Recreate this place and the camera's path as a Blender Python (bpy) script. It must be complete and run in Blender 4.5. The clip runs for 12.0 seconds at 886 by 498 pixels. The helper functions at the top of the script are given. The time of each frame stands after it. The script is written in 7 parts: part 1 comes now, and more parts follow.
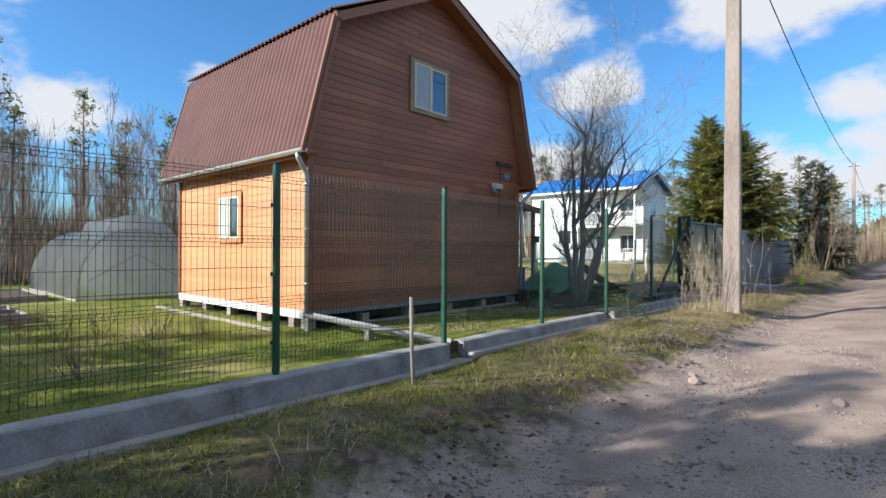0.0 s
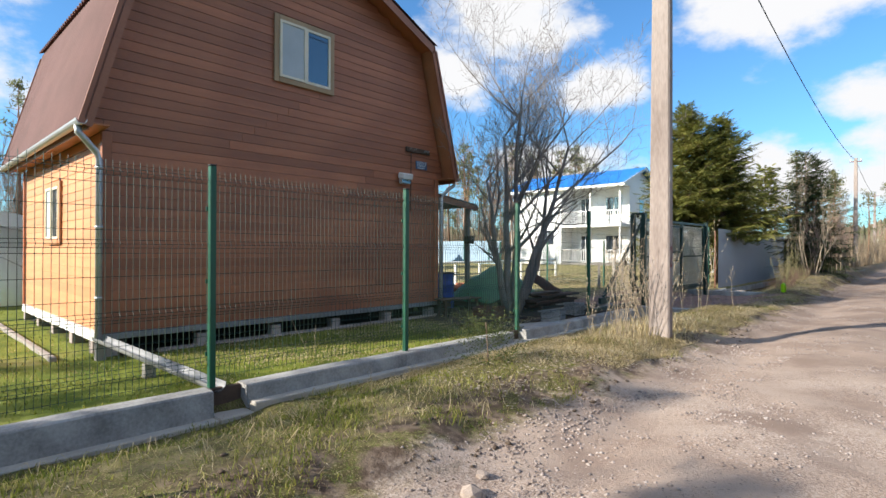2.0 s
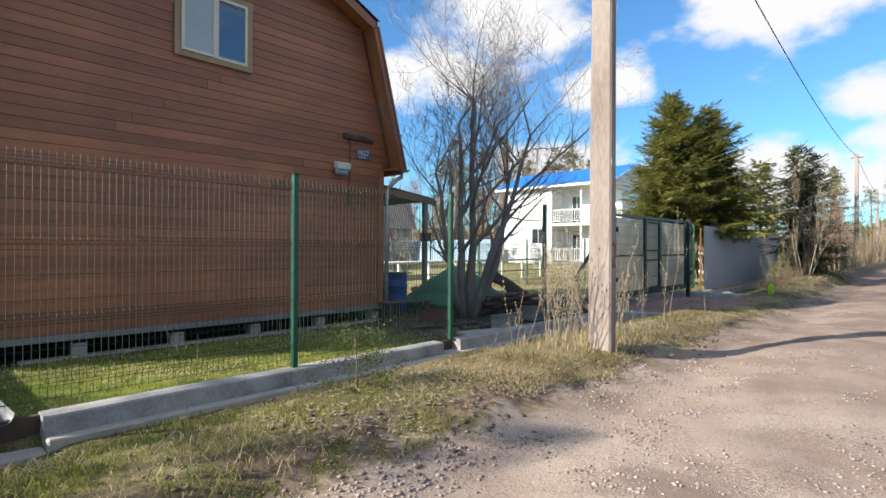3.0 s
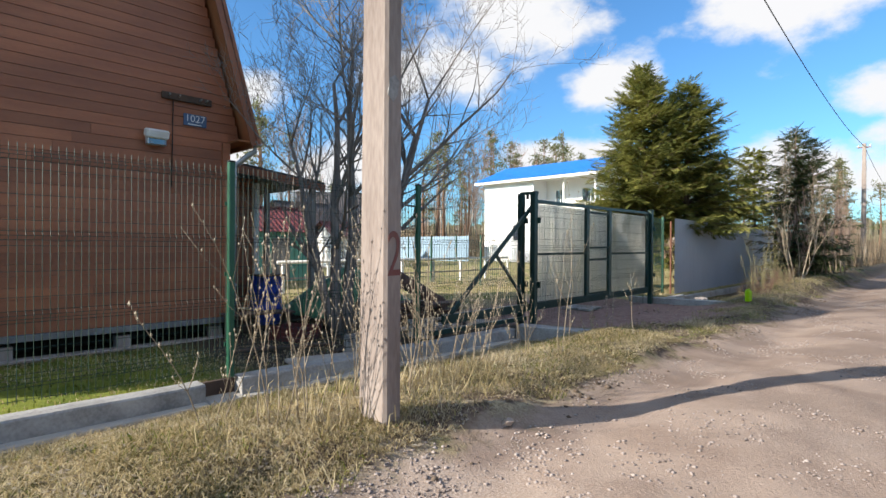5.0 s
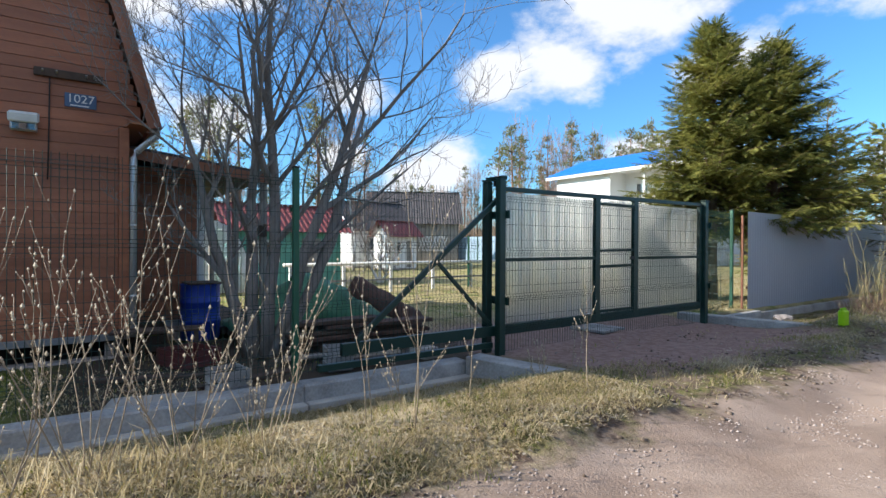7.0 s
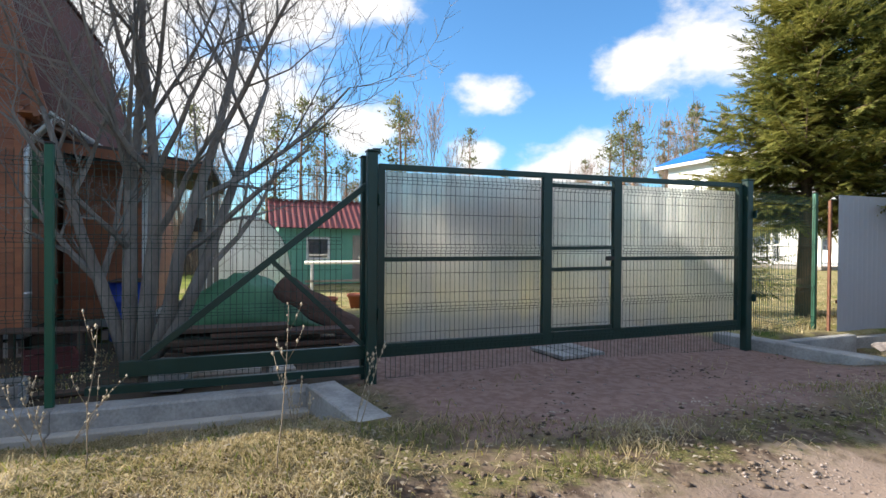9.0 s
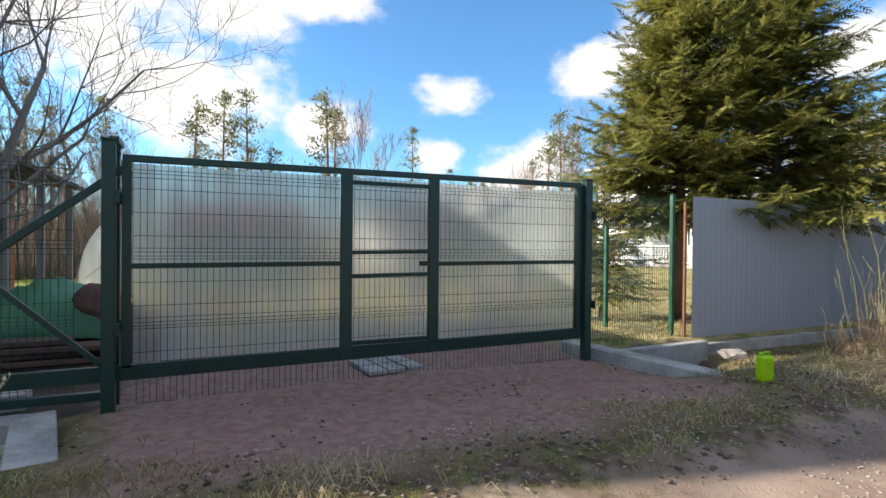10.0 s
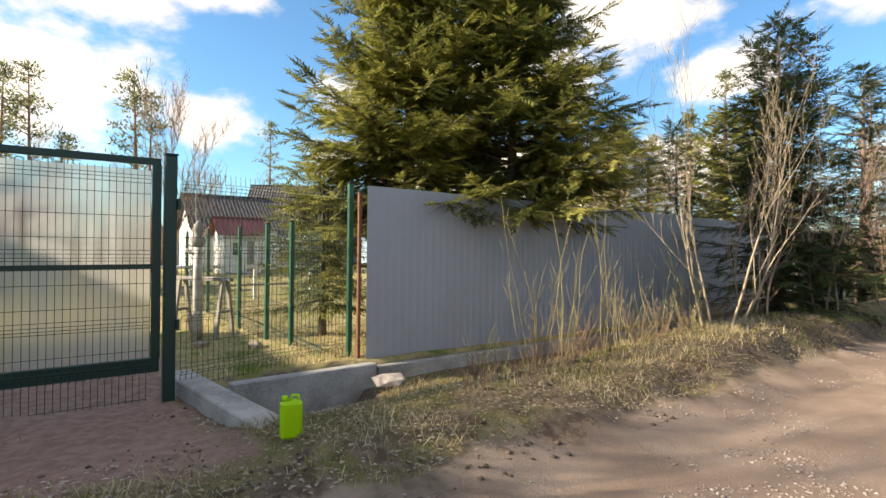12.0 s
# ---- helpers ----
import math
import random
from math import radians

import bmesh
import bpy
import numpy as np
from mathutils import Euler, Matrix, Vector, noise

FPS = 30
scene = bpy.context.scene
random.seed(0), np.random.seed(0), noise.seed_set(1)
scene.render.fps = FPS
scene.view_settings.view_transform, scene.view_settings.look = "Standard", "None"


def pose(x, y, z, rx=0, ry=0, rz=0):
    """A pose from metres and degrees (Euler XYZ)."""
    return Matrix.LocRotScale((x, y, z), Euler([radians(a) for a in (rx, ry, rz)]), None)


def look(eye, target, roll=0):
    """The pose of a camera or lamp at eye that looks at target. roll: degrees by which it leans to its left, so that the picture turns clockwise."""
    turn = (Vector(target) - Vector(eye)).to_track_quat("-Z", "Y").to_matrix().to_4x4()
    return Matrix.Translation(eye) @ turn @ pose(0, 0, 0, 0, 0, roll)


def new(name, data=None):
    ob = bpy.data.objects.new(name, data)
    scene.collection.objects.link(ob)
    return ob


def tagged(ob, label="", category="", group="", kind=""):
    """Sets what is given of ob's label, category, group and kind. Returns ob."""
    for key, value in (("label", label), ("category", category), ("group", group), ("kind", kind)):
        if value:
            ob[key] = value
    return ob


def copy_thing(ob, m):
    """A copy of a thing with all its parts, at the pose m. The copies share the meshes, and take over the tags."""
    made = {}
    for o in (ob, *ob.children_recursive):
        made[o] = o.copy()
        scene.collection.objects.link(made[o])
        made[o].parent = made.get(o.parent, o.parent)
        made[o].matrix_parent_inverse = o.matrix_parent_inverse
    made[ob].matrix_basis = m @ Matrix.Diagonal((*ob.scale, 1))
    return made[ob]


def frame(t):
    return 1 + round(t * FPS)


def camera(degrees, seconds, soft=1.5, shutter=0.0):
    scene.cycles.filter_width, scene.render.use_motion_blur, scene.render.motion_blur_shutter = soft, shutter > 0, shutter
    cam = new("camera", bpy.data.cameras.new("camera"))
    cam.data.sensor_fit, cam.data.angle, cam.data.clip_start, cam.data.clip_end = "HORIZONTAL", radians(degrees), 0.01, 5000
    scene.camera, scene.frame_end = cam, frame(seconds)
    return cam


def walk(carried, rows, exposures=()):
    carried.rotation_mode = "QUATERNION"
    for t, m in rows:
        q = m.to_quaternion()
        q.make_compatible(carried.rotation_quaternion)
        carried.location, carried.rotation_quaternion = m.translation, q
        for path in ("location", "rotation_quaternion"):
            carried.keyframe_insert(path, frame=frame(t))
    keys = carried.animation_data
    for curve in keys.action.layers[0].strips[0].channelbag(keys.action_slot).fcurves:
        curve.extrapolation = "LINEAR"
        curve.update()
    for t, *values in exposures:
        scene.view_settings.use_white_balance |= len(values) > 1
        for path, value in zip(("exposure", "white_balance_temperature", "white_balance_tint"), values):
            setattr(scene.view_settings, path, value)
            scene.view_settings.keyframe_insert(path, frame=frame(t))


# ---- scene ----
cam = camera(80.8, 12.0)
METRES, EYE, TILT, LEAN, TURN = 20.0, 1.2, 0.0, 0.0, 42.0
ROWS = [
    (0.0, 0.0, 0.0, 0.0, -0.0, 0.12, -0.26),
    (0.5, 0.0291, 0.0294, 0.0012, 0.21, 0.04, -0.28),
    (1.0, 0.0566, 0.0563, 0.002, 0.33, 0.1, -0.31),
    (1.5, 0.0865, 0.0841, 0.0034, 0.5, 0.08, -0.26),
    (2.0, 0.1153, 0.11, 0.0029, 0.67, 0.16, -0.26),
    (2.5, 0.1458, 0.1386, 0.0032, 0.82, 0.03, -0.3),
    (3.0, 0.174, 0.1672, 0.0019, 1.01, 0.08, -0.3),
    (5.0, 0.2866, 0.295, 0.0015, 1.79, -0.19, -0.38),
    (5.5, 0.3147, 0.3251, 0.0035, 1.96, -0.18, -0.34),
    (6.0, 0.3375, 0.3543, 0.0032, 3.0, -0.07, -0.44),
    (6.5, 0.3614, 0.3826, 0.0038, 6.75, -0.15, -0.42),
    (8.5, 0.4665, 0.4966, 0.0057, 27.0, -0.57, -0.37),
    (9.0, 0.4963, 0.5319, 0.0041, 27.31, -0.59, -0.45),
    (9.5, 0.5303, 0.5632, 0.0064, 25.54, -0.54, -0.41),
    (10.0, 0.5609, 0.5956, 0.0067, 22.94, -0.54, -0.56),
    (10.5, 0.5933, 0.6273, 0.0071, 18.58, -0.41, -0.48),
    (11.0, 0.6236, 0.6594, 0.0064, 16.55, -0.4, -0.61),
    (11.5, 0.6569, 0.6897, 0.0063, 14.35, -0.22, -0.54),
    (12.0, 0.6884, 0.7222, 0.0063, 11.89, -0.06, -0.71),
]
walk(cam, [(t, pose(0, 0, EYE, TILT, LEAN, TURN) @ pose(METRES * x, METRES * y, METRES * z, 90 + pitch, roll, yaw)) for t, x, y, z, yaw, pitch, roll in ROWS], exposures=((0.0, 0.78, 6200.0, 10.0), (2.5, 1.02, 6600.0, 10.0), (5.0, 0.98, 6550.0, 10.0), (5.5, 0.96, 6450.0, 10.0), (6.5, 1.00, 6150.0, 10.0), (8.5, 1.22, 6700.0, 10.0), (10.0, 1.22, 6900.0, 10.0), (12.0, 1.34, 7900.0, 11.0)))

# ---- world, sun, exposure ----
SUN_AZ, SUN_EL = radians(206.2), radians(26.0)
to_sun = Vector((math.sin(SUN_AZ) * math.cos(SUN_EL), math.cos(SUN_AZ) * math.cos(SUN_EL), math.sin(SUN_EL)))
sun_data = bpy.data.lights.new("sun", "SUN")
sun_data.energy, sun_data.angle, sun_data.color = 5.0, radians(0.55), (1.0, 0.93, 0.82)
sun = new("sun", sun_data)
sun.matrix_world = look(to_sun * 80, (0, 0, 0))

world = bpy.data.worlds.new("sky")
scene.world = world
world.use_nodes = True
wn, wl = world.node_tree.nodes, world.node_tree.links
wn.clear()


def wnode(kind, **values):
    n = wn.new(kind)
    for key, value in values.items():
        n.inputs[int(key[1:])].default_value = value
    return n


def wmath(op, a, b=None, c=None):
    n = wn.new("ShaderNodeMath")
    n.operation = op
    for i, v in enumerate((a, b, c)):
        if v is None:
            continue
        if isinstance(v, (int, float)):
            n.inputs[i].default_value = v
        else:
            wl.new(v, n.inputs[i])
    return n.outputs[0]


sky = wn.new("ShaderNodeTexSky")
sky.sky_type, sky.sun_disc = "NISHITA", False
sky.sun_elevation, sky.sun_rotation = SUN_EL, SUN_AZ
sky.air_density, sky.dust_density, sky.ozone_density = 1.0, 0.8, 2.0
coords = wn.new("ShaderNodeTexCoord")
flat = wn.new("ShaderNodeVectorMath")
flat.operation = "MULTIPLY"
flat.inputs[1].default_value = (1, 1, 1.7)
wl.new(coords.outputs["Generated"], flat.inputs[0])
# clouds: yaw left of +y, height above the horizon, half width (degrees)
CLOUDS = [(87, 23, 5.5), (36, 23, 6.5), (10, 23, 6.5), (2, 23.5, 5.5), (3.2, 13.2, 3.2), (26.2, 17, 4), (41.7, 18.6, 4.2), (48, 18, 3.6),
          (0, 7.5, 6), (10, 7, 5), (30, 9, 5), (63.7, 15.8, 3.1), (80, 25.5, 5.5), (91, 15, 7.0), (66, 9.3, 2.6), (77.4, 12.3, 3.6), (100, 21, 8), (55, 8, 5),
          (140, 35, 16), (185, 30, 14), (-40, 38, 16), (-85, 30, 15), (-130, 42, 16), (70, 58, 13), (10, 60, 14), (-160, 65, 14)]
cover = None
for yaw, height, half in CLOUDS:
    a, e = radians(yaw), radians(height)
    dist = wn.new("ShaderNodeVectorMath")
    dist.operation = "DISTANCE"
    wl.new(flat.outputs[0], dist.inputs[0])
    dist.inputs[1].default_value = (-math.sin(a) * math.cos(e), math.cos(a) * math.cos(e), 1.7 * math.sin(e))
    one = wmath("SUBTRACT", 1.0, wmath("DIVIDE", dist.outputs["Value"], radians(half) * 1.25))
    cover = one if cover is None else wmath("MAXIMUM", cover, one)
cover = wmath("MAXIMUM", cover, -1.25)
puff = wn.new("ShaderNodeTexNoise")
puff.inputs["Scale"].default_value, puff.inputs["Detail"].default_value, puff.inputs["Roughness"].default_value = 9.0, 7.0, 0.58
wl.new(flat.outputs[0], puff.inputs["Vector"])
wide = wn.new("ShaderNodeTexNoise")
wide.inputs["Scale"].default_value, wide.inputs["Detail"].default_value = 2.6, 3.0
wl.new(flat.outputs[0], wide.inputs["Vector"])
density = wmath("ADD", cover, wmath("MULTIPLY", wmath("SUBTRACT", puff.outputs["Fac"], 0.5), 2.3))
density = wmath("ADD", density, wmath("MULTIPLY", wmath("SUBTRACT", wide.outputs["Fac"], 0.5), 0.6))
soft_edge = wn.new("ShaderNodeMapRange")
soft_edge.interpolation_type = "SMOOTHSTEP"
for i, v in ((1, -0.22), (2, 0.50), (3, 0.0), (4, 1.0)):
    soft_edge.inputs[i].default_value = v
wl.new(density, soft_edge.inputs[0])
sky_mix = wn.new("ShaderNodeMix")
sky_mix.data_type = "RGBA"
wl.new(soft_edge.outputs[0], sky_mix.inputs[0])
tint = wn.new("ShaderNodeMix")
tint.data_type, tint.blend_type = "RGBA", "MULTIPLY"
tint.inputs[0].default_value = 1.0
wl.new(sky.outputs[0], tint.inputs[6])
tint.inputs[7].default_value = (0.60, 1.05, 1.38, 1)
wl.new(tint.outputs[2], sky_mix.inputs[6])
sky_mix.inputs[7].default_value = (5.6, 5.65, 5.8, 1)
back = wn.new("ShaderNodeBackground")
back.inputs["Strength"].default_value = 0.086
wl.new(sky_mix.outputs[2], back.inputs["Color"])
world_out = wn.new("ShaderNodeOutputWorld")
wl.new(back.outputs[0], world_out.inputs["Surface"])


# ---- materials ----
def mat(name, colour, other=None, rough=0.8, metal=0.0, scale=4.0, fine=60.0, bump=0.15, by_piece=0.0, stretch=(1, 1, 1), contrast=1.0, through_light=0.0, distance=0.01):
    """Two colours mixed by a coarse and a fine noise in object space, with relief; by_piece varies each object's brightness."""
    m = bpy.data.materials.new(name)
    m.use_nodes = True
    n, l = m.node_tree.nodes, m.node_tree.links
    shader = n["Principled BSDF"]
    other = other or tuple(c * 0.6 for c in colour)
    tc, mp = n.new("ShaderNodeTexCoord"), n.new("ShaderNodeMapping")
    mp.inputs["Scale"].default_value = stretch
    l.new(tc.outputs["Object"], mp.inputs["Vector"])
    big, small = n.new("ShaderNodeTexNoise"), n.new("ShaderNodeTexNoise")
    big.inputs["Scale"].default_value, big.inputs["Detail"].default_value = scale, 5.0
    small.inputs["Scale"].default_value, small.inputs["Detail"].default_value = fine, 3.0
    l.new(mp.outputs[0], big.inputs["Vector"])
    l.new(mp.outputs[0], small.inputs["Vector"])
    half = n.new("ShaderNodeMath")
    half.operation = "MULTIPLY_ADD"
    l.new(small.outputs["Fac"], half.inputs[0])
    half.inputs[1].default_value = 0.45
    l.new(big.outputs["Fac"], half.inputs[2])
    ramp = n.new("ShaderNodeMapRange")
    ramp.inputs[1].default_value, ramp.inputs[2].default_value = 0.72 - 0.3 / contrast, 0.72 + 0.3 / contrast
    l.new(half.outputs[0], ramp.inputs[0])
    mix = n.new("ShaderNodeMix")
    mix.data_type = "RGBA"
    mix.inputs[6].default_value, mix.inputs[7].default_value = (*other, 1), (*colour, 1)
    l.new(ramp.outputs[0], mix.inputs[0])
    colour_out = mix.outputs[2]
    if by_piece:
        info = n.new("ShaderNodeObjectInfo")
        vary = n.new("ShaderNodeMapRange")
        vary.inputs[3].default_value, vary.inputs[4].default_value = 1 - by_piece, 1 + by_piece
        l.new(info.outputs["Random"], vary.inputs[0])
        hsv = n.new("ShaderNodeHueSaturation")
        l.new(vary.outputs[0], hsv.inputs["Value"])
        l.new(colour_out, hsv.inputs["Color"])
        colour_out = hsv.outputs[0]
    l.new(colour_out, shader.inputs["Base Color"])
    shader.inputs["Roughness"].default_value, shader.inputs["Metallic"].default_value = rough, metal
    if bump:
        b = n.new("ShaderNodeBump")
        b.inputs["Strength"].default_value, b.inputs["Distance"].default_value = bump, distance
        l.new(half.outputs[0], b.inputs["Height"])
        l.new(b.outputs[0], shader.inputs["Normal"])
    if through_light:
        thin, add = n.new("ShaderNodeBsdfTranslucent"), n.new("ShaderNodeMixShader")
        l.new(colour_out, thin.inputs["Color"])
        add.inputs[0].default_value = through_light
        l.new(shader.outputs[0], add.inputs[1])
        l.new(thin.outputs[0], add.inputs[2])
        l.new(add.outputs[0], n["Material Output"].inputs["Surface"])
    return m


def leafy(name, colours, through_light=0.35, rough=0.7):
    """Thin plant matter; each island takes its own tone."""
    m = bpy.data.materials.new(name)
    m.use_nodes = True
    n, l = m.node_tree.nodes, m.node_tree.links
    shader = n["Principled BSDF"]
    geo, ramp = n.new("ShaderNodeNewGeometry"), n.new("ShaderNodeValToRGB")
    tc, patch = n.new("ShaderNodeTexCoord"), n.new("ShaderNodeTexNoise")
    patch.inputs["Scale"].default_value = 0.9
    l.new(tc.outputs["Object"], patch.inputs["Vector"])
    mixer = n.new("ShaderNodeMath")
    mixer.operation = "MULTIPLY_ADD"
    l.new(patch.outputs["Fac"], mixer.inputs[0])
    mixer.inputs[1].default_value = 1.7
    shift = n.new("ShaderNodeMath")
    shift.operation = "MULTIPLY_ADD"
    l.new(geo.outputs["Random Per Island"], shift.inputs[0])
    shift.inputs[1].default_value, shift.inputs[2].default_value = 0.7, -0.7
    l.new(shift.outputs[0], mixer.inputs[2])
    l.new(mixer.outputs[0], ramp.inputs[0])
    ramp.color_ramp.elements[0].color = (*colours[0], 1)
    ramp.color_ramp.elements[-1].color = (*colours[-1], 1)
    for i, c in enumerate(colours[1:-1]):
        ramp.color_ramp.elements.new((i + 1) / (len(colours) - 1)).color = (*c, 1)
    l.new(ramp.outputs[0], shader.inputs["Base Color"])
    shader.inputs["Roughness"].default_value = rough
    shader.inputs["Specular IOR Level"].default_value = 0.25
    thin, add = n.new("ShaderNodeBsdfTranslucent"), n.new("ShaderNodeMixShader")
    l.new(ramp.outputs[0], thin.inputs["Color"])
    add.inputs[0].default_value = through_light
    l.new(shader.outputs[0], add.inputs[1])
    l.new(thin.outputs[0], add.inputs[2])
    l.new(add.outputs[0], n["Material Output"].inputs["Surface"])
    return m


M = {}
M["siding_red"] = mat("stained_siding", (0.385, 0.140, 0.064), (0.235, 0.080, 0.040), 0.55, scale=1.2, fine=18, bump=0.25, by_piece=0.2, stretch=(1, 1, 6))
# paler copy of the siding for the south wall, sunlight put into its colour
M["siding_sun"] = mat("sunlit_siding", (0.62, 0.29, 0.13), (0.48, 0.20, 0.08), 0.55, scale=1.2, fine=18, bump=0.25, by_piece=0.12, stretch=(1, 1, 6))
M["trim_brown"] = mat("brown_trim", (0.34, 0.13, 0.065), (0.23, 0.085, 0.045), 0.55, scale=2, fine=30)
M["soffit"] = mat("soffit_boards", (0.45, 0.17, 0.07), (0.33, 0.12, 0.05), 0.6, scale=2, fine=25)
M["roof_brown"] = mat("brown_corrugated_roof", (0.165, 0.075, 0.066), (0.11, 0.05, 0.044), 0.8, scale=1.3, fine=40, bump=0.2)
M["gutter"] = mat("galvanised_steel", (0.62, 0.63, 0.64), (0.45, 0.46, 0.47), 0.42, 0.6, scale=3, fine=50, bump=0.05)
M["white_paint"] = mat("white_painted_wood", (0.80, 0.79, 0.76), (0.62, 0.61, 0.58), 0.55, scale=3, fine=50, bump=0.1)
M["cream_paint"] = mat("cream_window_frame", (0.72, 0.66, 0.52), (0.6, 0.52, 0.38), 0.5, scale=4, fine=50, bump=0.08)
M["concrete"] = mat("cast_concrete", (0.42, 0.41, 0.395), (0.20, 0.195, 0.188), 0.88, scale=2.6, fine=38, bump=0.6, contrast=1.5)
M["concrete_old"] = mat("weathered_concrete", (0.40, 0.35, 0.315), (0.23, 0.19, 0.17), 0.9, scale=3.0, fine=55, bump=0.4, stretch=(1, 1, 0.25))
M["green_steel"] = mat("green_powder_coat", (0.011, 0.092, 0.052), (0.008, 0.07, 0.039), 0.5, scale=5, fine=80, bump=0.05)
M["green_dark"] = mat("dark_green_gate_paint", (0.008, 0.038, 0.030), (0.006, 0.028, 0.022), 0.4, scale=5, fine=80, bump=0.05)
M["wire"] = mat("green_coated_wire", (0.008, 0.036, 0.026), (0.006, 0.026, 0.018), 0.52, scale=5, fine=80, bump=0)
M["wire"].node_tree.nodes["Principled BSDF"].inputs["Specular IOR Level"].default_value = 0.4
M["sheet_grey"] = mat("grey_coated_sheet", (0.34, 0.35, 0.385), (0.295, 0.305, 0.34), 0.42, scale=0.9, fine=14, bump=0.06)
M["wood_bare"] = mat("bare_wood", (0.42, 0.29, 0.17), (0.25, 0.165, 0.10), 0.8, scale=3, fine=40, stretch=(1, 1, 0.15))
M["wood_grey"] = mat("weathered_grey_wood", (0.36, 0.33, 0.29), (0.2, 0.18, 0.16), 0.9, scale=4, fine=50, stretch=(1, 1, 0.2))
M["wood_dark"] = mat("dark_old_wood", (0.10, 0.065, 0.045), (0.05, 0.032, 0.025), 0.85, scale=4, fine=40)
M["rust_brown"] = mat("rusty_angle_steel", (0.22, 0.09, 0.05), (0.12, 0.05, 0.03), 0.8, scale=6, fine=60)
# near-black fill for unlit hollows: under the cottage floor, behind the panes
M["dark"] = mat("unlit_void", (0.03, 0.027, 0.025), (0.015, 0.014, 0.013), 0.9, scale=4, fine=40)
M["bark_rowan"] = mat("rowan_bark", (0.29, 0.26, 0.235), (0.14, 0.122, 0.11), 0.9, scale=5, fine=40, bump=0.5, stretch=(1, 1, 0.4))
M["bark_pale"] = mat("pale_sapling_bark", (0.36, 0.295, 0.21), (0.21, 0.165, 0.115), 0.85, scale=6, fine=50)
M["bark_green"] = mat("green_willow_bark", (0.27, 0.245, 0.11), (0.16, 0.135, 0.07), 0.8, scale=6, fine=50)
M["bramble"] = mat("brown_bramble_bark", (0.25, 0.155, 0.105), (0.14, 0.085, 0.06), 0.85, scale=6, fine=50)
M["bark_dark"] = mat("conifer_bark", (0.20, 0.13, 0.09), (0.10, 0.07, 0.05), 0.95, scale=6, fine=30, bump=0.5)
M["bark_birch"] = mat("birch_bark", (0.62, 0.58, 0.52), (0.26, 0.22, 0.19), 0.8, scale=3, fine=12, bump=0.2, contrast=1.5)
M["twig_far"] = mat("far_birch_twigs", (0.36, 0.25, 0.19), (0.25, 0.17, 0.13), 0.9, scale=2, fine=20, bump=0)
M["needle"] = leafy("spruce_needles", [(0.045, 0.062, 0.018), (0.19, 0.20, 0.05), (0.38, 0.35, 0.095)], 0.42)
M["needle_dark"] = leafy("dark_spruce_needles", [(0.022, 0.038, 0.016), (0.05, 0.072, 0.024), (0.09, 0.105, 0.035)], 0.25)
M["needle_pine"] = leafy("pine_needles", [(0.11, 0.13, 0.06), (0.19, 0.20, 0.095), (0.28, 0.27, 0.14)], 0.5)
M["grass_green"] = leafy("green_grass_blades", [(0.075, 0.105, 0.018), (0.155, 0.195, 0.03), (0.29, 0.285, 0.065), (0.46, 0.38, 0.19)], 0.45)
M["grass_dry"] = leafy("dry_grass_blades", [(0.22, 0.19, 0.08), (0.42, 0.34, 0.18), (0.58, 0.48, 0.30), (0.68, 0.59, 0.42)], 0.45)
M["blue_roof"] = mat("blue_metal_tile", (0.015, 0.20, 0.62), (0.012, 0.16, 0.52), 0.4, scale=1, fine=20, bump=0.05)
M["white_siding"] = mat("white_vinyl_siding", (0.80, 0.80, 0.79), (0.70, 0.70, 0.69), 0.5, scale=1, fine=15, bump=0.05)
M["blue_fence"] = mat("blue_grey_sheet_fence", (0.30, 0.42, 0.52), (0.24, 0.34, 0.44), 0.5, scale=1, fine=15, bump=0.05)
M["mint"] = mat("mint_green_boards", (0.16, 0.42, 0.31), (0.11, 0.31, 0.23), 0.6, scale=2, fine=30)
M["green_shutter"] = mat("dark_green_shutter_paint", (0.05, 0.17, 0.10), (0.035, 0.12, 0.07), 0.6, scale=3, fine=40)
M["red_roof"] = mat("dark_red_metal_roof", (0.22, 0.052, 0.046), (0.15, 0.036, 0.034), 0.5, scale=1.5, fine=30)
M["dark_roof"] = mat("weathered_slate_roof", (0.09, 0.08, 0.082), (0.05, 0.045, 0.047), 0.8, scale=2, fine=30)
M["tarp"] = mat("green_tarpaulin", (0.06, 0.21, 0.105), (0.04, 0.145, 0.075), 0.6, scale=3, fine=25, bump=0.6)
M["barrel_blue"] = mat("blue_plastic", (0.012, 0.05, 0.40), (0.01, 0.04, 0.30), 0.4, scale=3, fine=40, bump=0.04)
M["maroon"] = mat("dull_maroon_paint", (0.12, 0.03, 0.03), (0.08, 0.02, 0.02), 0.5, scale=5, fine=60)
M["lime"] = mat("lime_plastic", (0.48, 0.80, 0.01), (0.42, 0.72, 0.01), 0.35, scale=4, fine=40, bump=0.03, through_light=0.3)
M["terracotta"] = mat("terracotta_clay", (0.48, 0.15, 0.08), (0.36, 0.11, 0.06), 0.8)
M["black"] = mat("black_rubber", (0.02, 0.02, 0.02), (0.012, 0.012, 0.012), 0.6)
M["stone"] = mat("crushed_stone", (0.42, 0.345, 0.29), (0.24, 0.19, 0.16), 0.9, scale=9, fine=90, bump=0.3)
M["gravel_stone"] = leafy("crushed_gravel", [(0.15, 0.118, 0.105), (0.23, 0.187, 0.168), (0.30, 0.252, 0.23), (0.37, 0.32, 0.295)], 0.0)
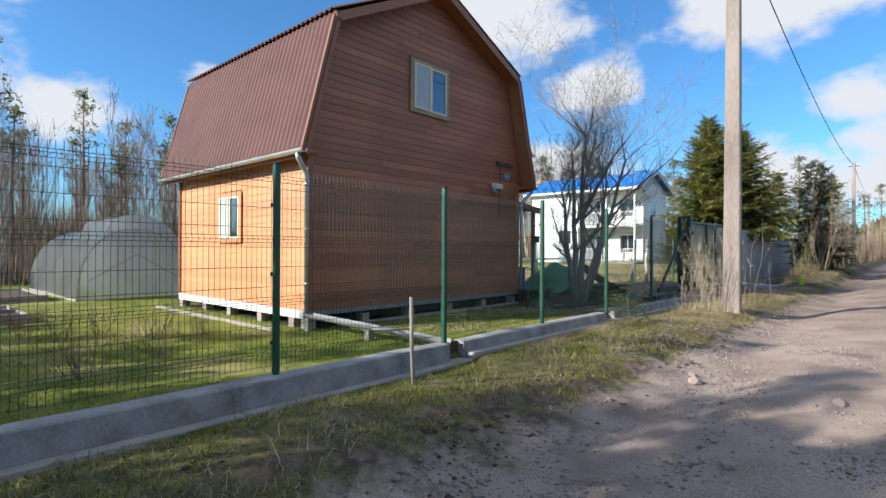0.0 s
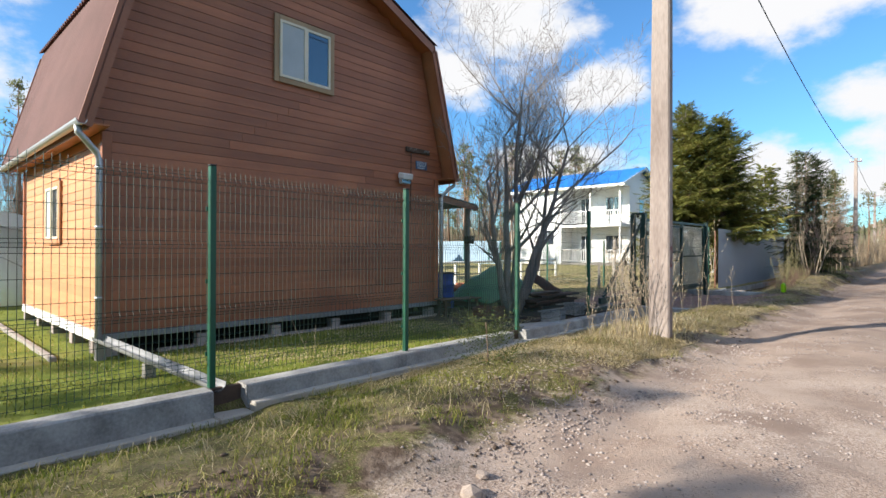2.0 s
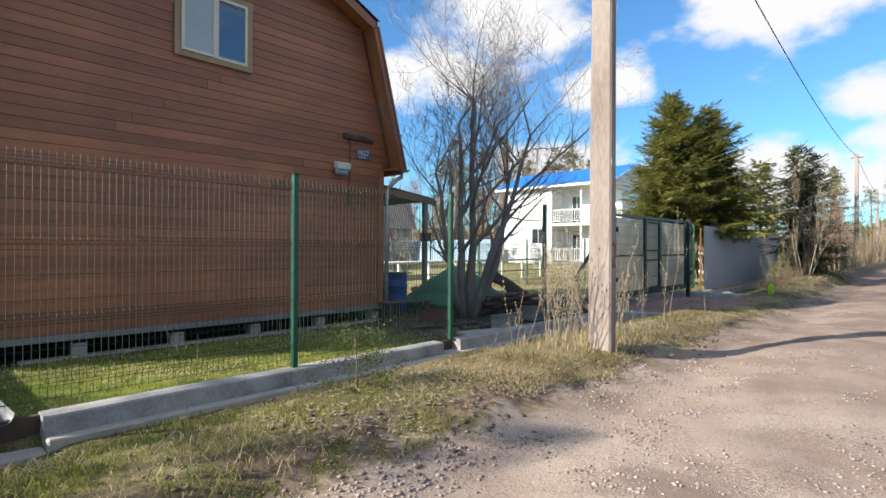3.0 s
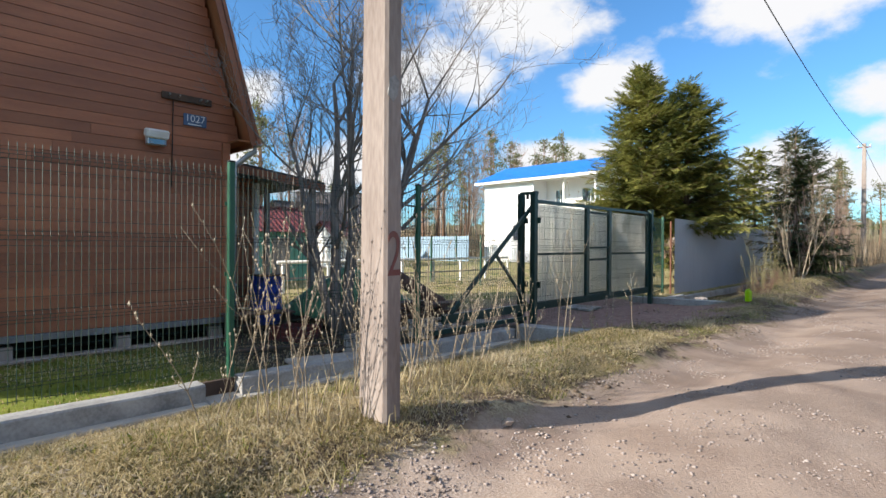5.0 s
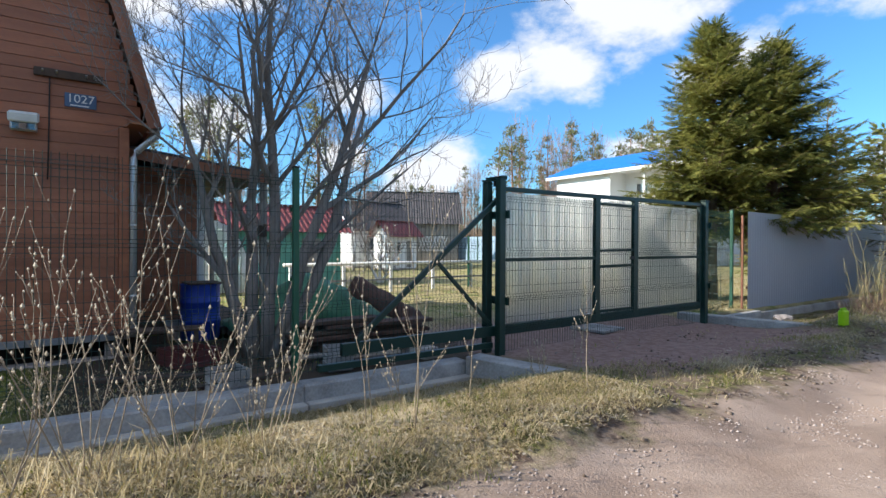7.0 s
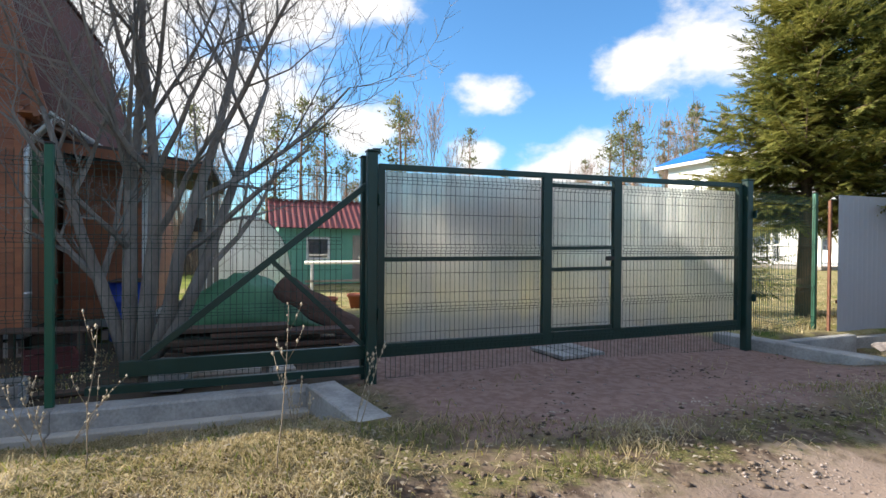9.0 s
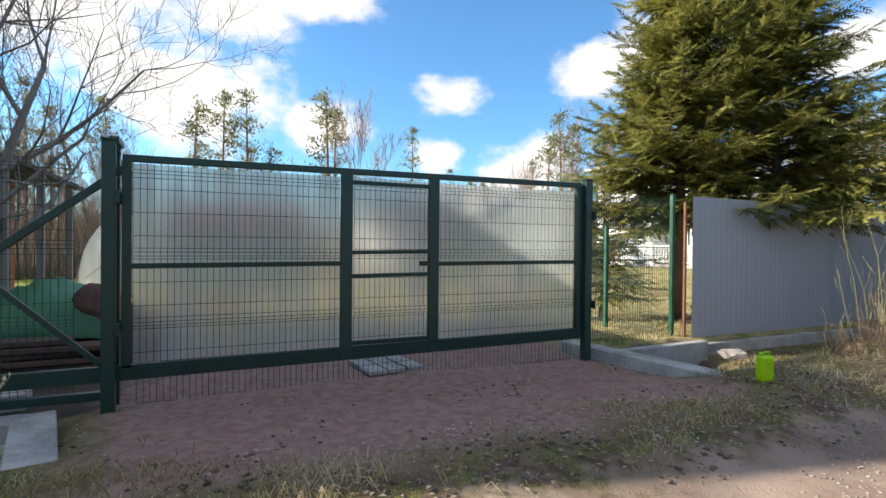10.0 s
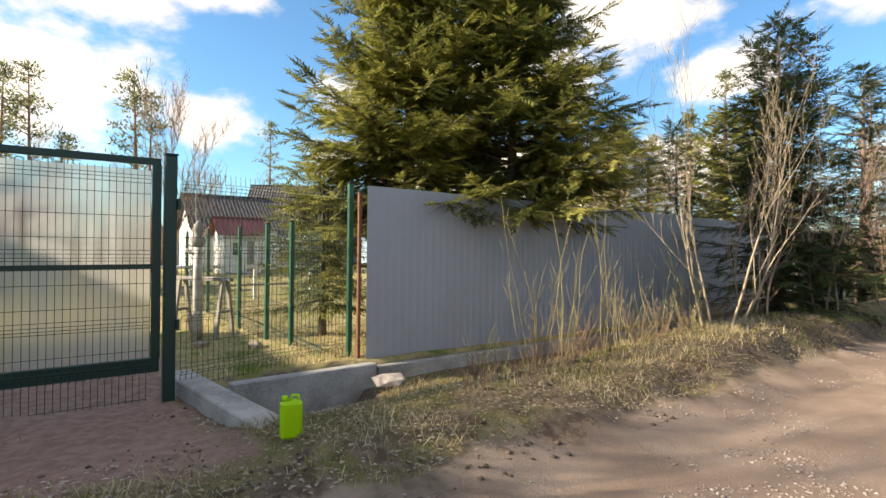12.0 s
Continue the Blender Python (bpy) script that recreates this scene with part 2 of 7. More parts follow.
M["clod"] = leafy("dark_earth_clods", [(0.06, 0.042, 0.03), (0.11, 0.08, 0.058), (0.17, 0.13, 0.10)], 0.0)
M["needle_sapling"] = leafy("young_spruce_needles", [(0.04, 0.058, 0.02), (0.085, 0.105, 0.03), (0.15, 0.165, 0.05)], 0.3)
M["flashing"] = mat("dull_zinc_flashing", (0.27, 0.275, 0.28), (0.16, 0.165, 0.17), 0.65, 0.25, scale=3, fine=50, bump=0.06)
M["footing"] = mat("pale_cast_footing", (0.50, 0.47, 0.42), (0.33, 0.30, 0.265), 0.9, scale=3, fine=55, bump=0.4)
M["pole"] = mat("brown_stained_concrete", (0.35, 0.295, 0.262), (0.16, 0.122, 0.105), 0.9, scale=2.5, fine=45, bump=0.5, stretch=(1, 1, 0.2), contrast=1.2)
M["bark_slab"] = mat("red_brown_bark", (0.135, 0.075, 0.055), (0.065, 0.038, 0.03), 0.9, scale=6, fine=40, bump=0.6, distance=0.02)
M["soil"] = mat("dark_garden_soil", (0.085, 0.06, 0.042), (0.05, 0.036, 0.027), 0.95, scale=3, fine=40, bump=0.6, distance=0.04)
M["dead_leaf"] = leafy("dead_leaves", [(0.22, 0.165, 0.105), (0.36, 0.30, 0.22), (0.52, 0.46, 0.38)], 0.3)
M["bud"] = mat("pale_buds", (0.50, 0.43, 0.32), (0.34, 0.27, 0.18), 0.7)
M["bark_pine"] = mat("orange_pine_bark", (0.30, 0.17, 0.10), (0.17, 0.10, 0.07), 0.9, scale=3, fine=20)
M["scrub"] = leafy("brown_scrub", [(0.10, 0.075, 0.05), (0.22, 0.165, 0.11), (0.34, 0.27, 0.18)], 0.2)
M["far_wood"] = mat("distant_woods", (0.20, 0.165, 0.11), (0.075, 0.08, 0.045), 0.95, scale=0.35, fine=2.5, bump=0, stretch=(1, 1, 0.35), contrast=1.6)
M["plate_blue"] = mat("faded_blue_enamel", (0.075, 0.12, 0.22), (0.05, 0.09, 0.17), 0.35)
M["red_paint"] = mat("red_stencil_paint", (0.17, 0.045, 0.04), (0.17, 0.095, 0.08), 0.8)


def glass(name, colour=(0.9, 0.95, 1.0), rough=0.02):
    m = bpy.data.materials.new(name)
    m.use_nodes = True
    s = m.node_tree.nodes["Principled BSDF"]
    s.inputs["Base Color"].default_value, s.inputs["Roughness"].default_value = (*colour, 1), rough
    s.inputs["Transmission Weight"].default_value, s.inputs["IOR"].default_value = 1.0, 1.45
    return m


def polycarb(name, clear=0.72, colour=(0.985, 0.98, 0.945)):
    """Twin-wall sheet: ribbed, partly clear, scattering the light that passes."""
    m = bpy.data.materials.new(name)
    m.use_nodes = True
    n, l = m.node_tree.nodes, m.node_tree.links
    n.remove(n["Principled BSDF"])
    thin, dif, see, gloss = (n.new("ShaderNodeBsdf" + k) for k in ("Translucent", "Diffuse", "Refraction", "Glossy"))
    see.inputs["IOR"].default_value, see.inputs["Roughness"].default_value = 1.3, 0.34
    gloss.inputs["Roughness"].default_value = 0.12
    tc, mp, cloudy = n.new("ShaderNodeTexCoord"), n.new("ShaderNodeMapping"), n.new("ShaderNodeTexNoise")
    mp.inputs["Scale"].default_value = (1, 6, 0.5)
    cloudy.inputs["Scale"].default_value = 1.3
    l.new(tc.outputs["Object"], mp.inputs["Vector"])
    l.new(mp.outputs[0], cloudy.inputs["Vector"])
    tone = n.new("ShaderNodeMix")
    tone.data_type = "RGBA"
    tone.inputs[6].default_value, tone.inputs[7].default_value = (*(c * 0.8 for c in colour), 1), (*colour, 1)
    l.new(cloudy.outputs["Fac"], tone.inputs[0])
    for s in (thin, dif, see):
        l.new(tone.outputs[2], s.inputs["Color"])
    a, b, c = (n.new("ShaderNodeMixShader") for _ in range(3))
    a.inputs[0].default_value, b.inputs[0].default_value = 0.16, clear
    l.new(thin.outputs[0], a.inputs[1]), l.new(dif.outputs[0], a.inputs[2])
    l.new(a.outputs[0], b.inputs[1]), l.new(see.outputs[0], b.inputs[2])
    share = n.new("ShaderNodeMapRange")
    share.inputs[1].default_value, share.inputs[2].default_value = 0.3, 0.7
    share.inputs[3].default_value, share.inputs[4].default_value = clear - 0.18, clear + 0.2
    l.new(cloudy.outputs["Fac"], share.inputs[0])
    l.new(share.outputs[0], b.inputs[0])
    fres = n.new("ShaderNodeFresnel")
    fres.inputs["IOR"].default_value = 1.22
    l.new(fres.outputs[0], c.inputs[0])
    l.new(b.outputs[0], c.inputs[1]), l.new(gloss.outputs[0], c.inputs[2])
    l.new(c.outputs[0], n["Material Output"].inputs["Surface"])
    return m


M["glass"] = glass("window_glass")
M["poly"] = polycarb("twin_wall_polycarbonate")
M["poly_white"] = polycarb("hazy_greenhouse_polycarbonate", 0.74, (0.94, 0.96, 0.97))


# ---- mesh helpers ----
def empty(name, place=(0, 0, 0), rz=0.0):
    ob = new(name)
    ob.empty_display_size = 0.1
    ob.matrix_basis = pose(*place, 0, 0, rz)
    return ob


def link_mesh(name, me, material, parent=None, label=""):
    me.materials.append(material)
    ob = new(name, me)
    if parent:
        ob.parent = parent
    return tagged(ob, label)


def part(name, bm, material, parent=None, label="", smooth=False):
    me = bpy.data.meshes.new(name)
    bm.normal_update()
    bm.to_mesh(me)
    bm.free()
    if smooth:
        me.shade_smooth()
    return link_mesh(name, me, material, parent, label)


def raw(name, verts, faces, material, parent=None, label="", smooth=False):
    me = bpy.data.meshes.new(name)
    me.from_pydata([tuple(v) for v in verts], [], [tuple(f) for f in faces])
    me.update()
    if smooth:
        me.shade_smooth()
    return link_mesh(name, me, material, parent, label)


def box(bm, x0, x1, y0, y1, z0, z1, bevel=0.0, m=None):
    made = bmesh.ops.create_cube(bm, size=1.0)["verts"]
    for v in made:
        v.co = Vector(((x0 + x1) / 2 + v.co.x * (x1 - x0), (y0 + y1) / 2 + v.co.y * (y1 - y0), (z0 + z1) / 2 + v.co.z * (z1 - z0)))
        if m:
            v.co = m @ v.co
    if bevel:
        edges = list({e for v in made for e in v.link_edges})
        bmesh.ops.bevel(bm, geom=edges, offset=bevel, segments=1, affect="EDGES")


def boxed(name, dims, material, parent=None, label="", bevel=0.0, m=None):
    bm = bmesh.new()
    box(bm, *dims, bevel=bevel, m=m)
    return part(name, bm, material, parent, label)


def beam(bm, a, b, w, h, bevel=0.0):
    """A rectangular bar from a to b, w across and h deep."""
    a, b = Vector(a), Vector(b)
    d = b - a
    up = Vector((0, 0, 1)) if abs(d.normalized().z) < 0.95 else Vector((0, 1, 0))
    side = d.cross(up).normalized()
    top = side.cross(d).normalized()
    m = Matrix((( *side, 0), (*d.normalized(), 0), (*top, 0), (0, 0, 0, 1))).transposed()
    m.translation = (a + b) / 2
    box(bm, -w / 2, w / 2, -d.length / 2, d.length / 2, -h / 2, h / 2, bevel, m)


def beamed(name, a, b, w, h, material, parent=None, label="", bevel=0.0):
    bm = bmesh.new()
    beam(bm, a, b, w, h, bevel)
    return part(name, bm, material, parent, label)


def tube_data(verts, faces, points, radii, sides=6, cap=True):
    """Adds a tube along points to the lists."""
    points = [Vector(p) for p in points]
    base, ref = len(verts), Vector((0.31, 0.17, 0.93))
    for i, p in enumerate(points):
        d = (points[min(i + 1, len(points) - 1)] - points[max(i - 1, 0)]).normalized()
        u = d.cross(ref)
        u = u.normalized() if u.length > 1e-4 else d.orthogonal().normalized()
        v = d.cross(u)
        for k in range(sides):
            a = 2 * math.pi * k / sides
            verts.append(p + (u * math.cos(a) + v * math.sin(a)) * radii[i])
    for i in range(len(points) - 1):
        for k in range(sides):
            a, b = base + i * sides + k, base + i * sides + (k + 1) % sides
            faces.append((a, b, b + sides, a + sides))
    if cap:
        faces.append(tuple(base + (len(points) - 1) * sides + k for k in range(sides)))
        faces.append(tuple(base + k for k in reversed(range(sides))))


def tubed(name, points, radius, material, parent=None, label="", sides=8):
    v, f = [], []
    tube_data(v, f, points, [radius] * len(points) if isinstance(radius, (int, float)) else radius, sides)
    return raw(name, v, f, material, parent, label, smooth=True)


def smoothstep(a, b, x):
    t = np.clip((x - a) / (b - a), 0, 1)
    return t * t * (3 - 2 * t)


# ---- ground ----
def height(x, y):
    """The lie of the land: road, raised verge, trench along the kerb, lawns and the gate's apron."""
    x, y = np.asarray(x, float), np.asarray(y, float)
    road = -0.075 * np.exp(-((x + 1.45 + 0.08 * np.sin(y * 0.7)) / 0.36) ** 2) - 0.05 * np.exp(-((x - 0.75) / 0.4) ** 2) + 0.03 * np.exp(-((x + 0.4) / 0.5) ** 2) - 0.02 * np.sin(y * 0.9 + x)
    pit = 0.24 * smoothstep(-4.95, -4.75, x) * smoothstep(-3.3, -3.7, x) * smoothstep(21.3, 21.45, y) * smoothstep(22.75, 22.45, y)
    verge = 0.10 * smoothstep(-1.95, -2.3, x + 0.12 * np.sin(y * 2.1) + 0.08 * np.sin(y * 5.3 + 1)) - (0.46 - 0.09 * smoothstep(5.4, 5.9, y)) * smoothstep(-2.9, -4.3, x)
    apron = 0.02 * smoothstep(-1.8, -2.5, x) - 0.10 * smoothstep(-2.4, -4.6, x)
    at_gate = smoothstep(14.9, 15.7, y) * smoothstep(21.4, 20.8, y)
    past = 0.22 * smoothstep(23, 27, y) * smoothstep(-2.0, -2.5, x) * smoothstep(-4.4, -3.2, x)
    outside = road + verge * (1 - at_gate) + apron * at_gate + past
    lawn = -0.22 + 0.12 * smoothstep(13.0, 15.5, y) * smoothstep(-8.0, -6.0, x) + 0.1 * smoothstep(15, 21, y) + 0.35 * smoothstep(24, 38, y) * smoothstep(-6, -14, x)
    inside = smoothstep(-4.68, -4.86, x) * (1 - at_gate * 0.999) + at_gate * smoothstep(-4.6, -7.0, x)
    return outside * (1 - inside) + lawn * inside - pit


def bumps(x, y):
    x, y = np.asarray(x, float), np.asarray(y, float)
    return 0.012 * np.sin(x * 5.1 + 1.3 * np.sin(y * 2.3)) * np.sin(y * 3.7 + np.sin(x * 4.1)) + 0.008 * np.sin(x * 13.7 + y * 4.9) * np.sin(y * 11.3 - x * 3.1)


def land(x, y):
    return float(height(x, y)) + float(bumps(x, y))


def ground_axis(lo, hi, step, far, grow=1.35):
    near = list(np.arange(lo, hi + step / 2, step))
    a, d = [], step
    while not a or a[-1] < far:
        d *= grow
        a.append((a[-1] if a else 0) + d)
    return np.array([lo - v for v in reversed(a)] + near + [hi + v for v in a])


gx, gy = ground_axis(-8.0, 3.0, 0.1, 2500), ground_axis(-2.0, 32.0, 0.13, 2500)
GX, GY = np.meshgrid(gx, gy)
fade = smoothstep(60, 30, np.hypot(GX, GY - 15))
GZ = height(np.clip(GX, -60, 60), np.clip(GY, -60, 80)) + bumps(GX, GY) * fade
nx, ny = len(gx), len(gy)
idx = np.arange(nx * ny).reshape(ny, nx)
quads = np.stack([idx[:-1, :-1], idx[:-1, 1:], idx[1:, 1:], idx[1:, :-1]], -1).reshape(-1, 4)


def ground_material():
    m = bpy.data.materials.new("earth_gravel_and_turf")
    m.use_nodes = True
    n, l = m.node_tree.nodes, m.node_tree.links
    shader = n["Principled BSDF"]
    shader.inputs["Roughness"].default_value = 0.95
    shader.inputs["Specular IOR Level"].default_value = 0.2
    geo, sep = n.new("ShaderNodeNewGeometry"), n.new("ShaderNodeSeparateXYZ")
    l.new(geo.outputs["Position"], sep.inputs[0])

    def noise_at(scale, detail=5.0, rough=0.55):
        t = n.new("ShaderNodeTexNoise")
        t.inputs["Scale"].default_value, t.inputs["Detail"].default_value, t.inputs["Roughness"].default_value = scale, detail, rough
        l.new(geo.outputs["Position"], t.inputs["Vector"])
        return t.outputs["Fac"]

    def calc(op, *args):
        t = n.new("ShaderNodeMath")
        t.operation = op
        for i, v in enumerate(args):
            if isinstance(v, (int, float)):
                t.inputs[i].default_value = v
            else:
                l.new(v, t.inputs[i])
        return t.outputs[0]

    def step(v, a, b):
        t = n.new("ShaderNodeMapRange")
        t.interpolation_type = "SMOOTHSTEP"
        t.inputs[1].default_value, t.inputs[2].default_value = a, b
        l.new(v, t.inputs[0])
        return t.outputs[0]

    def blend(f, a, b):
        t = n.new("ShaderNodeMix")
        t.data_type = "RGBA"
        l.new(f, t.inputs[0])
        for i, v in ((6, a), (7, b)):
            if isinstance(v, tuple):
                t.inputs[i].default_value = (*v, 1)
            else:
                l.new(v, t.inputs[i])
        return t.outputs[2]

    big, mid, fine, grit = noise_at(0.5), noise_at(2.2), noise_at(11.0), noise_at(70.0, 3.0)
    wob = calc("MULTIPLY_ADD", mid, 0.9, -0.45)
    wob = calc("MULTIPLY_ADD", fine, 0.5, calc("SUBTRACT", wob, 0.25))
    wx, wy = calc("ADD", sep.outputs["X"], wob), calc("ADD", sep.outputs["Y"], wob)
    gravel = blend(step(mid, 0.35, 0.65), (0.255, 0.186, 0.147), (0.36, 0.28, 0.226))
    gravel = blend(step(grit, 0.44, 0.58), gravel, blend(step(big, 0.4, 0.6), (0.34, 0.262, 0.214), (0.46, 0.375, 0.315)))
    gravel = blend(step(noise_at(38.0, 4.0, 0.7), 0.58, 0.66), gravel, (0.19, 0.145, 0.118))
    gravel = blend(step(noise_at(0.9, 4.0), 0.52, 0.68), gravel, (0.235, 0.172, 0.138))
    turf = blend(step(fine, 0.35, 0.7), (0.062, 0.05, 0.022), (0.145, 0.125, 0.045))
    turf = blend(step(mid, 0.5, 0.72), turf, (0.24, 0.195, 0.105))
    turf = blend(step(noise_at(46.0, 5.0, 0.75), 0.50, 0.60), turf, (0.115, 0.13, 0.03))
    turf = blend(step(noise_at(85.0, 4.0, 0.75), 0.54, 0.62), turf, (0.30, 0.25, 0.14))
    turf = blend(step(noise_at(60.0, 4.0, 0.8), 0.57, 0.63), turf, (0.045, 0.036, 0.02))
    lawn = blend(step(mid, 0.35, 0.65), (0.10, 0.135, 0.018), (0.19, 0.215, 0.035))
    lawn = blend(step(big, 0.50, 0.72), lawn, (0.29, 0.25, 0.10))
    dirt = blend(step(fine, 0.35, 0.65), (0.225, 0.138, 0.115), (0.305, 0.205, 0.172))
    left = step(wx, -1.75, -2.15)
    right = step(wx, 3.0, 3.5)
    verge = calc("MAXIMUM", left, right)
    inside = step(sep.outputs["X"], -4.80, -4.88)
    apron = calc("MULTIPLY", step(wy, 15.4, 16.0), step(wy, 21.2, 20.7))
    apron = calc("MULTIPLY", apron, step(wx, -2.35, -2.9))
    near = calc("MULTIPLY", apron, step(sep.outputs["X"], -9.0, -6.5))
    # dark yard soil, its patch widened to paint in shade beside the cottage
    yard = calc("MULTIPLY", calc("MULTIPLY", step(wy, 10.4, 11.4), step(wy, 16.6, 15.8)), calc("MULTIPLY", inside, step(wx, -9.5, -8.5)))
    past = step(wy, 20.6, 22.6)
    litter = blend(step(noise_at(30.0, 5.0, 0.75), 0.42, 0.6), (0.10, 0.07, 0.046), (0.235, 0.175, 0.115))
    turf = blend(calc("MULTIPLY", past, step(mid, 0.62, 0.45)), turf, litter)
    gravel = blend(calc("MULTIPLY", step(wy, 17.0, 22.0), 0.75), gravel, blend(step(noise_at(1.6, 5.0), 0.4, 0.62), (0.125, 0.09, 0.071), (0.19, 0.142, 0.114)))
    gravel = blend(calc("MULTIPLY", step(wy, 8.0, 14.0), 0.75), gravel, blend(step(noise_at(1.1, 5.0), 0.4, 0.62), (0.205, 0.148, 0.115), (0.30, 0.225, 0.178)))
    straw = blend(step(noise_at(55.0, 5.0, 0.75), 0.36, 0.58), (0.19, 0.14, 0.08), (0.50, 0.415, 0.265))
    turf = blend(calc("MULTIPLY", calc("MULTIPLY", step(wy, 7.5, 9.0), step(wy, 16.0, 13.5)), calc("MULTIPLY", left, step(noise_at(1.7, 4.0), 0.38, 0.55))), turf, straw)
    edge = calc("MULTIPLY", step(wx, -2.75, -2.25), step(wx, -1.75, -2.05))
    turf = blend(calc("MULTIPLY", edge, step(noise_at(3.4, 4.0), 0.42, 0.56)), turf, blend(step(fine, 0.4, 0.6), (0.085, 0.058, 0.042), (0.17, 0.125, 0.09)))
    c = blend(verge, gravel, turf)
    lawn = blend(calc("MULTIPLY", step(wy, 13.0, 16.0), step(mid, 0.30, 0.55)), lawn, blend(step(fine, 0.35, 0.65), (0.24, 0.20, 0.085), (0.36, 0.30, 0.16)))
    c = blend(inside, c, lawn)
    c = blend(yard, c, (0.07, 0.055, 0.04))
    c = blend(near, c, dirt)
    pit = calc("MULTIPLY", calc("MULTIPLY", step(wy, 21.2, 21.5), step(wy, 22.9, 22.5)), calc("MULTIPLY", step(wx, -5.1, -4.8), step(wx, -3.4, -3.8)))
    c = blend(pit, c, (0.10, 0.082, 0.065))
    # bare soil below the cottage, painted darker for the shade under its floor
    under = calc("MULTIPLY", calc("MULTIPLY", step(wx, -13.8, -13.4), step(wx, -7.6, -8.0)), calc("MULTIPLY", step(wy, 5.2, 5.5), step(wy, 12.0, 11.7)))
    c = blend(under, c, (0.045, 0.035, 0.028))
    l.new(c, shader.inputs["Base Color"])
    b = n.new("ShaderNodeBump")
    b.inputs["Strength"].default_value, b.inputs["Distance"].default_value = 0.5, 0.022
    l.new(calc("MULTIPLY_ADD", grit, 0.6, calc("MULTIPLY", noise_at(28.0, 6.0, 0.7), 0.7)), b.inputs["Height"])
    l.new(b.outputs[0], shader.inputs["Normal"])
    return m


ground = raw("ground", np.stack([GX, GY, GZ], -1).reshape(-1, 3).tolist(), quads.tolist(), ground_material(), smooth=True)
tagged(ground, "gravel village road with a grassy verge and a spring lawn", "ground", kind="structure")


# ---- kerb wall along the plot ----
KERB_X0, KERB_X1 = -4.87, -4.65


def kerb_run(y0, y1, label):
    """One cast length of the low wall: coping and stepped footing."""
    k = empty("kerb_wall", (0, y0, 0))
    n = max(2, int((y1 - y0) / 0.45))
    v, f = [], []
    for i in range(n + 1):
        y = (y1 - y0) * i / n
        w = 0.006 * math.sin(3.1 * (y + y0)) + 0.004 * math.sin(7.7 * (y + y0))
        for x, z in ((KERB_X0, -0.45), (KERB_X0, -0.085), (KERB_X0 + 0.012, -0.07), (KERB_X1 - 0.014, -0.072), (KERB_X1, -0.088), (KERB_X1 + 0.012, -0.40)):
            v.append((x + w, y, z + w * 0.7))
    for i in range(n):
        for j in range(5):
            a = i * 6 + j
            f.append((a, a + 6, a + 7, a + 1))
    f.append(tuple(range(6)))
    f.append(tuple(n * 6 + j for j in reversed(range(6))))
    raw("coping", v, f, M["concrete"], k)
    bm = bmesh.new()
    box(bm, KERB_X1 + 0.014, KERB_X1 + 0.13, 0.004, y1 - y0 - 0.004, -0.55, -0.315 if y1 < 5.4 else -0.225, 0.012)
    part("footing", bm, M["footing"], k)
    return tagged(k, label, "kerb", group="kerb wall lengths", kind="structure")


for y0, y1 in ((-9.0, 0.2), (0.205, 2.35), (2.355, 5.32), (5.66, 7.80), (7.805, 10.2), (10.55, 13.1), (13.105, 15.1)):
    kerb_run(y0, y1, "long low cast concrete kerb wall with chipped edges")
for y in (5.49, 10.375):
    gap = boxed("drain_board", (-4.86, -4.80, y - 0.17, y + 0.17, -0.42, -0.09), M["wood_dark"], None, "wooden board closing a drain gap in the kerb", 0.006)
    tagged(gap, category="board", kind="structure")
    sill = boxed("kerb_footing", (KERB_X1 - 0.14, KERB_X1 + 0.13, y - 0.168, y + 0.173, -0.55, -0.31 if y < 6 else -0.222), M["footing"], None, "pale concrete footing under a drain gap", 0.012)
    tagged(sill, category="kerb", kind="structure")


# ---- mesh fence ----
def mesh_panel_mesh(width, z0, z1, folds, name):
    """Welded wire panel in the plane x=0, along y, with V-folds; one mesh."""
    v, f = [], []
    r = 0.003

    def bump_x(z):
        for q in folds:
            if abs(z - q) < 0.034:
                return 0.030 * (1 - abs(z - q) / 0.034)
        return 0.0
    zs = sorted({z0, z1, *[q + d for q in folds for d in (-0.034, 0.0, 0.034) if z0 <= q + d <= z1]})
    count = int(width / 0.052)
    for i in range(count + 1):
        y = width * i / count
        tube_data(v, f, [(bump_x(z), y, z) for z in zs], [r] * len(zs), 3, False)
    rows = sorted({*np.arange(z0 + 0.02, z1 - 0.1, 0.2).round(3).tolist(), *[q + d for q in folds for d in (-0.034, 0.034)], *folds})
    for z in rows:
        if z0 <= z <= z1:
            tube_data(v, f, [(bump_x(z) + 0.004, 0, z), (bump_x(z) + 0.004, width, z)], [r, r], 3, False)
    me = bpy.data.meshes.new(name)
    me.from_pydata([tuple(p) for p in v], [], f)
    me.update()
    me.materials.append(M["wire"])
    return me


FOLDS = (0.15, 0.68, 1.30, 1.92)


def fence_post(x, y, z0, z1, parent):
    bm = bmesh.new()
    box(bm, x - 0.03, x + 0.03, y - 0.03, y + 0.03, z0, z1, 0.006)
    p = part("post", bm, M["green_steel"], parent)
    boxed("cap", (x - 0.033, x + 0.033, y - 0.033, y + 0.033, z1, z1 + 0.018), M["black"], p, "black plastic cap", 0.006)
    return p


def clamps(x, y, parent, heights=(0.25, 0.95, 1.65)):
    for z in heights:
        boxed("clamp", (x - 0.042, x - 0.031, y - 0.045, y + 0.045, z - 0.02, z + 0.02), M["green_steel"], parent)


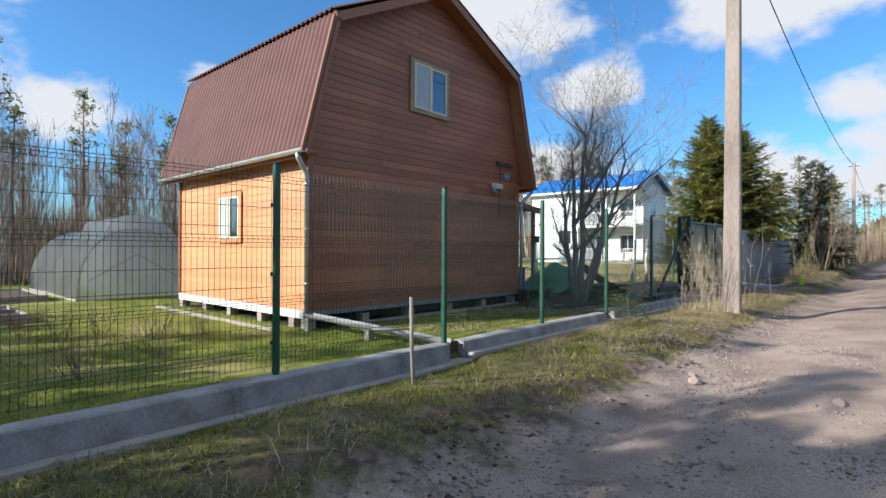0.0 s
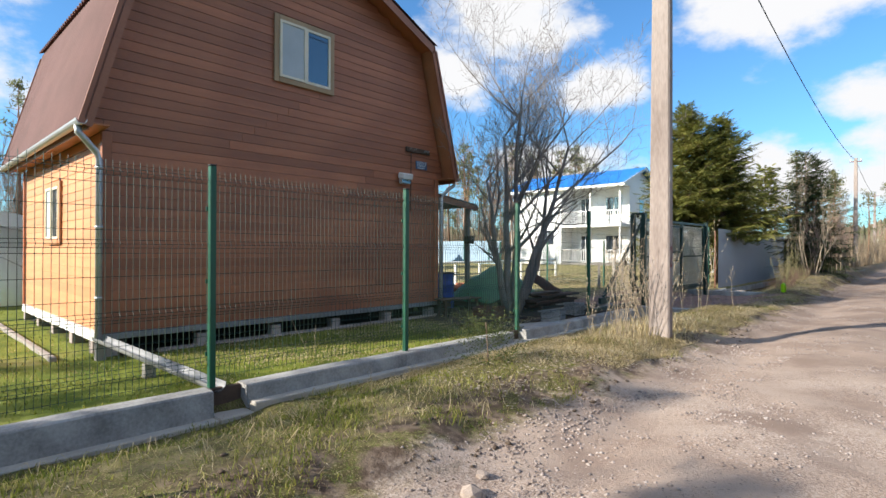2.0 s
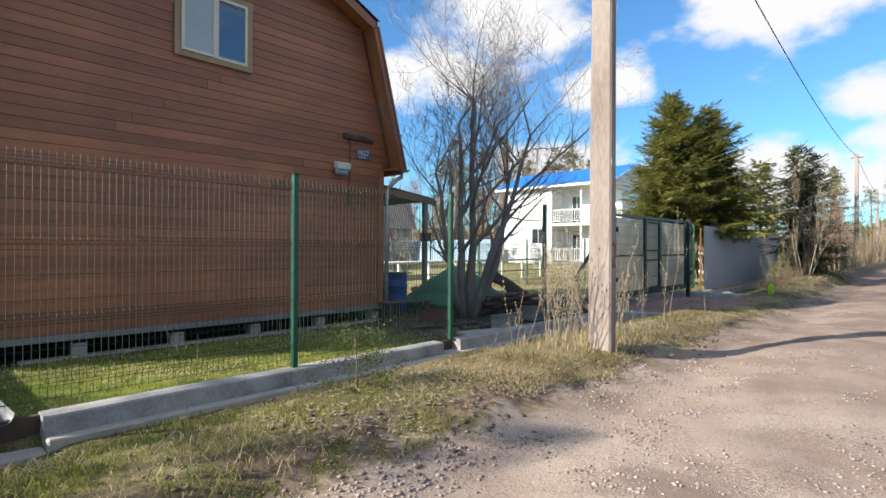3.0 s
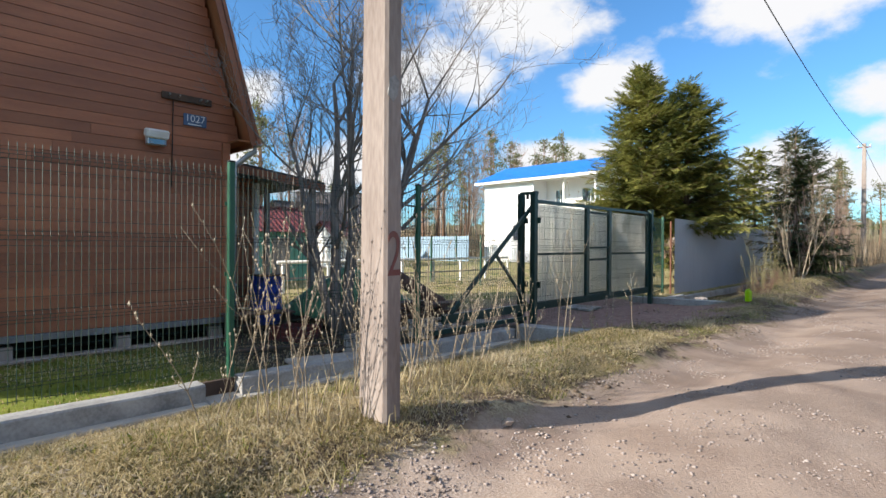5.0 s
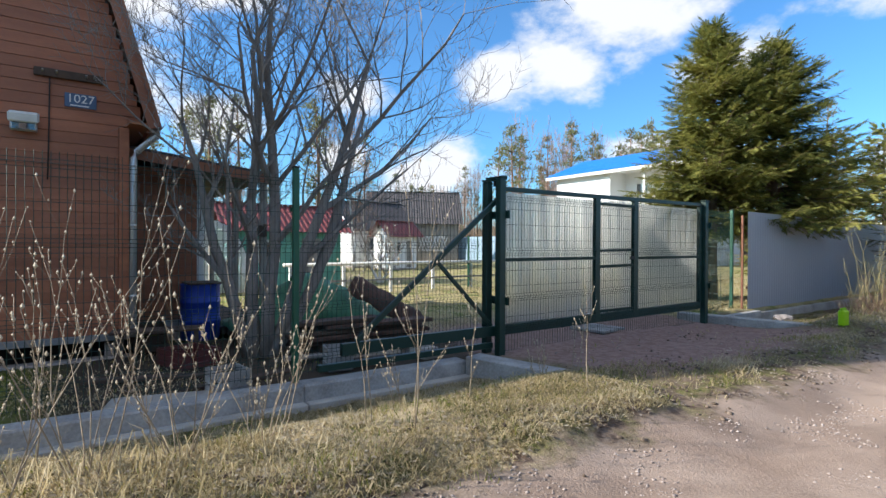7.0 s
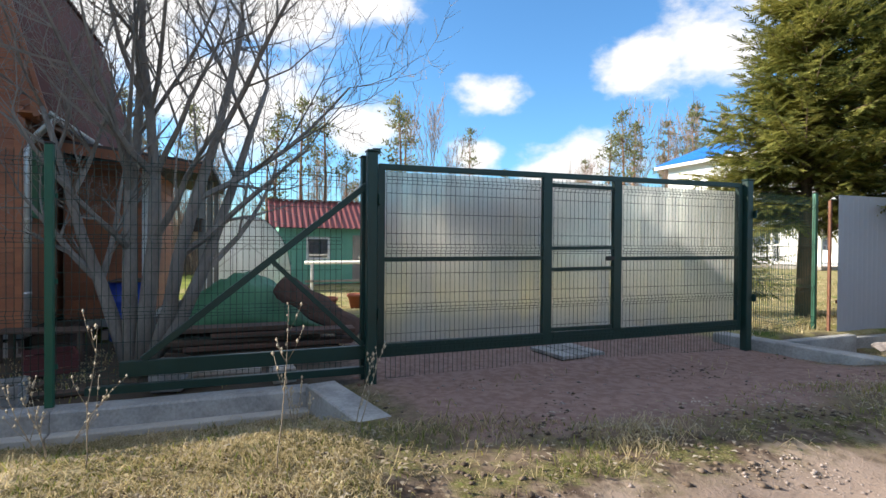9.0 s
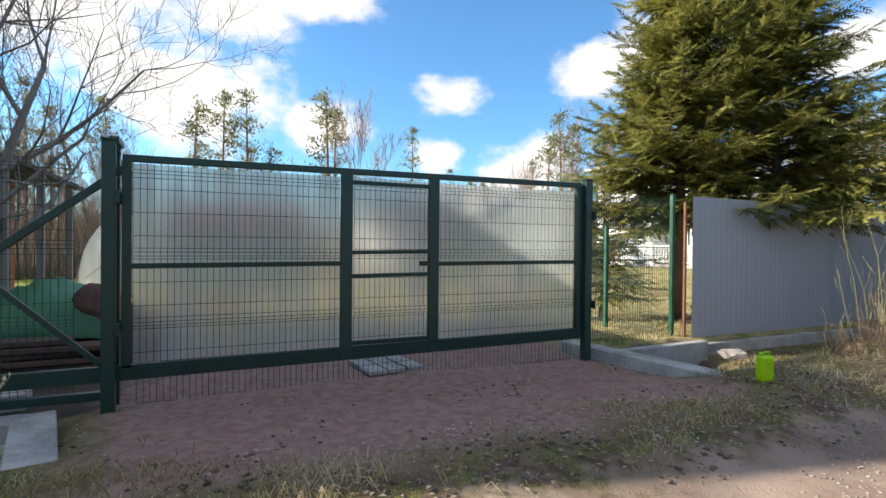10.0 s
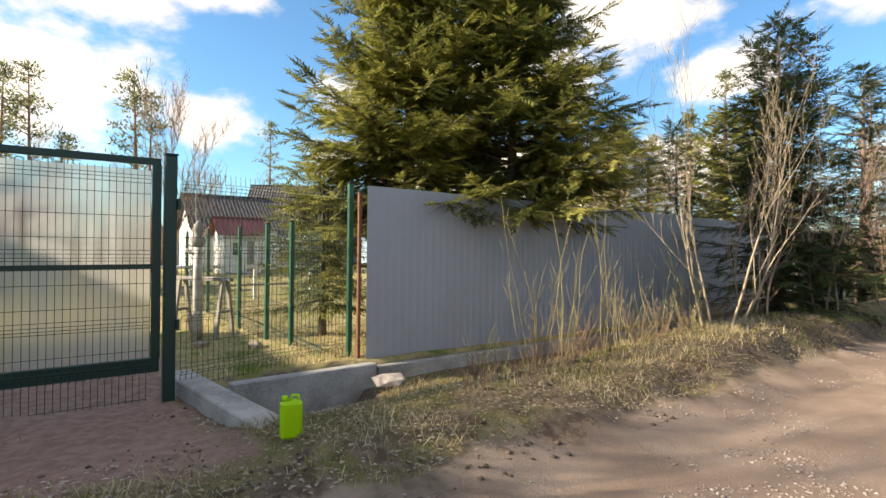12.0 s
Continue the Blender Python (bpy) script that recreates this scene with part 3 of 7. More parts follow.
POSTS = [-8.45, -5.7, -2.95, -0.02, 2.80, 5.36, 7.92, 10.50, 13.06]
fence = empty("mesh_fence")
tagged(fence, "dark green welded wire mesh fence on steel posts", "fence", kind="structure")
shared = {}
for i, y in enumerate(POSTS):
    p = fence_post(-4.80, y, -0.075, 2.06, fence)
    clamps(-4.80, y, p)
ends = POSTS + [15.45]
for a, b in zip(ends, ends[1:]):
    w = round(b - a - 0.07, 2)
    if w not in shared:
        shared[w] = mesh_panel_mesh(w, 0.0, 2.02, FOLDS, "wire_panel")
    ob = new("wire_panel", shared[w])
    ob.parent = fence
    ob.location = (-4.835, a + 0.035, 0.0)
    tagged(ob, kind="stuff")
side = empty("side_mesh_fence")
tagged(side, "green mesh fence between gate post and grey sheet fence", "fence", kind="structure")
fence_post(-5.25, 22.78, -0.12, 2.10, side)
ob = new("wire_panel", mesh_panel_mesh(1.93, 0.0, 2.05, FOLDS, "wire_panel"))
ob.parent, ob.matrix_basis = side, pose(-4.86, 20.85, -0.02, 0, 0, 11.5)
inner = empty("inner_mesh_fence")
tagged(inner, "green mesh fence running back between the two plots", "fence", kind="structure")
for i, x in enumerate((-6.25, -7.35, -8.95, -11.5, -14.0)):
    fence_post(x, 22.42 + 0.02 * i, -0.25, 1.66, inner)
for a, b in ((-6.25, -5.28), (-7.35, -6.25), (-8.95, -7.35), (-11.5, -8.95), (-14.0, -11.5)):
    ob = new("wire_panel", mesh_panel_mesh(b - a - 0.06, -0.1, 1.55, (0.1, 0.8, 1.45), "wire_panel"))
    ob.parent, ob.matrix_basis = inner, pose(b - 0.03, 22.44, 0.0, 0, 0, 90)


# ---- sliding gate ----
GATE_X = -4.80
gate = empty("sliding_gate")
tagged(gate, "dark green sliding gate with mesh over translucent sheets, closed", "gate")
G0, G1, GZ1 = 15.765, 20.66, 2.04
for name, a, b, w, h in (("bottom_beam", (GATE_X, 13.55, 0.20), (GATE_X, G1, 0.24), 0.06, 0.13), ("top_rail", (GATE_X, G0, GZ1), (GATE_X, G1, GZ1 + 0.04), 0.06, 0.06),
                         ("end_stile", (GATE_X, G0 + 0.03, 0.26), (GATE_X, G0 + 0.03, 2.01), 0.06, 0.06), ("end_stile", (GATE_X, G1 - 0.03, 0.30), (GATE_X, G1 - 0.03, 2.05), 0.06, 0.06),
                         ("middle_stile", (GATE_X, 17.70, 0.28), (GATE_X, 17.70, 2.03), 0.06, 0.10), ("middle_stile", (GATE_X, 18.66, 0.28), (GATE_X, 18.66, 2.03), 0.06, 0.10),
                         ("tail_diagonal", (GATE_X, 13.72, 0.27), (GATE_X, 15.80, 1.97), 0.05, 0.06), ("tail_strut", (GATE_X, 14.78, 1.10), (GATE_X, 15.62, 0.28), 0.04, 0.045),
                         ("track_rail", (GATE_X - 0.02, 13.3, 0.03), (GATE_X - 0.02, 15.64, 0.03), 0.07, 0.07)):
    beamed(name, a, b, w, h, M["green_dark"], gate, "", 0.005)
for a, b in ((G0 + 0.06, 17.65), (18.71, G1 - 0.06)):
    beamed("middle_rail", (GATE_X + 0.012, a, 1.12), (GATE_X + 0.012, b, 1.13), 0.03, 0.045, M["green_dark"], gate, "", 0.004)
wicket = beamed("wicket_rail", (GATE_X, 17.755, 1.24), (GATE_X, 18.605, 1.25), 0.035, 0.04, M["green_dark"], gate, "", 0.004)
beamed("wicket_rail", (GATE_X, 17.755, 1.00), (GATE_X, 18.605, 1.01), 0.035, 0.04, M["green_dark"], gate, "", 0.004)
for z0, z1, y0, y1 in ((1.93, 1.97, 17.755, 18.605), (0.30, 0.34, 17.755, 18.605)):
    boxed("wicket_rail", (GATE_X - 0.018, GATE_X + 0.018, y0, y1, z0, z1), M["green_dark"], gate)
boxed("handle", (GATE_X + 0.03, GATE_X + 0.055, 18.48, 18.60, 1.10, 1.15), M["black"], gate, "black door handle", 0.006)
for i, (a, b) in enumerate(((G0 + 0.07, 17.64), (17.76, 18.60), (18.72, G1 - 0.07))):
    boxed("polycarbonate_sheet", (GATE_X - 0.035, GATE_X - 0.029, a, b, 0.27, 2.0), M["poly"], gate, "translucent ribbed polycarbonate infill")
    ob = new("wire_panel", mesh_panel_mesh(b - a - 0.02, 0.10, 1.95, (0.20, 0.58, 1.18, 1.85), "wire_panel"))
    ob.parent, ob.location = gate, (GATE_X + 0.034, a + 0.01, 0.06)
    tagged(ob, kind="stuff")
ob = new("skirt_mesh", mesh_panel_mesh(4.7, -0.16, 0.14, (), "skirt_mesh"))
ob.parent, ob.location = gate, (GATE_X - 0.05, G0 + 0.1, 0.06)
tagged(ob, kind="stuff")
for y, x, h in ((15.68, GATE_X + 0.10, 2.16), (15.68, GATE_X - 0.16, 2.14), (20.735, GATE_X + 0.04, 2.14)):
    gp = empty("gate_post", (x, y, 0))
    boxed("shaft", (-0.05, 0.05, -0.05, 0.05, -0.35, h), M["green_dark"], gp, "", 0.007)
    boxed("cap", (-0.058, 0.058, -0.058, 0.058, h, h + 0.02), M["green_dark"], gp, "", 0.006)
    boxed("base_plate", (-0.11, 0.11, -0.11, 0.11, -0.115, -0.10), M["rust_brown"], gp, "", 0.003)
    for z in (0.55, 1.65):
        boxed("bracket", (-0.02, 0.09, 0.052, 0.075, z, z + 0.10), M["green_dark"], gp)
    tagged(gp, "square dark green steel gate post", "gate post", group="gate posts")
guide = empty("roller_guide", (GATE_X, 15.72, 0))
beamed("guide_arm", (-0.2, 0, 2.17), (0.14, 0, 2.17), 0.07, 0.05, M["green_dark"], guide)
for x in (-0.06, 0.06):
    tubed("roller", [(x, 0, 2.07), (x, 0, 2.145)], 0.025, M["black"], guide)
tagged(guide, "dark steel roller guide bridging the gate posts", "gate guide")

# ---- grey profiled sheet fence ----
sheet = empty("sheet_fence")
tagged(sheet, "matt blue-grey profiled steel sheet fence", "fence", kind="structure")


def profile_sheet(width, z0, z1, pitch, depth, name):
    v, f = [], []
    ys = []
    y = 0.0
    while y < width:
        for d, o in ((0.0, 0), (0.30, 0), (0.42, 1), (0.88, 1)):
            if y + d * pitch <= width:
                ys.append((y + d * pitch, o * depth))
        y += pitch
    ys.append((width, 0))
    for t in (0.0, -0.004):
        for y, x in ys:
            v += [(x + t, y, z0), (x + t, y, z1)]
    n = len(ys)
    for s in range(2):
        for i in range(n - 1):
            a = s * 2 * n + 2 * i
            q = (a, a + 2, a + 3, a + 1)
            f.append(q if s == 0 else q[::-1])
    for i in range(n - 1):
        a, b = 2 * i + 1, 2 * n + 2 * i + 1
        f.append((a, a + 2, b + 2, b))
    me = bpy.data.meshes.new(name)
    me.from_pydata(v, [], f)
    me.update()
    me.materials.append(M["sheet_grey"])
    return me


sm = profile_sheet(1.16, -0.02, 2.06, 0.115, -0.003, "steel_sheet")
for i in range(10):
    ob = new("steel_sheet", sm)
    ob.parent = sheet
    ob.location = (-4.955 + 0.003 * (i % 2), 22.86 + i * 1.15, -0.015 * i * 0.5 + 0.004 * (i % 3))
for y in (22.80, 25.2, 27.6, 30.0, 32.4):
    boxed("post", (-5.06, -5.02, y - 0.02, y + 0.02, -0.4, 1.98), M["wood_dark"] if y > 23 else M["rust_brown"], sheet, "brown fence post", 0.005)
for z in (0.45, 1.6):
    beamed("rail", (-5.0, 22.9, z), (-5.0, 34.2, z - 0.05), 0.03, 0.05, M["rust_brown"], sheet)
boxed("plinth", (-5.06, -4.72, 22.9, 34.3, -0.55, -0.05), M["concrete"], sheet, "cast concrete plinth", 0.01)

# ---- concrete round the gate apron ----
w1 = empty("wing_wall", (-4.06, 15.32, 0), 12)
boxed("slab", (-0.60, 0.60, -0.14, 0.14, -0.40, -0.012), M["concrete"], w1, "", 0.012)
tagged(w1, "short pale concrete wing wall beside the gate", "kerb", kind="structure")
w2 = empty("wing_wall", (-4.12, 21.06, 0), 8)
boxed("slab", (-1.22, 1.22, -0.125, 0.125, -0.45, 0.045), M["concrete"], w2, "", 0.012)
tagged(w2, "short pale concrete wing wall beside the gate", "kerb", kind="structure")
w3 = empty("trench_wall", (-4.72, 22.06, 0), 92)
boxed("slab", (-0.80, 0.80, -0.07, 0.07, -0.45, 0.0), M["concrete"], w3, "", 0.012)
tagged(w3, "thin concrete trench wall below the sheet fence", "kerb", kind="structure")

# ---- the brown house ----
HX0, HX1, HY0, HY1 = -13.55, -7.95, 5.25, 11.85
MIDY, EAVE = 8.55, 3.60
Z_EAVE, Z_TOP = 2.93, 6.95
KNEES = {-1: (2.94, 5.44), 1: (2.83, 5.70)}
house = empty("brown_house", (0, 0, 0))
tagged(house, "red-brown timber cottage with a corrugated gambrel roof", "house")


def gable_half(z, s):
    """How far the gable reaches from its middle at height z, on side s."""
    knee, zk = KNEES[s]
    if z <= Z_EAVE + 0.05:
        return 3.30
    if z <= zk:
        return EAVE + (knee - EAVE) * (z - Z_EAVE) / (zk - Z_EAVE) - 0.08
    return max(0.03, knee * (Z_TOP - z) / (Z_TOP - zk) - 0.12)


core = bmesh.new()
box(core, HX0 + 0.03, HX1 - 0.03, HY0 + 0.03, HY1 - 0.03, 0.10, 2.95)
part("wall_core", core, M["trim_brown"], house)
ring = [(MIDY - EAVE + 0.1, 2.9), (MIDY - KNEES[-1][0] + 0.1, KNEES[-1][1] - 0.08), (MIDY, Z_TOP - 0.1), (MIDY + KNEES[1][0] - 0.1, KNEES[1][1] - 0.08), (MIDY + EAVE - 0.1, 2.9)]
for x0, x1 in ((HX1 - 0.12, HX1 - 0.03), (HX0 + 0.03, HX0 + 0.12)):
    gable = bmesh.new()
    rings = [[gable.verts.new((x, y, z)) for y, z in ring] for x in (x0, x1)]
    gable.faces.new(rings[1])
    gable.faces.new(rings[0][::-1])
    for i in range(5):
        j = (i + 1) % 5
        gable.faces.new((rings[0][i], rings[0][j], rings[1][j], rings[1][i]))
    part("gable_core", gable, M["trim_brown"], house)

# roof sheets: corrugation runs up the slope
def roof_slope(name, ya, za, yb, zb, x0, x1, parent, material, pitch=0.15, amp=0.022, thick=0.012):
    a, b = Vector((0, ya, za)), Vector((0, yb, zb))
    d = (b - a).normalized()
    nrm = Vector((1, 0, 0)).cross(d) if yb > ya else d.cross(Vector((1, 0, 0)))
    if nrm.z < 0:
        nrm = -nrm
    n = int((x1 - x0) / pitch * 6)
    v, f = [], []
    for layer in (0, 1):
        for i in range(n + 1):
            x = x0 + (x1 - x0) * i / n
            o = amp * math.sin(2 * math.pi * (x - x0) / pitch) + amp - layer * thick
            for p in (a, b):
                q = p + nrm * o
                v.append((x, q.y, q.z))
    m = 2 * (n + 1)
    for i in range(n):
        f.append((2 * i, 2 * i + 2, 2 * i + 3, 2 * i + 1))
        f.append((m + 2 * i + 1, m + 2 * i + 3, m + 2 * i + 2, m + 2 * i))
        f.append((2 * i, m + 2 * i, m + 2 * i + 2, 2 * i + 2))
    return raw(name, v, f, material, parent, "", smooth=False)


RX0, RX1 = -13.85, -7.58
for s in (-1, 1):
    KNEE, Z_KNEE = KNEES[s]
    roof_slope("roof_sheet", MIDY + s * EAVE, Z_EAVE, MIDY + s * (KNEE - 0.01), Z_KNEE + 0.02, RX0, RX1, house, M["roof_brown"])
    roof_slope("roof_sheet", MIDY + s * (KNEE + 0.08), Z_KNEE + 0.035, MIDY, Z_TOP + 0.05, RX0, RX1, house, M["roof_brown"])
    # barge boards and lined overhang
    for x in (RX1 - 0.025, RX0 + 0.025):
        for (ya, za), (yb, zb) in (((EAVE, Z_EAVE), (KNEE, Z_KNEE)), ((KNEE, Z_KNEE), (0.02, Z_TOP))):
            beamed("barge_board", (x, MIDY + s * ya, za - 0.09), (x, MIDY + s * yb, zb - 0.09), 0.03, 0.16, M["trim_brown"], house)
    for (ya, za), (yb, zb) in (((EAVE - 0.02, Z_EAVE), (KNEE - 0.01, Z_KNEE)), ((KNEE - 0.02, Z_KNEE), (0.02, Z_TOP))):
        v = []
        for x in (RX0 + 0.05, RX1 - 0.05):
            for o in (0.035, 0.06):
                v += [(x, MIDY + s * ya, za - o), (x, MIDY + s * yb, zb - o)]
        raw("roof_boarding", v, [(0, 1, 5, 4), (2, 6, 7, 3), (0, 4, 6, 2), (1, 3, 7, 5), (0, 2, 3, 1), (4, 5, 7, 6)], M["soffit"], house)
    boxed("soffit", (RX0 + 0.05, RX1 - 0.05, *sorted((MIDY + s * 3.31, MIDY + s * (EAVE - 0.06))), Z_EAVE - 0.06, Z_EAVE - 0.035), M["soffit"], house)
    boxed("fascia", (RX0 + 0.05, RX1 - 0.05, *sorted((MIDY + s * (EAVE - 0.055), MIDY + s * (EAVE - 0.03))), Z_EAVE - 0.14, Z_EAVE - 0.02), M["trim_brown"], house)
    # half-round gutter
    gy_, gz_ = MIDY + s * (EAVE + 0.045), Z_EAVE - 0.03
    v, f = [], []
    for x in (RX0, RX1 + 0.03):
        for r in (0.065, 0.058):
            for k in range(9):
                a = math.pi + math.pi * k / 8
                v.append((x, gy_ + r * math.cos(a), gz_ + r * math.sin(a)))
    for k in range(8):
        f += [(k, k + 1, 18 + k + 1, 18 + k), (9 + k + 1, 9 + k, 27 + k, 27 + k + 1)]
    f += [(0, 18, 27, 9), (8, 17, 35, 26), tuple(range(9)) + tuple(range(17, 8, -1)), tuple(range(18, 27)) + tuple(range(35, 26, -1))]
    raw("gutter", v, f, M["gutter"], house, "pale galvanised half-round gutter")
    wy = MIDY + s * 3.37
    pts = [(HX1 + 0.22, gy_, gz_ - 0.05), (HX1 + 0.22, gy_, gz_ - 0.14), (HX1 + 0.16, gy_ - s * 0.1, gz_ - 0.22), (HX1 + 0.10, wy + s * 0.04, gz_ - 0.36), (HX1 + 0.07, wy, gz_ - 0.45), (HX1 + 0.07, wy, 0.05)]
    tubed("downpipe", pts, 0.043, M["gutter"], house, "pale galvanised downpipe", 10)
    for z in (0.6, 1.55, 2.35):
        tubed("pipe_clip", [(HX1 + 0.07, wy, z - 0.015), (HX1 + 0.07, wy, z + 0.015)], 0.049, M["gutter"], house)
boxed("ridge_cap", (RX0, RX1, MIDY - 0.13, MIDY + 0.13, Z_TOP + 0.055, Z_TOP + 0.085), M["roof_brown"], house, "", 0.012)

# corner boards, base beam, footings
for x in (HX1, HX0):
    for y, s in ((HY0, -1), (HY1, 1)):
        boxed("corner_board", (*sorted((x - 0.06 if x == HX1 else x + 0.06, x + (0.028 if x == HX1 else -0.028))), *sorted((y - s * 0.09, y + s * 0.028)), 0.11, 2.86), M["siding_red"], house, "", 0.004)
boxed("base_beam", (HX1 - 0.06, HX1 + 0.035, HY0 - 0.03, HY1 + 0.03, 0.015, 0.10), M["flashing"], house, "grey flashed base beam", 0.006)
boxed("base_beam", (HX0, HX1 - 0.07, HY0 - 0.035, HY0 + 0.06, -0.04, 0.10), M["white_paint"], house, "white painted base beam", 0.006)
# near-black sheets added below the floor to block light and deepen the shade
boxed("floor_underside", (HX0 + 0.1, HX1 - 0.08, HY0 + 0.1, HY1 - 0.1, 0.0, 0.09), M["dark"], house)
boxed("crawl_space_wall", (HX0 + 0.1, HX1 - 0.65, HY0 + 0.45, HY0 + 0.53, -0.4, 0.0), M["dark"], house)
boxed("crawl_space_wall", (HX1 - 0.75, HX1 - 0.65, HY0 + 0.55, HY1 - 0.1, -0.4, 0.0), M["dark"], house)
for y in (5.35, 6.6, 7.85, 9.1, 10.4, 11.7):
    boxed("footing_pier", (HX1 - 0.22, HX1 - 0.02, y - 0.09, y + 0.09, -0.45, -0.037), M["concrete_old"], house, "", 0.008)
for x in (-13.4, -12.1, -10.9, -9.6, -8.45):
    boxed("footing_pier", (x - 0.09, x + 0.09, HY0 - 0.02, HY0 + 0.16, -0.45, -0.042), M["concrete_old"], house, "", 0.008)
strip = boxed("plinth_strip", (HX1 - 0.1, HX1 + 0.12, HY0 + 0.7, HY1 + 0.1, -0.42, -0.195), M["concrete_old"], None, "pale concrete strip on the lawn by the cottage", 0.012)
tagged(strip, category="concrete strip", kind="structure")
strip = boxed("plinth_strip", (HX0, HX1 - 0.2, HY0 - 0.55, HY0 - 0.47, -0.42, -0.17), M["wood_grey"], None, "pale board edging laid on the lawn", 0.008)
tagged(strip, category="edging board", kind="structure")

# siding planks, lapped, cut to the roof line and round the windows
PLANK = 0.146
WIN_G = (7.85, 8.90, 4.25, 5.24)
WIN_S = (-11.3, -10.45, 1.42, 2.32)


def plank_mesh(length, key, cache={}):
    key = (round(length, 3), key)
    if key not in cache:
        bm = bmesh.new()
        prof = [(0.0, 0.0), (0.019, 0.002), (0.0185, 0.010), (0.012, PLANK - 0.003), (0.0, PLANK - 0.002)]
        rings = [[bm.verts.new((px, y, pz)) for px, pz in prof] for y in (0.0, length)]
        for i in range(5):
            j = (i + 1) % 5
            bm.faces.new((rings[0][i], rings[0][j], rings[1][j], rings[1][i]))
        bm.faces.new(rings[0][::-1])
        bm.faces.new(rings[1])
        bmesh.ops.recalc_face_normals(bm, faces=bm.faces)
        me = bpy.data.meshes.new("plank")
        bm.to_mesh(me)
        bm.free()
        # south planks get the copy coloured as lit by the sun
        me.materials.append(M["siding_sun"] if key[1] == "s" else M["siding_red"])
        cache[key] = me
    return cache[key]


def planks(spans, z, m, key, parent):
    for a, b in spans:
        if b - a > 0.03:
            ob = new("plank", plank_mesh(b - a, key))
            ob.parent = parent
            ob.matrix_basis = m @ Matrix.Translation((0, a, z))


def cut(a, b, z, win):
    if win and win[2] - PLANK < z < win[3]:
        return [(a, win[0] - 0.02), (win[1] + 0.02, b)]
    return [(a, b)]


def side_walls():
    z = 0.105
    while z < Z_TOP - 0.15:
        h, g = (min(gable_half(z + PLANK * 0.9, q), gable_half(z, q)) for q in (-1, 1))
        inset = 0.095 if z < 2.75 else 0.0
        spans = cut(MIDY - h + inset, MIDY + g - inset, z, WIN_G)
        if len(spans) == 1 and h > 1.5:
            k = MIDY + ((z * 7.3) % 1.0 - 0.5) * 3.2
            spans = [(spans[0][0], k - 0.002), (k + 0.002, spans[0][1])]
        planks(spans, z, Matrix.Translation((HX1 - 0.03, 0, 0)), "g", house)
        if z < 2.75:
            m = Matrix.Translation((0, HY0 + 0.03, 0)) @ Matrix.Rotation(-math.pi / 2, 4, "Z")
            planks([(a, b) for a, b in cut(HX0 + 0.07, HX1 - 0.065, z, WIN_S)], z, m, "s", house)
        z += PLANK


def window_unit(parent, m, w, h, frame_mat, trim_mat, screen=False):
    """A two-light window in the plane x=0, y from 0 to w: casing, frame, two sashes, panes, sill."""
    win = part("window", (lambda b: (box(b, -0.05, 0.0, 0, w, 0, h), b)[1])(bmesh.new()), M["dark"], parent)
    win.matrix_basis = m
    for dims in ((0, 0.035, -0.09, 0.0, -0.09, h + 0.09), (0, 0.035, w, w + 0.09, -0.09, h + 0.09), (0, 0.035, 0.001, w - 0.001, h, h + 0.09), (0, 0.045, 0.001, w - 0.001, -0.09, 0.0)):
        boxed("casing", dims, trim_mat, win, "", 0.004)
    for k in range(2):
        a, b = (0.0, w / 2) if k == 0 else (w / 2, w)
        x = 0.03 if (screen and k == 0) else 0.012
        t = 0.045
        for dims in ((x, x + 0.03, a + 0.002, a + t, 0.002, h - 0.002), (x, x + 0.03, b - t, b - 0.002, 0.002, h - 0.002), (x, x + 0.03, a + t, b - t, 0.002, t), (x, x + 0.03, a + t, b - t, h - t, h - 0.002)):
            boxed("sash", dims, frame_mat, win)
        p = boxed("pane", (x + 0.006, x + 0.012, a + t, b - t, t, h - t), M["screen"] if (screen and k == 0) else M["glass_mirror"], win)
    return win


def reflective_glass():
    """Panes in front of a dim room: gloss over a dark blue-grey."""
    m = bpy.data.materials.new("dark_window_pane")
    m.use_nodes = True
    s = m.node_tree.nodes["Principled BSDF"]
    s.inputs["Base Color"].default_value, s.inputs["Roughness"].default_value = (0.035, 0.045, 0.06, 1), 0.03
    s.inputs["IOR"].default_value = 2.2
    return m


M["glass_mirror"] = reflective_glass()
M["screen"] = mat("pale_insect_screen", (0.42, 0.45, 0.46), (0.34, 0.37, 0.38), 0.5, scale=3, fine=80, bump=0)
window_unit(house, Matrix.Translation((HX1 - 0.004, WIN_G[0], WIN_G[2])), WIN_G[1] - WIN_G[0], WIN_G[3] - WIN_G[2], M["cream_paint"], M["wood_bare"], True)
window_unit(house, Matrix.Translation((WIN_S[0], HY0 + 0.004, WIN_S[2])) @ Matrix.Rotation(-math.pi / 2, 4, "Z"), WIN_S[1] - WIN_S[0], WIN_S[3] - WIN_S[2], M["cream_paint"], M["siding_sun"], True)


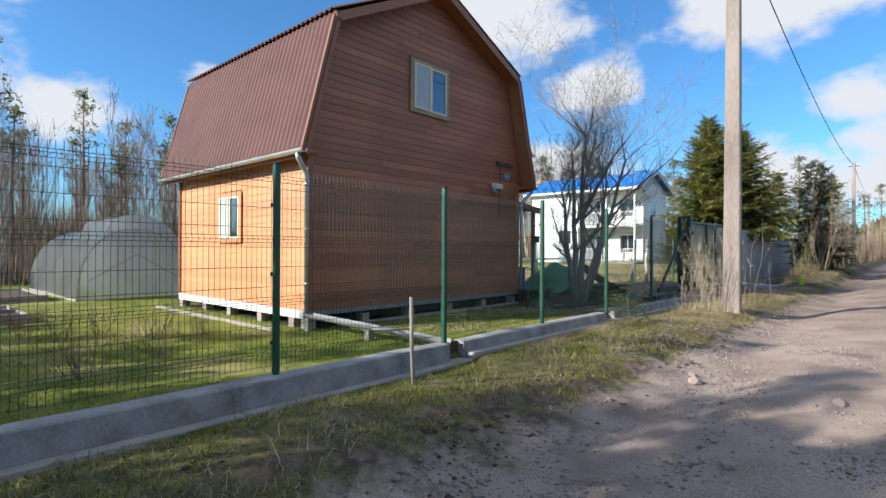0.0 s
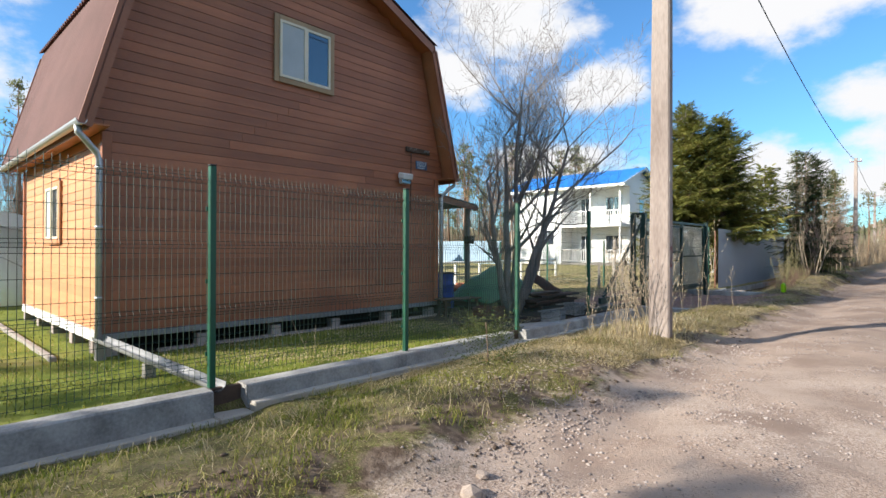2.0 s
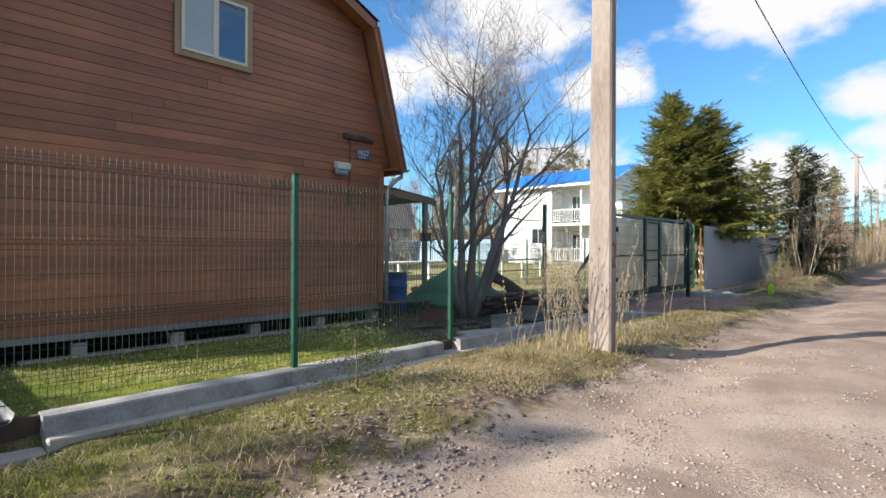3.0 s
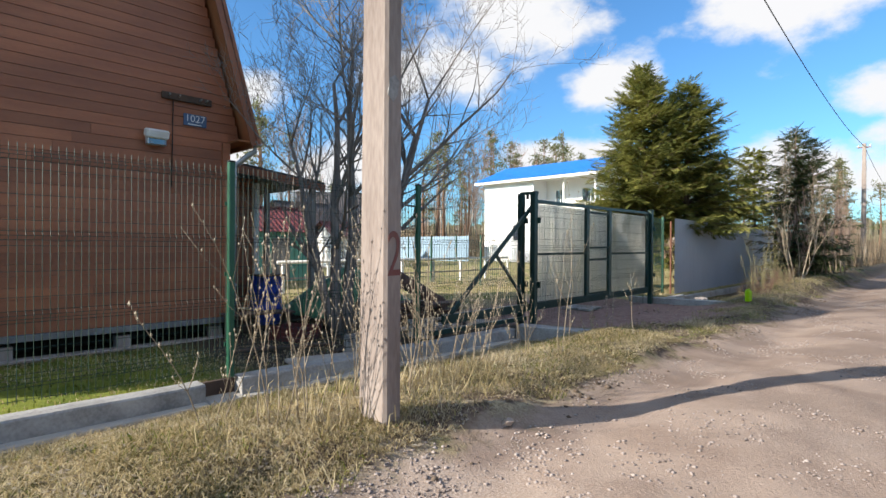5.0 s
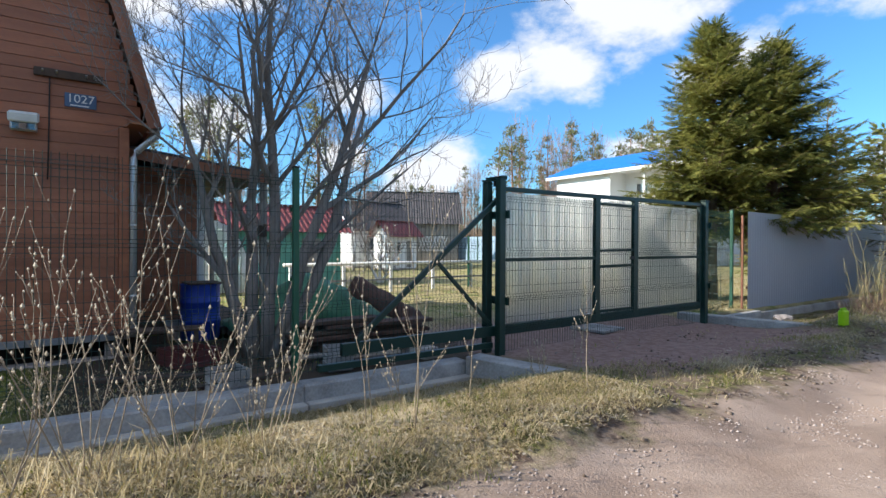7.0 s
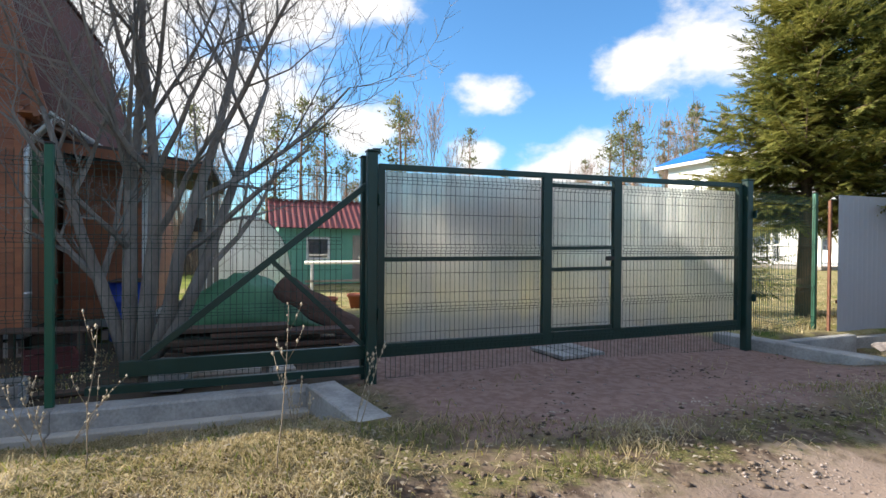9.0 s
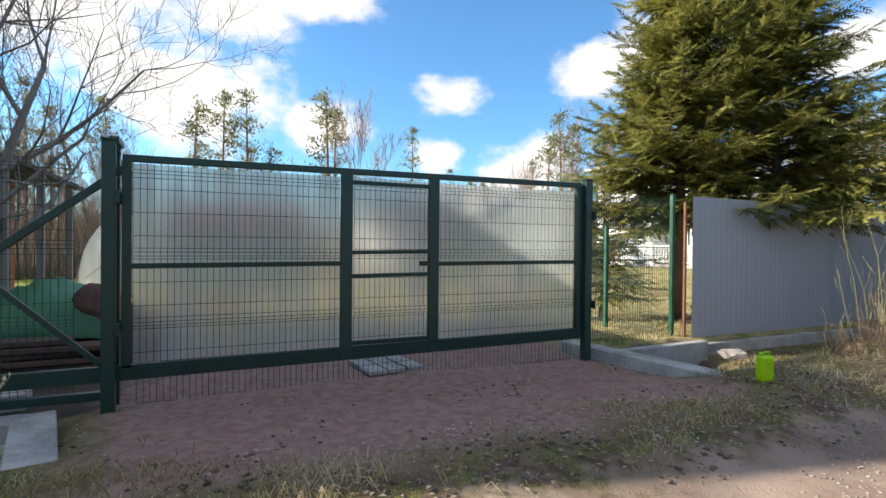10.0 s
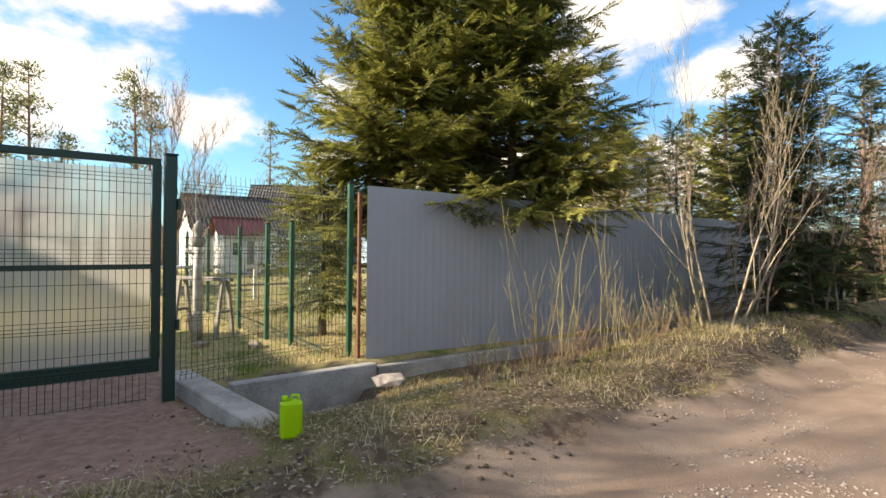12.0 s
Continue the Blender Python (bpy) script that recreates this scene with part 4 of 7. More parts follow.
# ---- plants ----
def bare_tree(seed, trunks, tall, spread, r0, levels=4, twig_r=0.004, fork=(2, 4), sides=6, lean=0.25, straight=0.75, side_twigs=1.0):
    """Leafless tree: lists for the limbs and for the fine twigs."""
    rng = random.Random(seed)
    limbs, twigs = [], ([], [])

    def rand_dir():
        return Vector((rng.uniform(-1, 1), rng.uniform(-1, 1), rng.uniform(-0.6, 1)))

    def shoot(p, d, length, r, level, pull=0.0):
        n = 6 if level < 2 else 4
        pts, rads = [p.copy()], [r]
        for i in range(n):
            if level == 0:
                d = (d + Vector((0, 0, pull))).normalized()
            d = (d + rand_dir() * (0.13 if level < 2 else 0.2) + Vector((0, 0, 0.07 * straight))).normalized()
            p = p + d * (length / n)
            pts.append(p.copy())
            rads.append(max(twig_r * 0.6, r * (1 - 0.72 * (i + 1) / n)))
        if level == 0:
            limbs.append(([], []))
        store = limbs[-1] if level == 0 else twigs
        tube_data(*store, pts, rads, sides if level == 0 else (5 if level == 1 else 3), level < 2)
        if level >= levels:
            return
        for i in range(1, n + 1):
            if level == 0 and i < 2:
                continue
            for _ in range(rng.randint(*fork) if i > 1 else 1):
                if rng.random() > 0.62 * side_twigs and i < n:
                    continue
                side = rand_dir()
                axis = (pts[i] - pts[i - 1]).normalized()
                side = (side - axis * side.dot(axis)).normalized()
                nd = (axis * rng.uniform(0.55, 1.0) + side * rng.uniform(0.45, 0.85) * spread + Vector((0, 0, 0.25 * straight))).normalized()
                shoot(pts[i].copy(), nd, length * rng.uniform(0.36, 0.62), max(twig_r, rads[i] * rng.uniform(0.5, 0.72)), level + 1)

    for ox, oy, dx, dy, scale, *bend in trunks:
        shoot(Vector((ox, oy, -0.1)), Vector((dx, dy, 1)).normalized(), tall * scale, r0 * (0.6 + 0.4 * scale), 0, *bend)
    return limbs, twigs


def place_bare(name, label, place, bark, twig_mat, group="", turn=0.0, limb_name="limbs", **kw):
    limbs, twigs = bare_tree(**kw)
    t = empty(name, place, turn)
    for stem in limbs:
        raw("stem" if len(limbs) > 1 else "trunk", *stem, bark, t, "", smooth=True)
    tagged(raw("crown", *twigs, twig_mat, t), kind="stuff")
    return tagged(t, label, "tree" if "tree" in name or name in ("rowan", "birch") else "bush", group)


def conifer_mesh(seed, tall, reach, bare=0.05, whorl=0.17, droop=0.25, per=(5, 7), dense=0.085, needle=0.10, taper=1.0, width=0.024, power=0.72):
    """Trunk and limb tubes, and needle-covered sprays, of a spruce."""
    rng = np.random.RandomState(seed)
    wood, wood_f = [], []
    tube_data(wood, wood_f, [(0, 0, -0.2), (0.02, 0.01, tall * 0.4), (0, 0, tall)], [0.018 * tall + 0.03, 0.012 * tall, 0.006], 7)
    tri = []
    z = tall * bare
    while z < tall * 0.985:
        u = z / tall
        radius = reach * (1 - u) ** power * taper * min(1.0, 0.55 + (u - bare) * 3.2 + bare) + 0.10
        for k in range(rng.randint(*per)):
            ang = rng.uniform(0, 2 * math.pi)
            length = radius * rng.uniform(0.5, 1.12) * (1.12 if rng.uniform(0, 1) < 0.08 else 1.0)
            lift = rng.uniform(-0.1, 0.1)
            rise = 0.45 * u + 0.10 - droop * (1 - u) + rng.uniform(-0.16, 0.24)
            out = np.array([math.cos(ang), math.sin(ang), 0.0])
            side = np.array([-out[1], out[0], 0.0])
            s = np.linspace(0, 1, 6)
            pts = out * (s * length)[:, None] + np.array([0, 0, 1.0]) * (z + lift + rise * s * length - droop * 0.5 * length * s ** 2 + 0.28 * length * np.clip(s - 0.55, 0, 1) ** 1.5)[:, None]
            if length > 0.5:
                tube_data(wood, wood_f, [tuple(p) for p in pts], list(np.linspace(0.012 + 0.008 * length, 0.003, 6)), 3, False)
            m = max(4, int(length / dense))
            for j in range(m):
                t = 0.12 + 0.88 * (j + rng.uniform(0, 1)) / m
                i0 = min(4, int(t * 5))
                w = t * 5 - i0
                base = pts[i0] * (1 - w) + pts[i0 + 1] * w
                axis = pts[i0 + 1] - pts[i0]
                axis = axis / np.linalg.norm(axis)
                sg = 1 if j % 2 else -1
                twl = (0.14 + 0.34 * length * (1 - t) * 0.55 + 0.08) * rng.uniform(0.7, 1.25)
                d = axis * rng.uniform(0.5, 0.9) + side * sg * rng.uniform(0.5, 0.95) + np.array([0, 0, rng.uniform(-0.75, 0.2)])
                if t > 0.93:
                    d = axis + side * sg * 0.15
                d = d / np.linalg.norm(d)
                cross = np.cross(d, np.array([0, 0, 1.0]) + rng.uniform(-0.5, 0.5, 3))
                cross = cross / (np.linalg.norm(cross) + 1e-6)
                q = max(3, int(twl / 0.055))
                for e in range(q):
                    c = base + d * twl * (e + 0.3) / q
                    nl = needle * rng.uniform(0.75, 1.25) * (1 - 0.35 * e / q)
                    for sg2 in (1, -1):
                        tip = c + d * nl * 0.75 + cross * sg2 * nl * 0.62 + rng.uniform(-0.012, 0.012, 3)
                        tri.append((c - d * width, c + d * width, tip))
                c = base + d * twl
                tri.append((c - cross * width * 0.7, c + cross * width * 0.7, c + d * needle * 0.8))
        z += whorl * (0.7 + 0.5 * (1 - u)) * rng.uniform(0.8, 1.2)
    v = np.array(tri).reshape(-1, 3)
    f = np.arange(len(v)).reshape(-1, 3)
    return (wood, wood_f), (v, f)


def tri_mesh(name, v, f, material):
    me = bpy.data.meshes.new(name)
    v, f = np.asarray(v, dtype=np.float32), np.asarray(f, dtype=np.int32)
    me.vertices.add(len(v))
    me.vertices.foreach_set("co", v.ravel())
    k = f.shape[1]
    me.loops.add(f.size)
    me.loops.foreach_set("vertex_index", f.ravel())
    me.polygons.add(len(f))
    me.polygons.foreach_set("loop_start", np.arange(0, f.size, k, dtype=np.int32))
    me.polygons.foreach_set("loop_total", np.full(len(f), k, dtype=np.int32))
    me.update(calc_edges=True)
    me.materials.append(material)
    return me


def place_conifer(name, label, place, needles, group="", turn=0.0, **kw):
    wood, leaf = conifer_mesh(**kw)
    t = empty(name, place, turn)
    raw("trunk", *wood, M["bark_dark"], t, "", smooth=True)
    ob = tagged(new("crown", tri_mesh("crown", *leaf, needles)), kind="stuff")
    ob.parent = t
    return tagged(t, label, "tree", group)


def pine_mesh(seed, tall, crown_from=0.5, reach=1.6, clumps=60, tuft=0.42, needles=26):
    """A slim pine: bare lower trunk, short upturned limbs ending in tufts."""
    rng = np.random.RandomState(seed)
    wood, wf, tri = [], [], []
    bend = rng.uniform(-0.03, 0.03, 2) * tall
    tube_data(wood, wf, [(0, 0, -0.3), (bend[0], bend[1], tall * 0.5), (0, 0, tall)], [0.012 * tall + 0.04, 0.008 * tall + 0.02, 0.02], 6)
    for _ in range(clumps):
        u = rng.uniform(0, 1) ** 0.8
        z = tall * (crown_from + (1 - crown_from) * u)
        r = reach * (1 - 0.75 * u ** 1.6) * rng.uniform(0.25, 1.0) * (0.55 + 0.45 * min(1, u * 4))
        a = rng.uniform(0, 2 * math.pi)
        end = np.array([math.cos(a) * r, math.sin(a) * r, z + 0.25 * r])
        tube_data(wood, wf, [(0, 0, z - 0.15 * r), tuple(end)], [0.03, 0.008], 3, False)
        size = tuft * rng.uniform(0.7, 1.3)
        for _ in range(needles):
            c = end + rng.normal(0, 0.38, 3) * size * np.array([1, 1, 0.6])
            d = rng.normal(0, 1, 3) + np.array([0, 0, 0.4])
            d = d / np.linalg.norm(d) * size * rng.uniform(0.35, 0.7)
            s = np.cross(d, rng.normal(0, 1, 3))
            s = s / (np.linalg.norm(s) + 1e-6) * size * 0.10
            tri.append((c - s, c + s, c + d))
    v = np.array(tri).reshape(-1, 3)
    return (wood, wf), (v, np.arange(len(v)).reshape(-1, 3))


def blades(seed, points, heights, width, lean, material, name, label, category):
    """Bent blades, each of two quads and a tip, rooted at points."""
    rng = np.random.RandomState(seed)
    n = len(points)
    p = np.asarray(points)
    h = np.asarray(heights)[:, None]
    a = rng.uniform(0, 2 * np.pi, n)
    side = np.stack([np.cos(a), np.sin(a), np.zeros(n)], -1)
    b = rng.uniform(0, 2 * np.pi, n)
    fall = np.stack([np.cos(b), np.sin(b), np.zeros(n)], -1) * (lean * rng.uniform(0.2, 1.0, n))[:, None]
    w = width * rng.uniform(0.6, 1.3, n)[:, None]
    up = np.array([0, 0, 1.0])
    mid = p + up * h * 0.55 + fall * h * 0.35
    tip = p + up * h * (1.0 - 0.45 * lean) + fall * h * 1.0
    v = np.stack([p - side * w, p + side * w, mid - side * w * 0.75, mid + side * w * 0.75, tip], 1).reshape(-1, 3)
    k = np.arange(n)[:, None] * 5
    f = np.concatenate([k + np.array([[0, 1, 3]]), k + np.array([[0, 3, 2]]), k + np.array([[2, 3, 4]])], 0)
    ob = new(name, tri_mesh(name, v, f, material))
    return tagged(ob, label, category, kind="stuff")


def scatter(seed, n, x0, x1, y0, y1, keep, power=None):
    rng = np.random.RandomState(seed)
    x, y = rng.uniform(x0, x1, n), rng.uniform(y0, y1, n)
    mask = keep(x, y, rng)
    x, y = x[mask], y[mask]
    return np.stack([x, y, height(x, y) + bumps(x, y) - 0.005], -1)


def patchy(x, y, s=1.0, o=0.0):
    return 0.5 + 0.25 * (np.sin(1.7 * x * s + 2.1 * np.sin(0.9 * y * s + o)) + np.sin(1.3 * y * s + 1.7 * np.sin(1.1 * x * s + o)))


# grass of the verge, lawn and waste ground
def on_verge(x, y, rng):
    edge = -2.08 + 0.14 * np.sin(y * 2.1) + 0.10 * np.sin(y * 5.3 + 1)
    apron = (y > 15.2) & (y < 21.0)
    ok = (x < edge) & (x > -4.52)
    thin = patchy(x, y, 2.0) > rng.uniform(-0.3, 0.95, len(x))
    on_apron = (x > -2.95 + 0.25 * np.sin(y * 1.9)) | (rng.uniform(0, 1, len(x)) < 0.05 * (patchy(x, y, 2.5) > 0.6))
    return ok & thin & (~apron | on_apron)


pts = scatter(11, 190000, -4.6, -1.85, -1.5, 34, lambda x, y, rng: on_verge(x, y, rng) & (rng.uniform(0, 1, len(x)) < np.where((y > 7.5) & (y < 13.5), 0.30, np.clip(1.0 - (y - 5.0) / 13.0, 0.25, 1.0)) * (0.25 + 1.5 * patchy(x, y, 3.3, 2.0) ** 1.5)))
r_ = np.random.RandomState(3)
blades(21, pts, r_.uniform(0.02, 0.085, len(pts)) * (0.45 + 1.3 * patchy(pts[:, 0], pts[:, 1], 3.7, 1.0)), 0.0031, 1.1, M["grass_green"], "verge_grass", "short green spring grass on the road verge", "grass")
pts = scatter(12, 110000, -4.6, -1.95, -1.5, 34, lambda x, y, rng: on_verge(x, y, rng) & (patchy(x, y, 1.3, 2.0) > rng.uniform(0.1, 1.1, len(x))) & ((y > 7) | (rng.uniform(0, 1, len(x)) < 0.6)))
r_ = np.random.RandomState(4)
blades(22, pts, r_.uniform(0.03, 0.13, len(pts)) * (0.4 + 1.2 * patchy(pts[:, 0], pts[:, 1], 3.1, 4.0)), 0.0029, 1.7, M["grass_dry"], "dry_grass", "matted straw-coloured dead grass on the verge", "grass")
pts = scatter(17, 105000, -4.5, -2.05, 7.6, 15.2, lambda x, y, rng: patchy(x, y, 1.6, 0.2) > rng.uniform(0.0, 0.8, len(x)))
r_ = np.random.RandomState(9)
blades(27, pts, r_.uniform(0.015, 0.075, len(pts)), 0.0034, 2.0, M["grass_dry"], "dry_grass", "flattened straw-coloured grass round the utility pole", "grass")
# taller straw by the pole, the saplings and the sheet fence
def tufts(x, y, rng):
    near = np.minimum(np.hypot((x + 2.75) / 0.7, (y - 10.9) / 1.5), np.hypot((x + 3.0) / 0.8, (y - 26.2) / 3.4))
    return (near < rng.uniform(0.2, 1.15, len(x))) & (x < -2.15)


pts = scatter(13, 22000, -4.3, -2.0, 8.5, 31, tufts)
r_ = np.random.RandomState(5)
blades(23, pts, r_.uniform(0.08, 0.34, len(pts)) * np.where(pts[:, 1] > 20, 0.5, 1.0), 0.0036, 0.9, M["grass_dry"], "dry_grass", "tall straw-coloured dead grass round sapling stems", "grass")
pts = scatter(14, 90000, -16, -4.98, -4, 14.5, lambda x, y, rng: (patchy(x, y, 0.8, 1.0) > rng.uniform(-0.3, 0.85, len(x))) & ~((x > HX0) & (x < HX1 + 0.1) & (y > HY0) & (y < HY1))
              & ~((x > -7.0) & (y > 15.3) & (y < 21.2)) & ~((x > -9.5) & (y > 11.0) & (y < 16.4) & (rng.uniform(0, 1, len(x)) < 0.9)) & (rng.uniform(0, 1, len(x)) < 1.25 - (-x) / 17))
r_ = np.random.RandomState(6)
blades(24, pts, r_.uniform(0.025, 0.075, len(pts)), 0.0055, 0.8, M["grass_green"], "lawn_grass", "short green lawn behind the mesh fence", "grass")
pts = scatter(16, 16000, -8.0, -4.95, 5.6, 13.0, lambda x, y, rng: patchy(x, y, 1.5, 0.9) > rng.uniform(0.0, 0.9, len(x)))
r_ = np.random.RandomState(8)
blades(26, pts, r_.uniform(0.02, 0.07, len(pts)), 0.005, 1.3, M["grass_dry"], "dry_grass", "dry yellowed lawn between cottage and fence", "grass")
pts = scatter(18, 22000, -16, -7.0, 13.5, 22, lambda x, y, rng: patchy(x, y, 0.9, 1.4) > rng.uniform(0.0, 1.0, len(x)))
r_ = np.random.RandomState(10)
blades(28, pts, r_.uniform(0.03, 0.09, len(pts)), 0.006, 1.2, M["grass_dry"], "dry_grass", "yellowed spring grass behind the gate", "grass")
pts = scatter(15, 26000, -14, -5.0, 21.3, 34, lambda x, y, rng: patchy(x, y, 1.1, 0.4) > rng.uniform(0.0, 1.0, len(x)))
r_ = np.random.RandomState(7)
blades(25, pts, r_.uniform(0.05, 0.16, len(pts)), 0.006, 1.2, M["grass_dry"], "dry_grass", "straw-coloured rough grass in the next plot", "grass")


# loose stones on the road and apron
def stone_mesh(seed):
    rng = random.Random(seed)
    bm = bmesh.new()
    bmesh.ops.create_icosphere(bm, subdivisions=1, radius=1.0)
    for v in bm.verts:
        v.co *= rng.uniform(0.7, 1.2)
        v.co.z *= 0.6
    me = bpy.data.meshes.new("stone")
    bm.to_mesh(me)
    bm.free()
    me.materials.append(M["stone"])
    return me


def gravel(seed, n, x0, x1, y0, y1, lo, hi, name, label, keep, material="gravel_stone", category="gravel"):
    rng = np.random.RandomState(seed)
    base = np.array([[0, 0, 1], [1, 0, 0], [0, 1, 0], [-1, 0, 0], [0, -1, 0], [0, 0, -0.6]], float)
    tris = np.array([[0, 1, 2], [0, 2, 3], [0, 3, 4], [0, 4, 1], [5, 2, 1], [5, 3, 2], [5, 4, 3], [5, 1, 4]])
    x, y = rng.uniform(x0, x1, n), rng.uniform(y0, y1, n)
    ok = keep(x, y, rng)
    x, y = x[ok], y[ok]
    m = len(x)
    size = lo * (hi / lo) ** (rng.uniform(0, 1, m) ** 2.6)
    shape = base[None] * rng.uniform(0.65, 1.3, (m, 6, 1)) * size[:, None, None]
    shape[:, :, 2] *= 0.62
    a = rng.uniform(0, 6.28, m)
    c, s = np.cos(a)[:, None], np.sin(a)[:, None]
    px, py = shape[:, :, 0] * c - shape[:, :, 1] * s, shape[:, :, 0] * s + shape[:, :, 1] * c
    z = height(x, y) + bumps(x, y)
    v = np.stack([px + x[:, None], py + y[:, None], shape[:, :, 2] + z[:, None] + 0.1 * size[:, None]], -1).reshape(-1, 3)
    f = (np.arange(m)[:, None, None] * 6 + tris[None]).reshape(-1, 3)
    ob = new(name, tri_mesh(name, v, f, M[material]))
    return tagged(ob, label, category, kind="stuff")


def clumped(x, y):
    """Drifts of loose stone: two scales of patches stretched along the lane."""
    return 0.55 * patchy(x * 1.5, y * 0.8, 1.6, 3.0) + 0.45 * patchy(x + 0.3 * y, y - 0.4 * x, 4.3, 1.0)


gravel(31, 150000, -2.2, 2.2, -1.0, 30, 0.004, 0.019, "road_gravel", "loose grey-brown crushed stone on the road", lambda x, y, rng: (x > -2.0) & (clumped(x, y) > rng.uniform(0.50, 0.74, len(x))))
gravel(32, 24000, -2.05, -0.9, -1.0, 12, 0.004, 0.023, "road_gravel", "coarser crushed stone heaped along the road edge", lambda x, y, rng: (clumped(x, y + 3.0) > rng.uniform(0.40, 0.75, len(x))))
gravel(34, 9000, -2.75, -1.7, -1.0, 24, 0.006, 0.035, "earth_clods", "dark crumbled earth along the edge of the verge", lambda x, y, rng: patchy(x * 1.3, y, 2.9, 0.7) > rng.uniform(0.42, 0.9, len(x)), "clod", "earth")
gravel(35, 1500, -4.4, -2.6, 15.3, 21.2, 0.006, 0.03, "earth_clods", "crumbled earth and rotten leaves on the gate apron", lambda x, y, rng: patchy(x, y, 2.4, 2.2) > rng.uniform(0.5, 0.95, len(x)), "clod", "earth")
gravel(33, 2200, -4.6, -2.2, 15.4, 25, 0.004, 0.022, "apron_gravel", "scattered pebbles and chips on the gate apron", lambda x, y, rng: rng.uniform(0, 1, len(x)) < 0.6)
for x, y, s in ((-1.55, 5.35, 0.07), (-1.62, 5.55, 0.045), (-0.4, 4.9, 0.06), (-1.9, 11.2, 0.05), (-0.75, 3.2, 0.055)):
    st = new("stone", stone_mesh(int(x * 100)))
    st.matrix_basis = pose(x, y, land(x, y) + s * 0.35, 0, 0, x * 70) @ Matrix.Scale(s, 4)
    tagged(st, "fist-sized angular grey stone on the gravel road", "stone", "loose stones")
# fallen leaves by the apron
rng_ = np.random.RandomState(44)
LEAVES = 15000
lx, ly = rng_.uniform(-4.2, -2.0, LEAVES), np.where(rng_.uniform(0, 1, LEAVES) < 0.35, rng_.uniform(6.5, 15.5, LEAVES), 15 + 15 * rng_.uniform(0, 1, LEAVES) ** 0.6)
lz = height(lx, ly) + bumps(lx, ly) + 0.012
la = rng_.uniform(0, 6.28, LEAVES)
ls = rng_.uniform(0.008, 0.026, LEAVES)
leaf_ok = (ly > 20.8) | (lx > -3.1) | (ly < 15.2)
lx, ly, lz, la, ls = lx[leaf_ok], ly[leaf_ok], lz[leaf_ok], la[leaf_ok], ls[leaf_ok]
cor = np.array([[-1, 0, 0], [0, -0.55, 0.3], [1.1, 0, 0.1], [0, 0.6, 0.35]])
lv = np.stack([(cor[:, 0] * np.cos(la)[:, None] - cor[:, 1] * np.sin(la)[:, None]) * ls[:, None] + lx[:, None],
               (cor[:, 0] * np.sin(la)[:, None] + cor[:, 1] * np.cos(la)[:, None]) * ls[:, None] + ly[:, None], cor[:, 2] * ls[:, None] + lz[:, None]], -1).reshape(-1, 3)
fallen = new("fallen_leaves", tri_mesh("fallen_leaves", lv, np.arange(len(lv)).reshape(-1, 4), M["dead_leaf"]))
tagged(fallen, "pale dry leaves strewn over the verge", "leaves", kind="stuff")

# rowan behind the fence
place_bare("rowan", "leafless many-stemmed grey rowan tree behind the fence", (-6.9, 13.32, -0.12), M["bark_rowan"], M["bark_rowan"], seed=5, tall=4.2, spread=1.35, r0=0.105, levels=4, twig_r=0.0034, fork=(2, 2), side_twigs=0.9, straight=0.45,
           trunks=[(-0.02, -0.05, -0.12, -0.13, 1.0), (0.06, 0.08, 0.02, 0.05, 1.1), (-0.06, -0.10, -0.10, -0.40, 0.75, 0.08), (0.05, 0.16, 0.06, 0.30, 1.0, 0.05), (0.08, 0.10, 0.06, 1.0, 0.9, 0.10)])

# the great spruces behind the sheet fence
place_conifer("spruce_tree", "broad sunlit green spruce overhanging the sheet fence", (-6.52, 24.4, -0.15), M["needle"], "spruces", seed=2, tall=7.1, reach=2.6, bare=0.28, whorl=0.15, droop=0.25, per=(10, 13), dense=0.048, needle=0.125, width=0.026, power=0.80)
place_conifer("spruce_tree", "broad dark green spruce overhanging the sheet fence", (-5.72, 25.9, -0.15), M["needle"], "spruces", seed=3, tall=6.75, reach=2.95, bare=0.31, whorl=0.16, droop=0.30, per=(10, 13), dense=0.052, needle=0.125, width=0.026, power=0.76)
place_conifer("spruce_tree", "dark spruce with branches down to the ground", (-3.5, 30.4, 0.0), M["needle_dark"], "spruces", seed=4, tall=5.55, reach=1.9, bare=0.04, whorl=0.15, per=(7, 9), dense=0.075, needle=0.12)
place_conifer("spruce_tree", "dark spruce standing by the lane", (-3.9, 36.5, 0.0), M["needle_dark"], "spruces", seed=6, tall=6.2, reach=2.4, bare=0.05, whorl=0.2, dense=0.1, needle=0.14)
place_conifer("spruce_tree", "dark spruce standing behind the others", (-7.5, 34.0, 0.0), M["needle_dark"], "spruces", seed=7, tall=5.0, reach=1.8, bare=0.05, whorl=0.2, dense=0.1, needle=0.14)
place_conifer("spruce_tree", "middling green spruce crowded behind the sheet fence", (-8.0, 32.0, -0.05), M["needle"], "spruces", seed=12, tall=5.0, reach=1.9, bare=0.12, whorl=0.18, droop=0.28, per=(7, 10), dense=0.08, needle=0.12, width=0.022, power=0.68)
place_conifer("young_spruce", "small spruce growing under the great ones", (-7.3, 23.3, -0.15), M["needle"], seed=9, tall=3.0, reach=1.25, bare=0.22, whorl=0.12, droop=0.3, per=(7, 10), dense=0.05, needle=0.10, width=0.02)
place_conifer("spruce_sapling", "knee-high young spruce on the verge", (-3.08, 7.44, 0.02), M["needle_sapling"], seed=8, tall=0.50, reach=0.26, bare=0.02, whorl=0.055, droop=0.02, dense=0.02, needle=0.034, width=0.008)
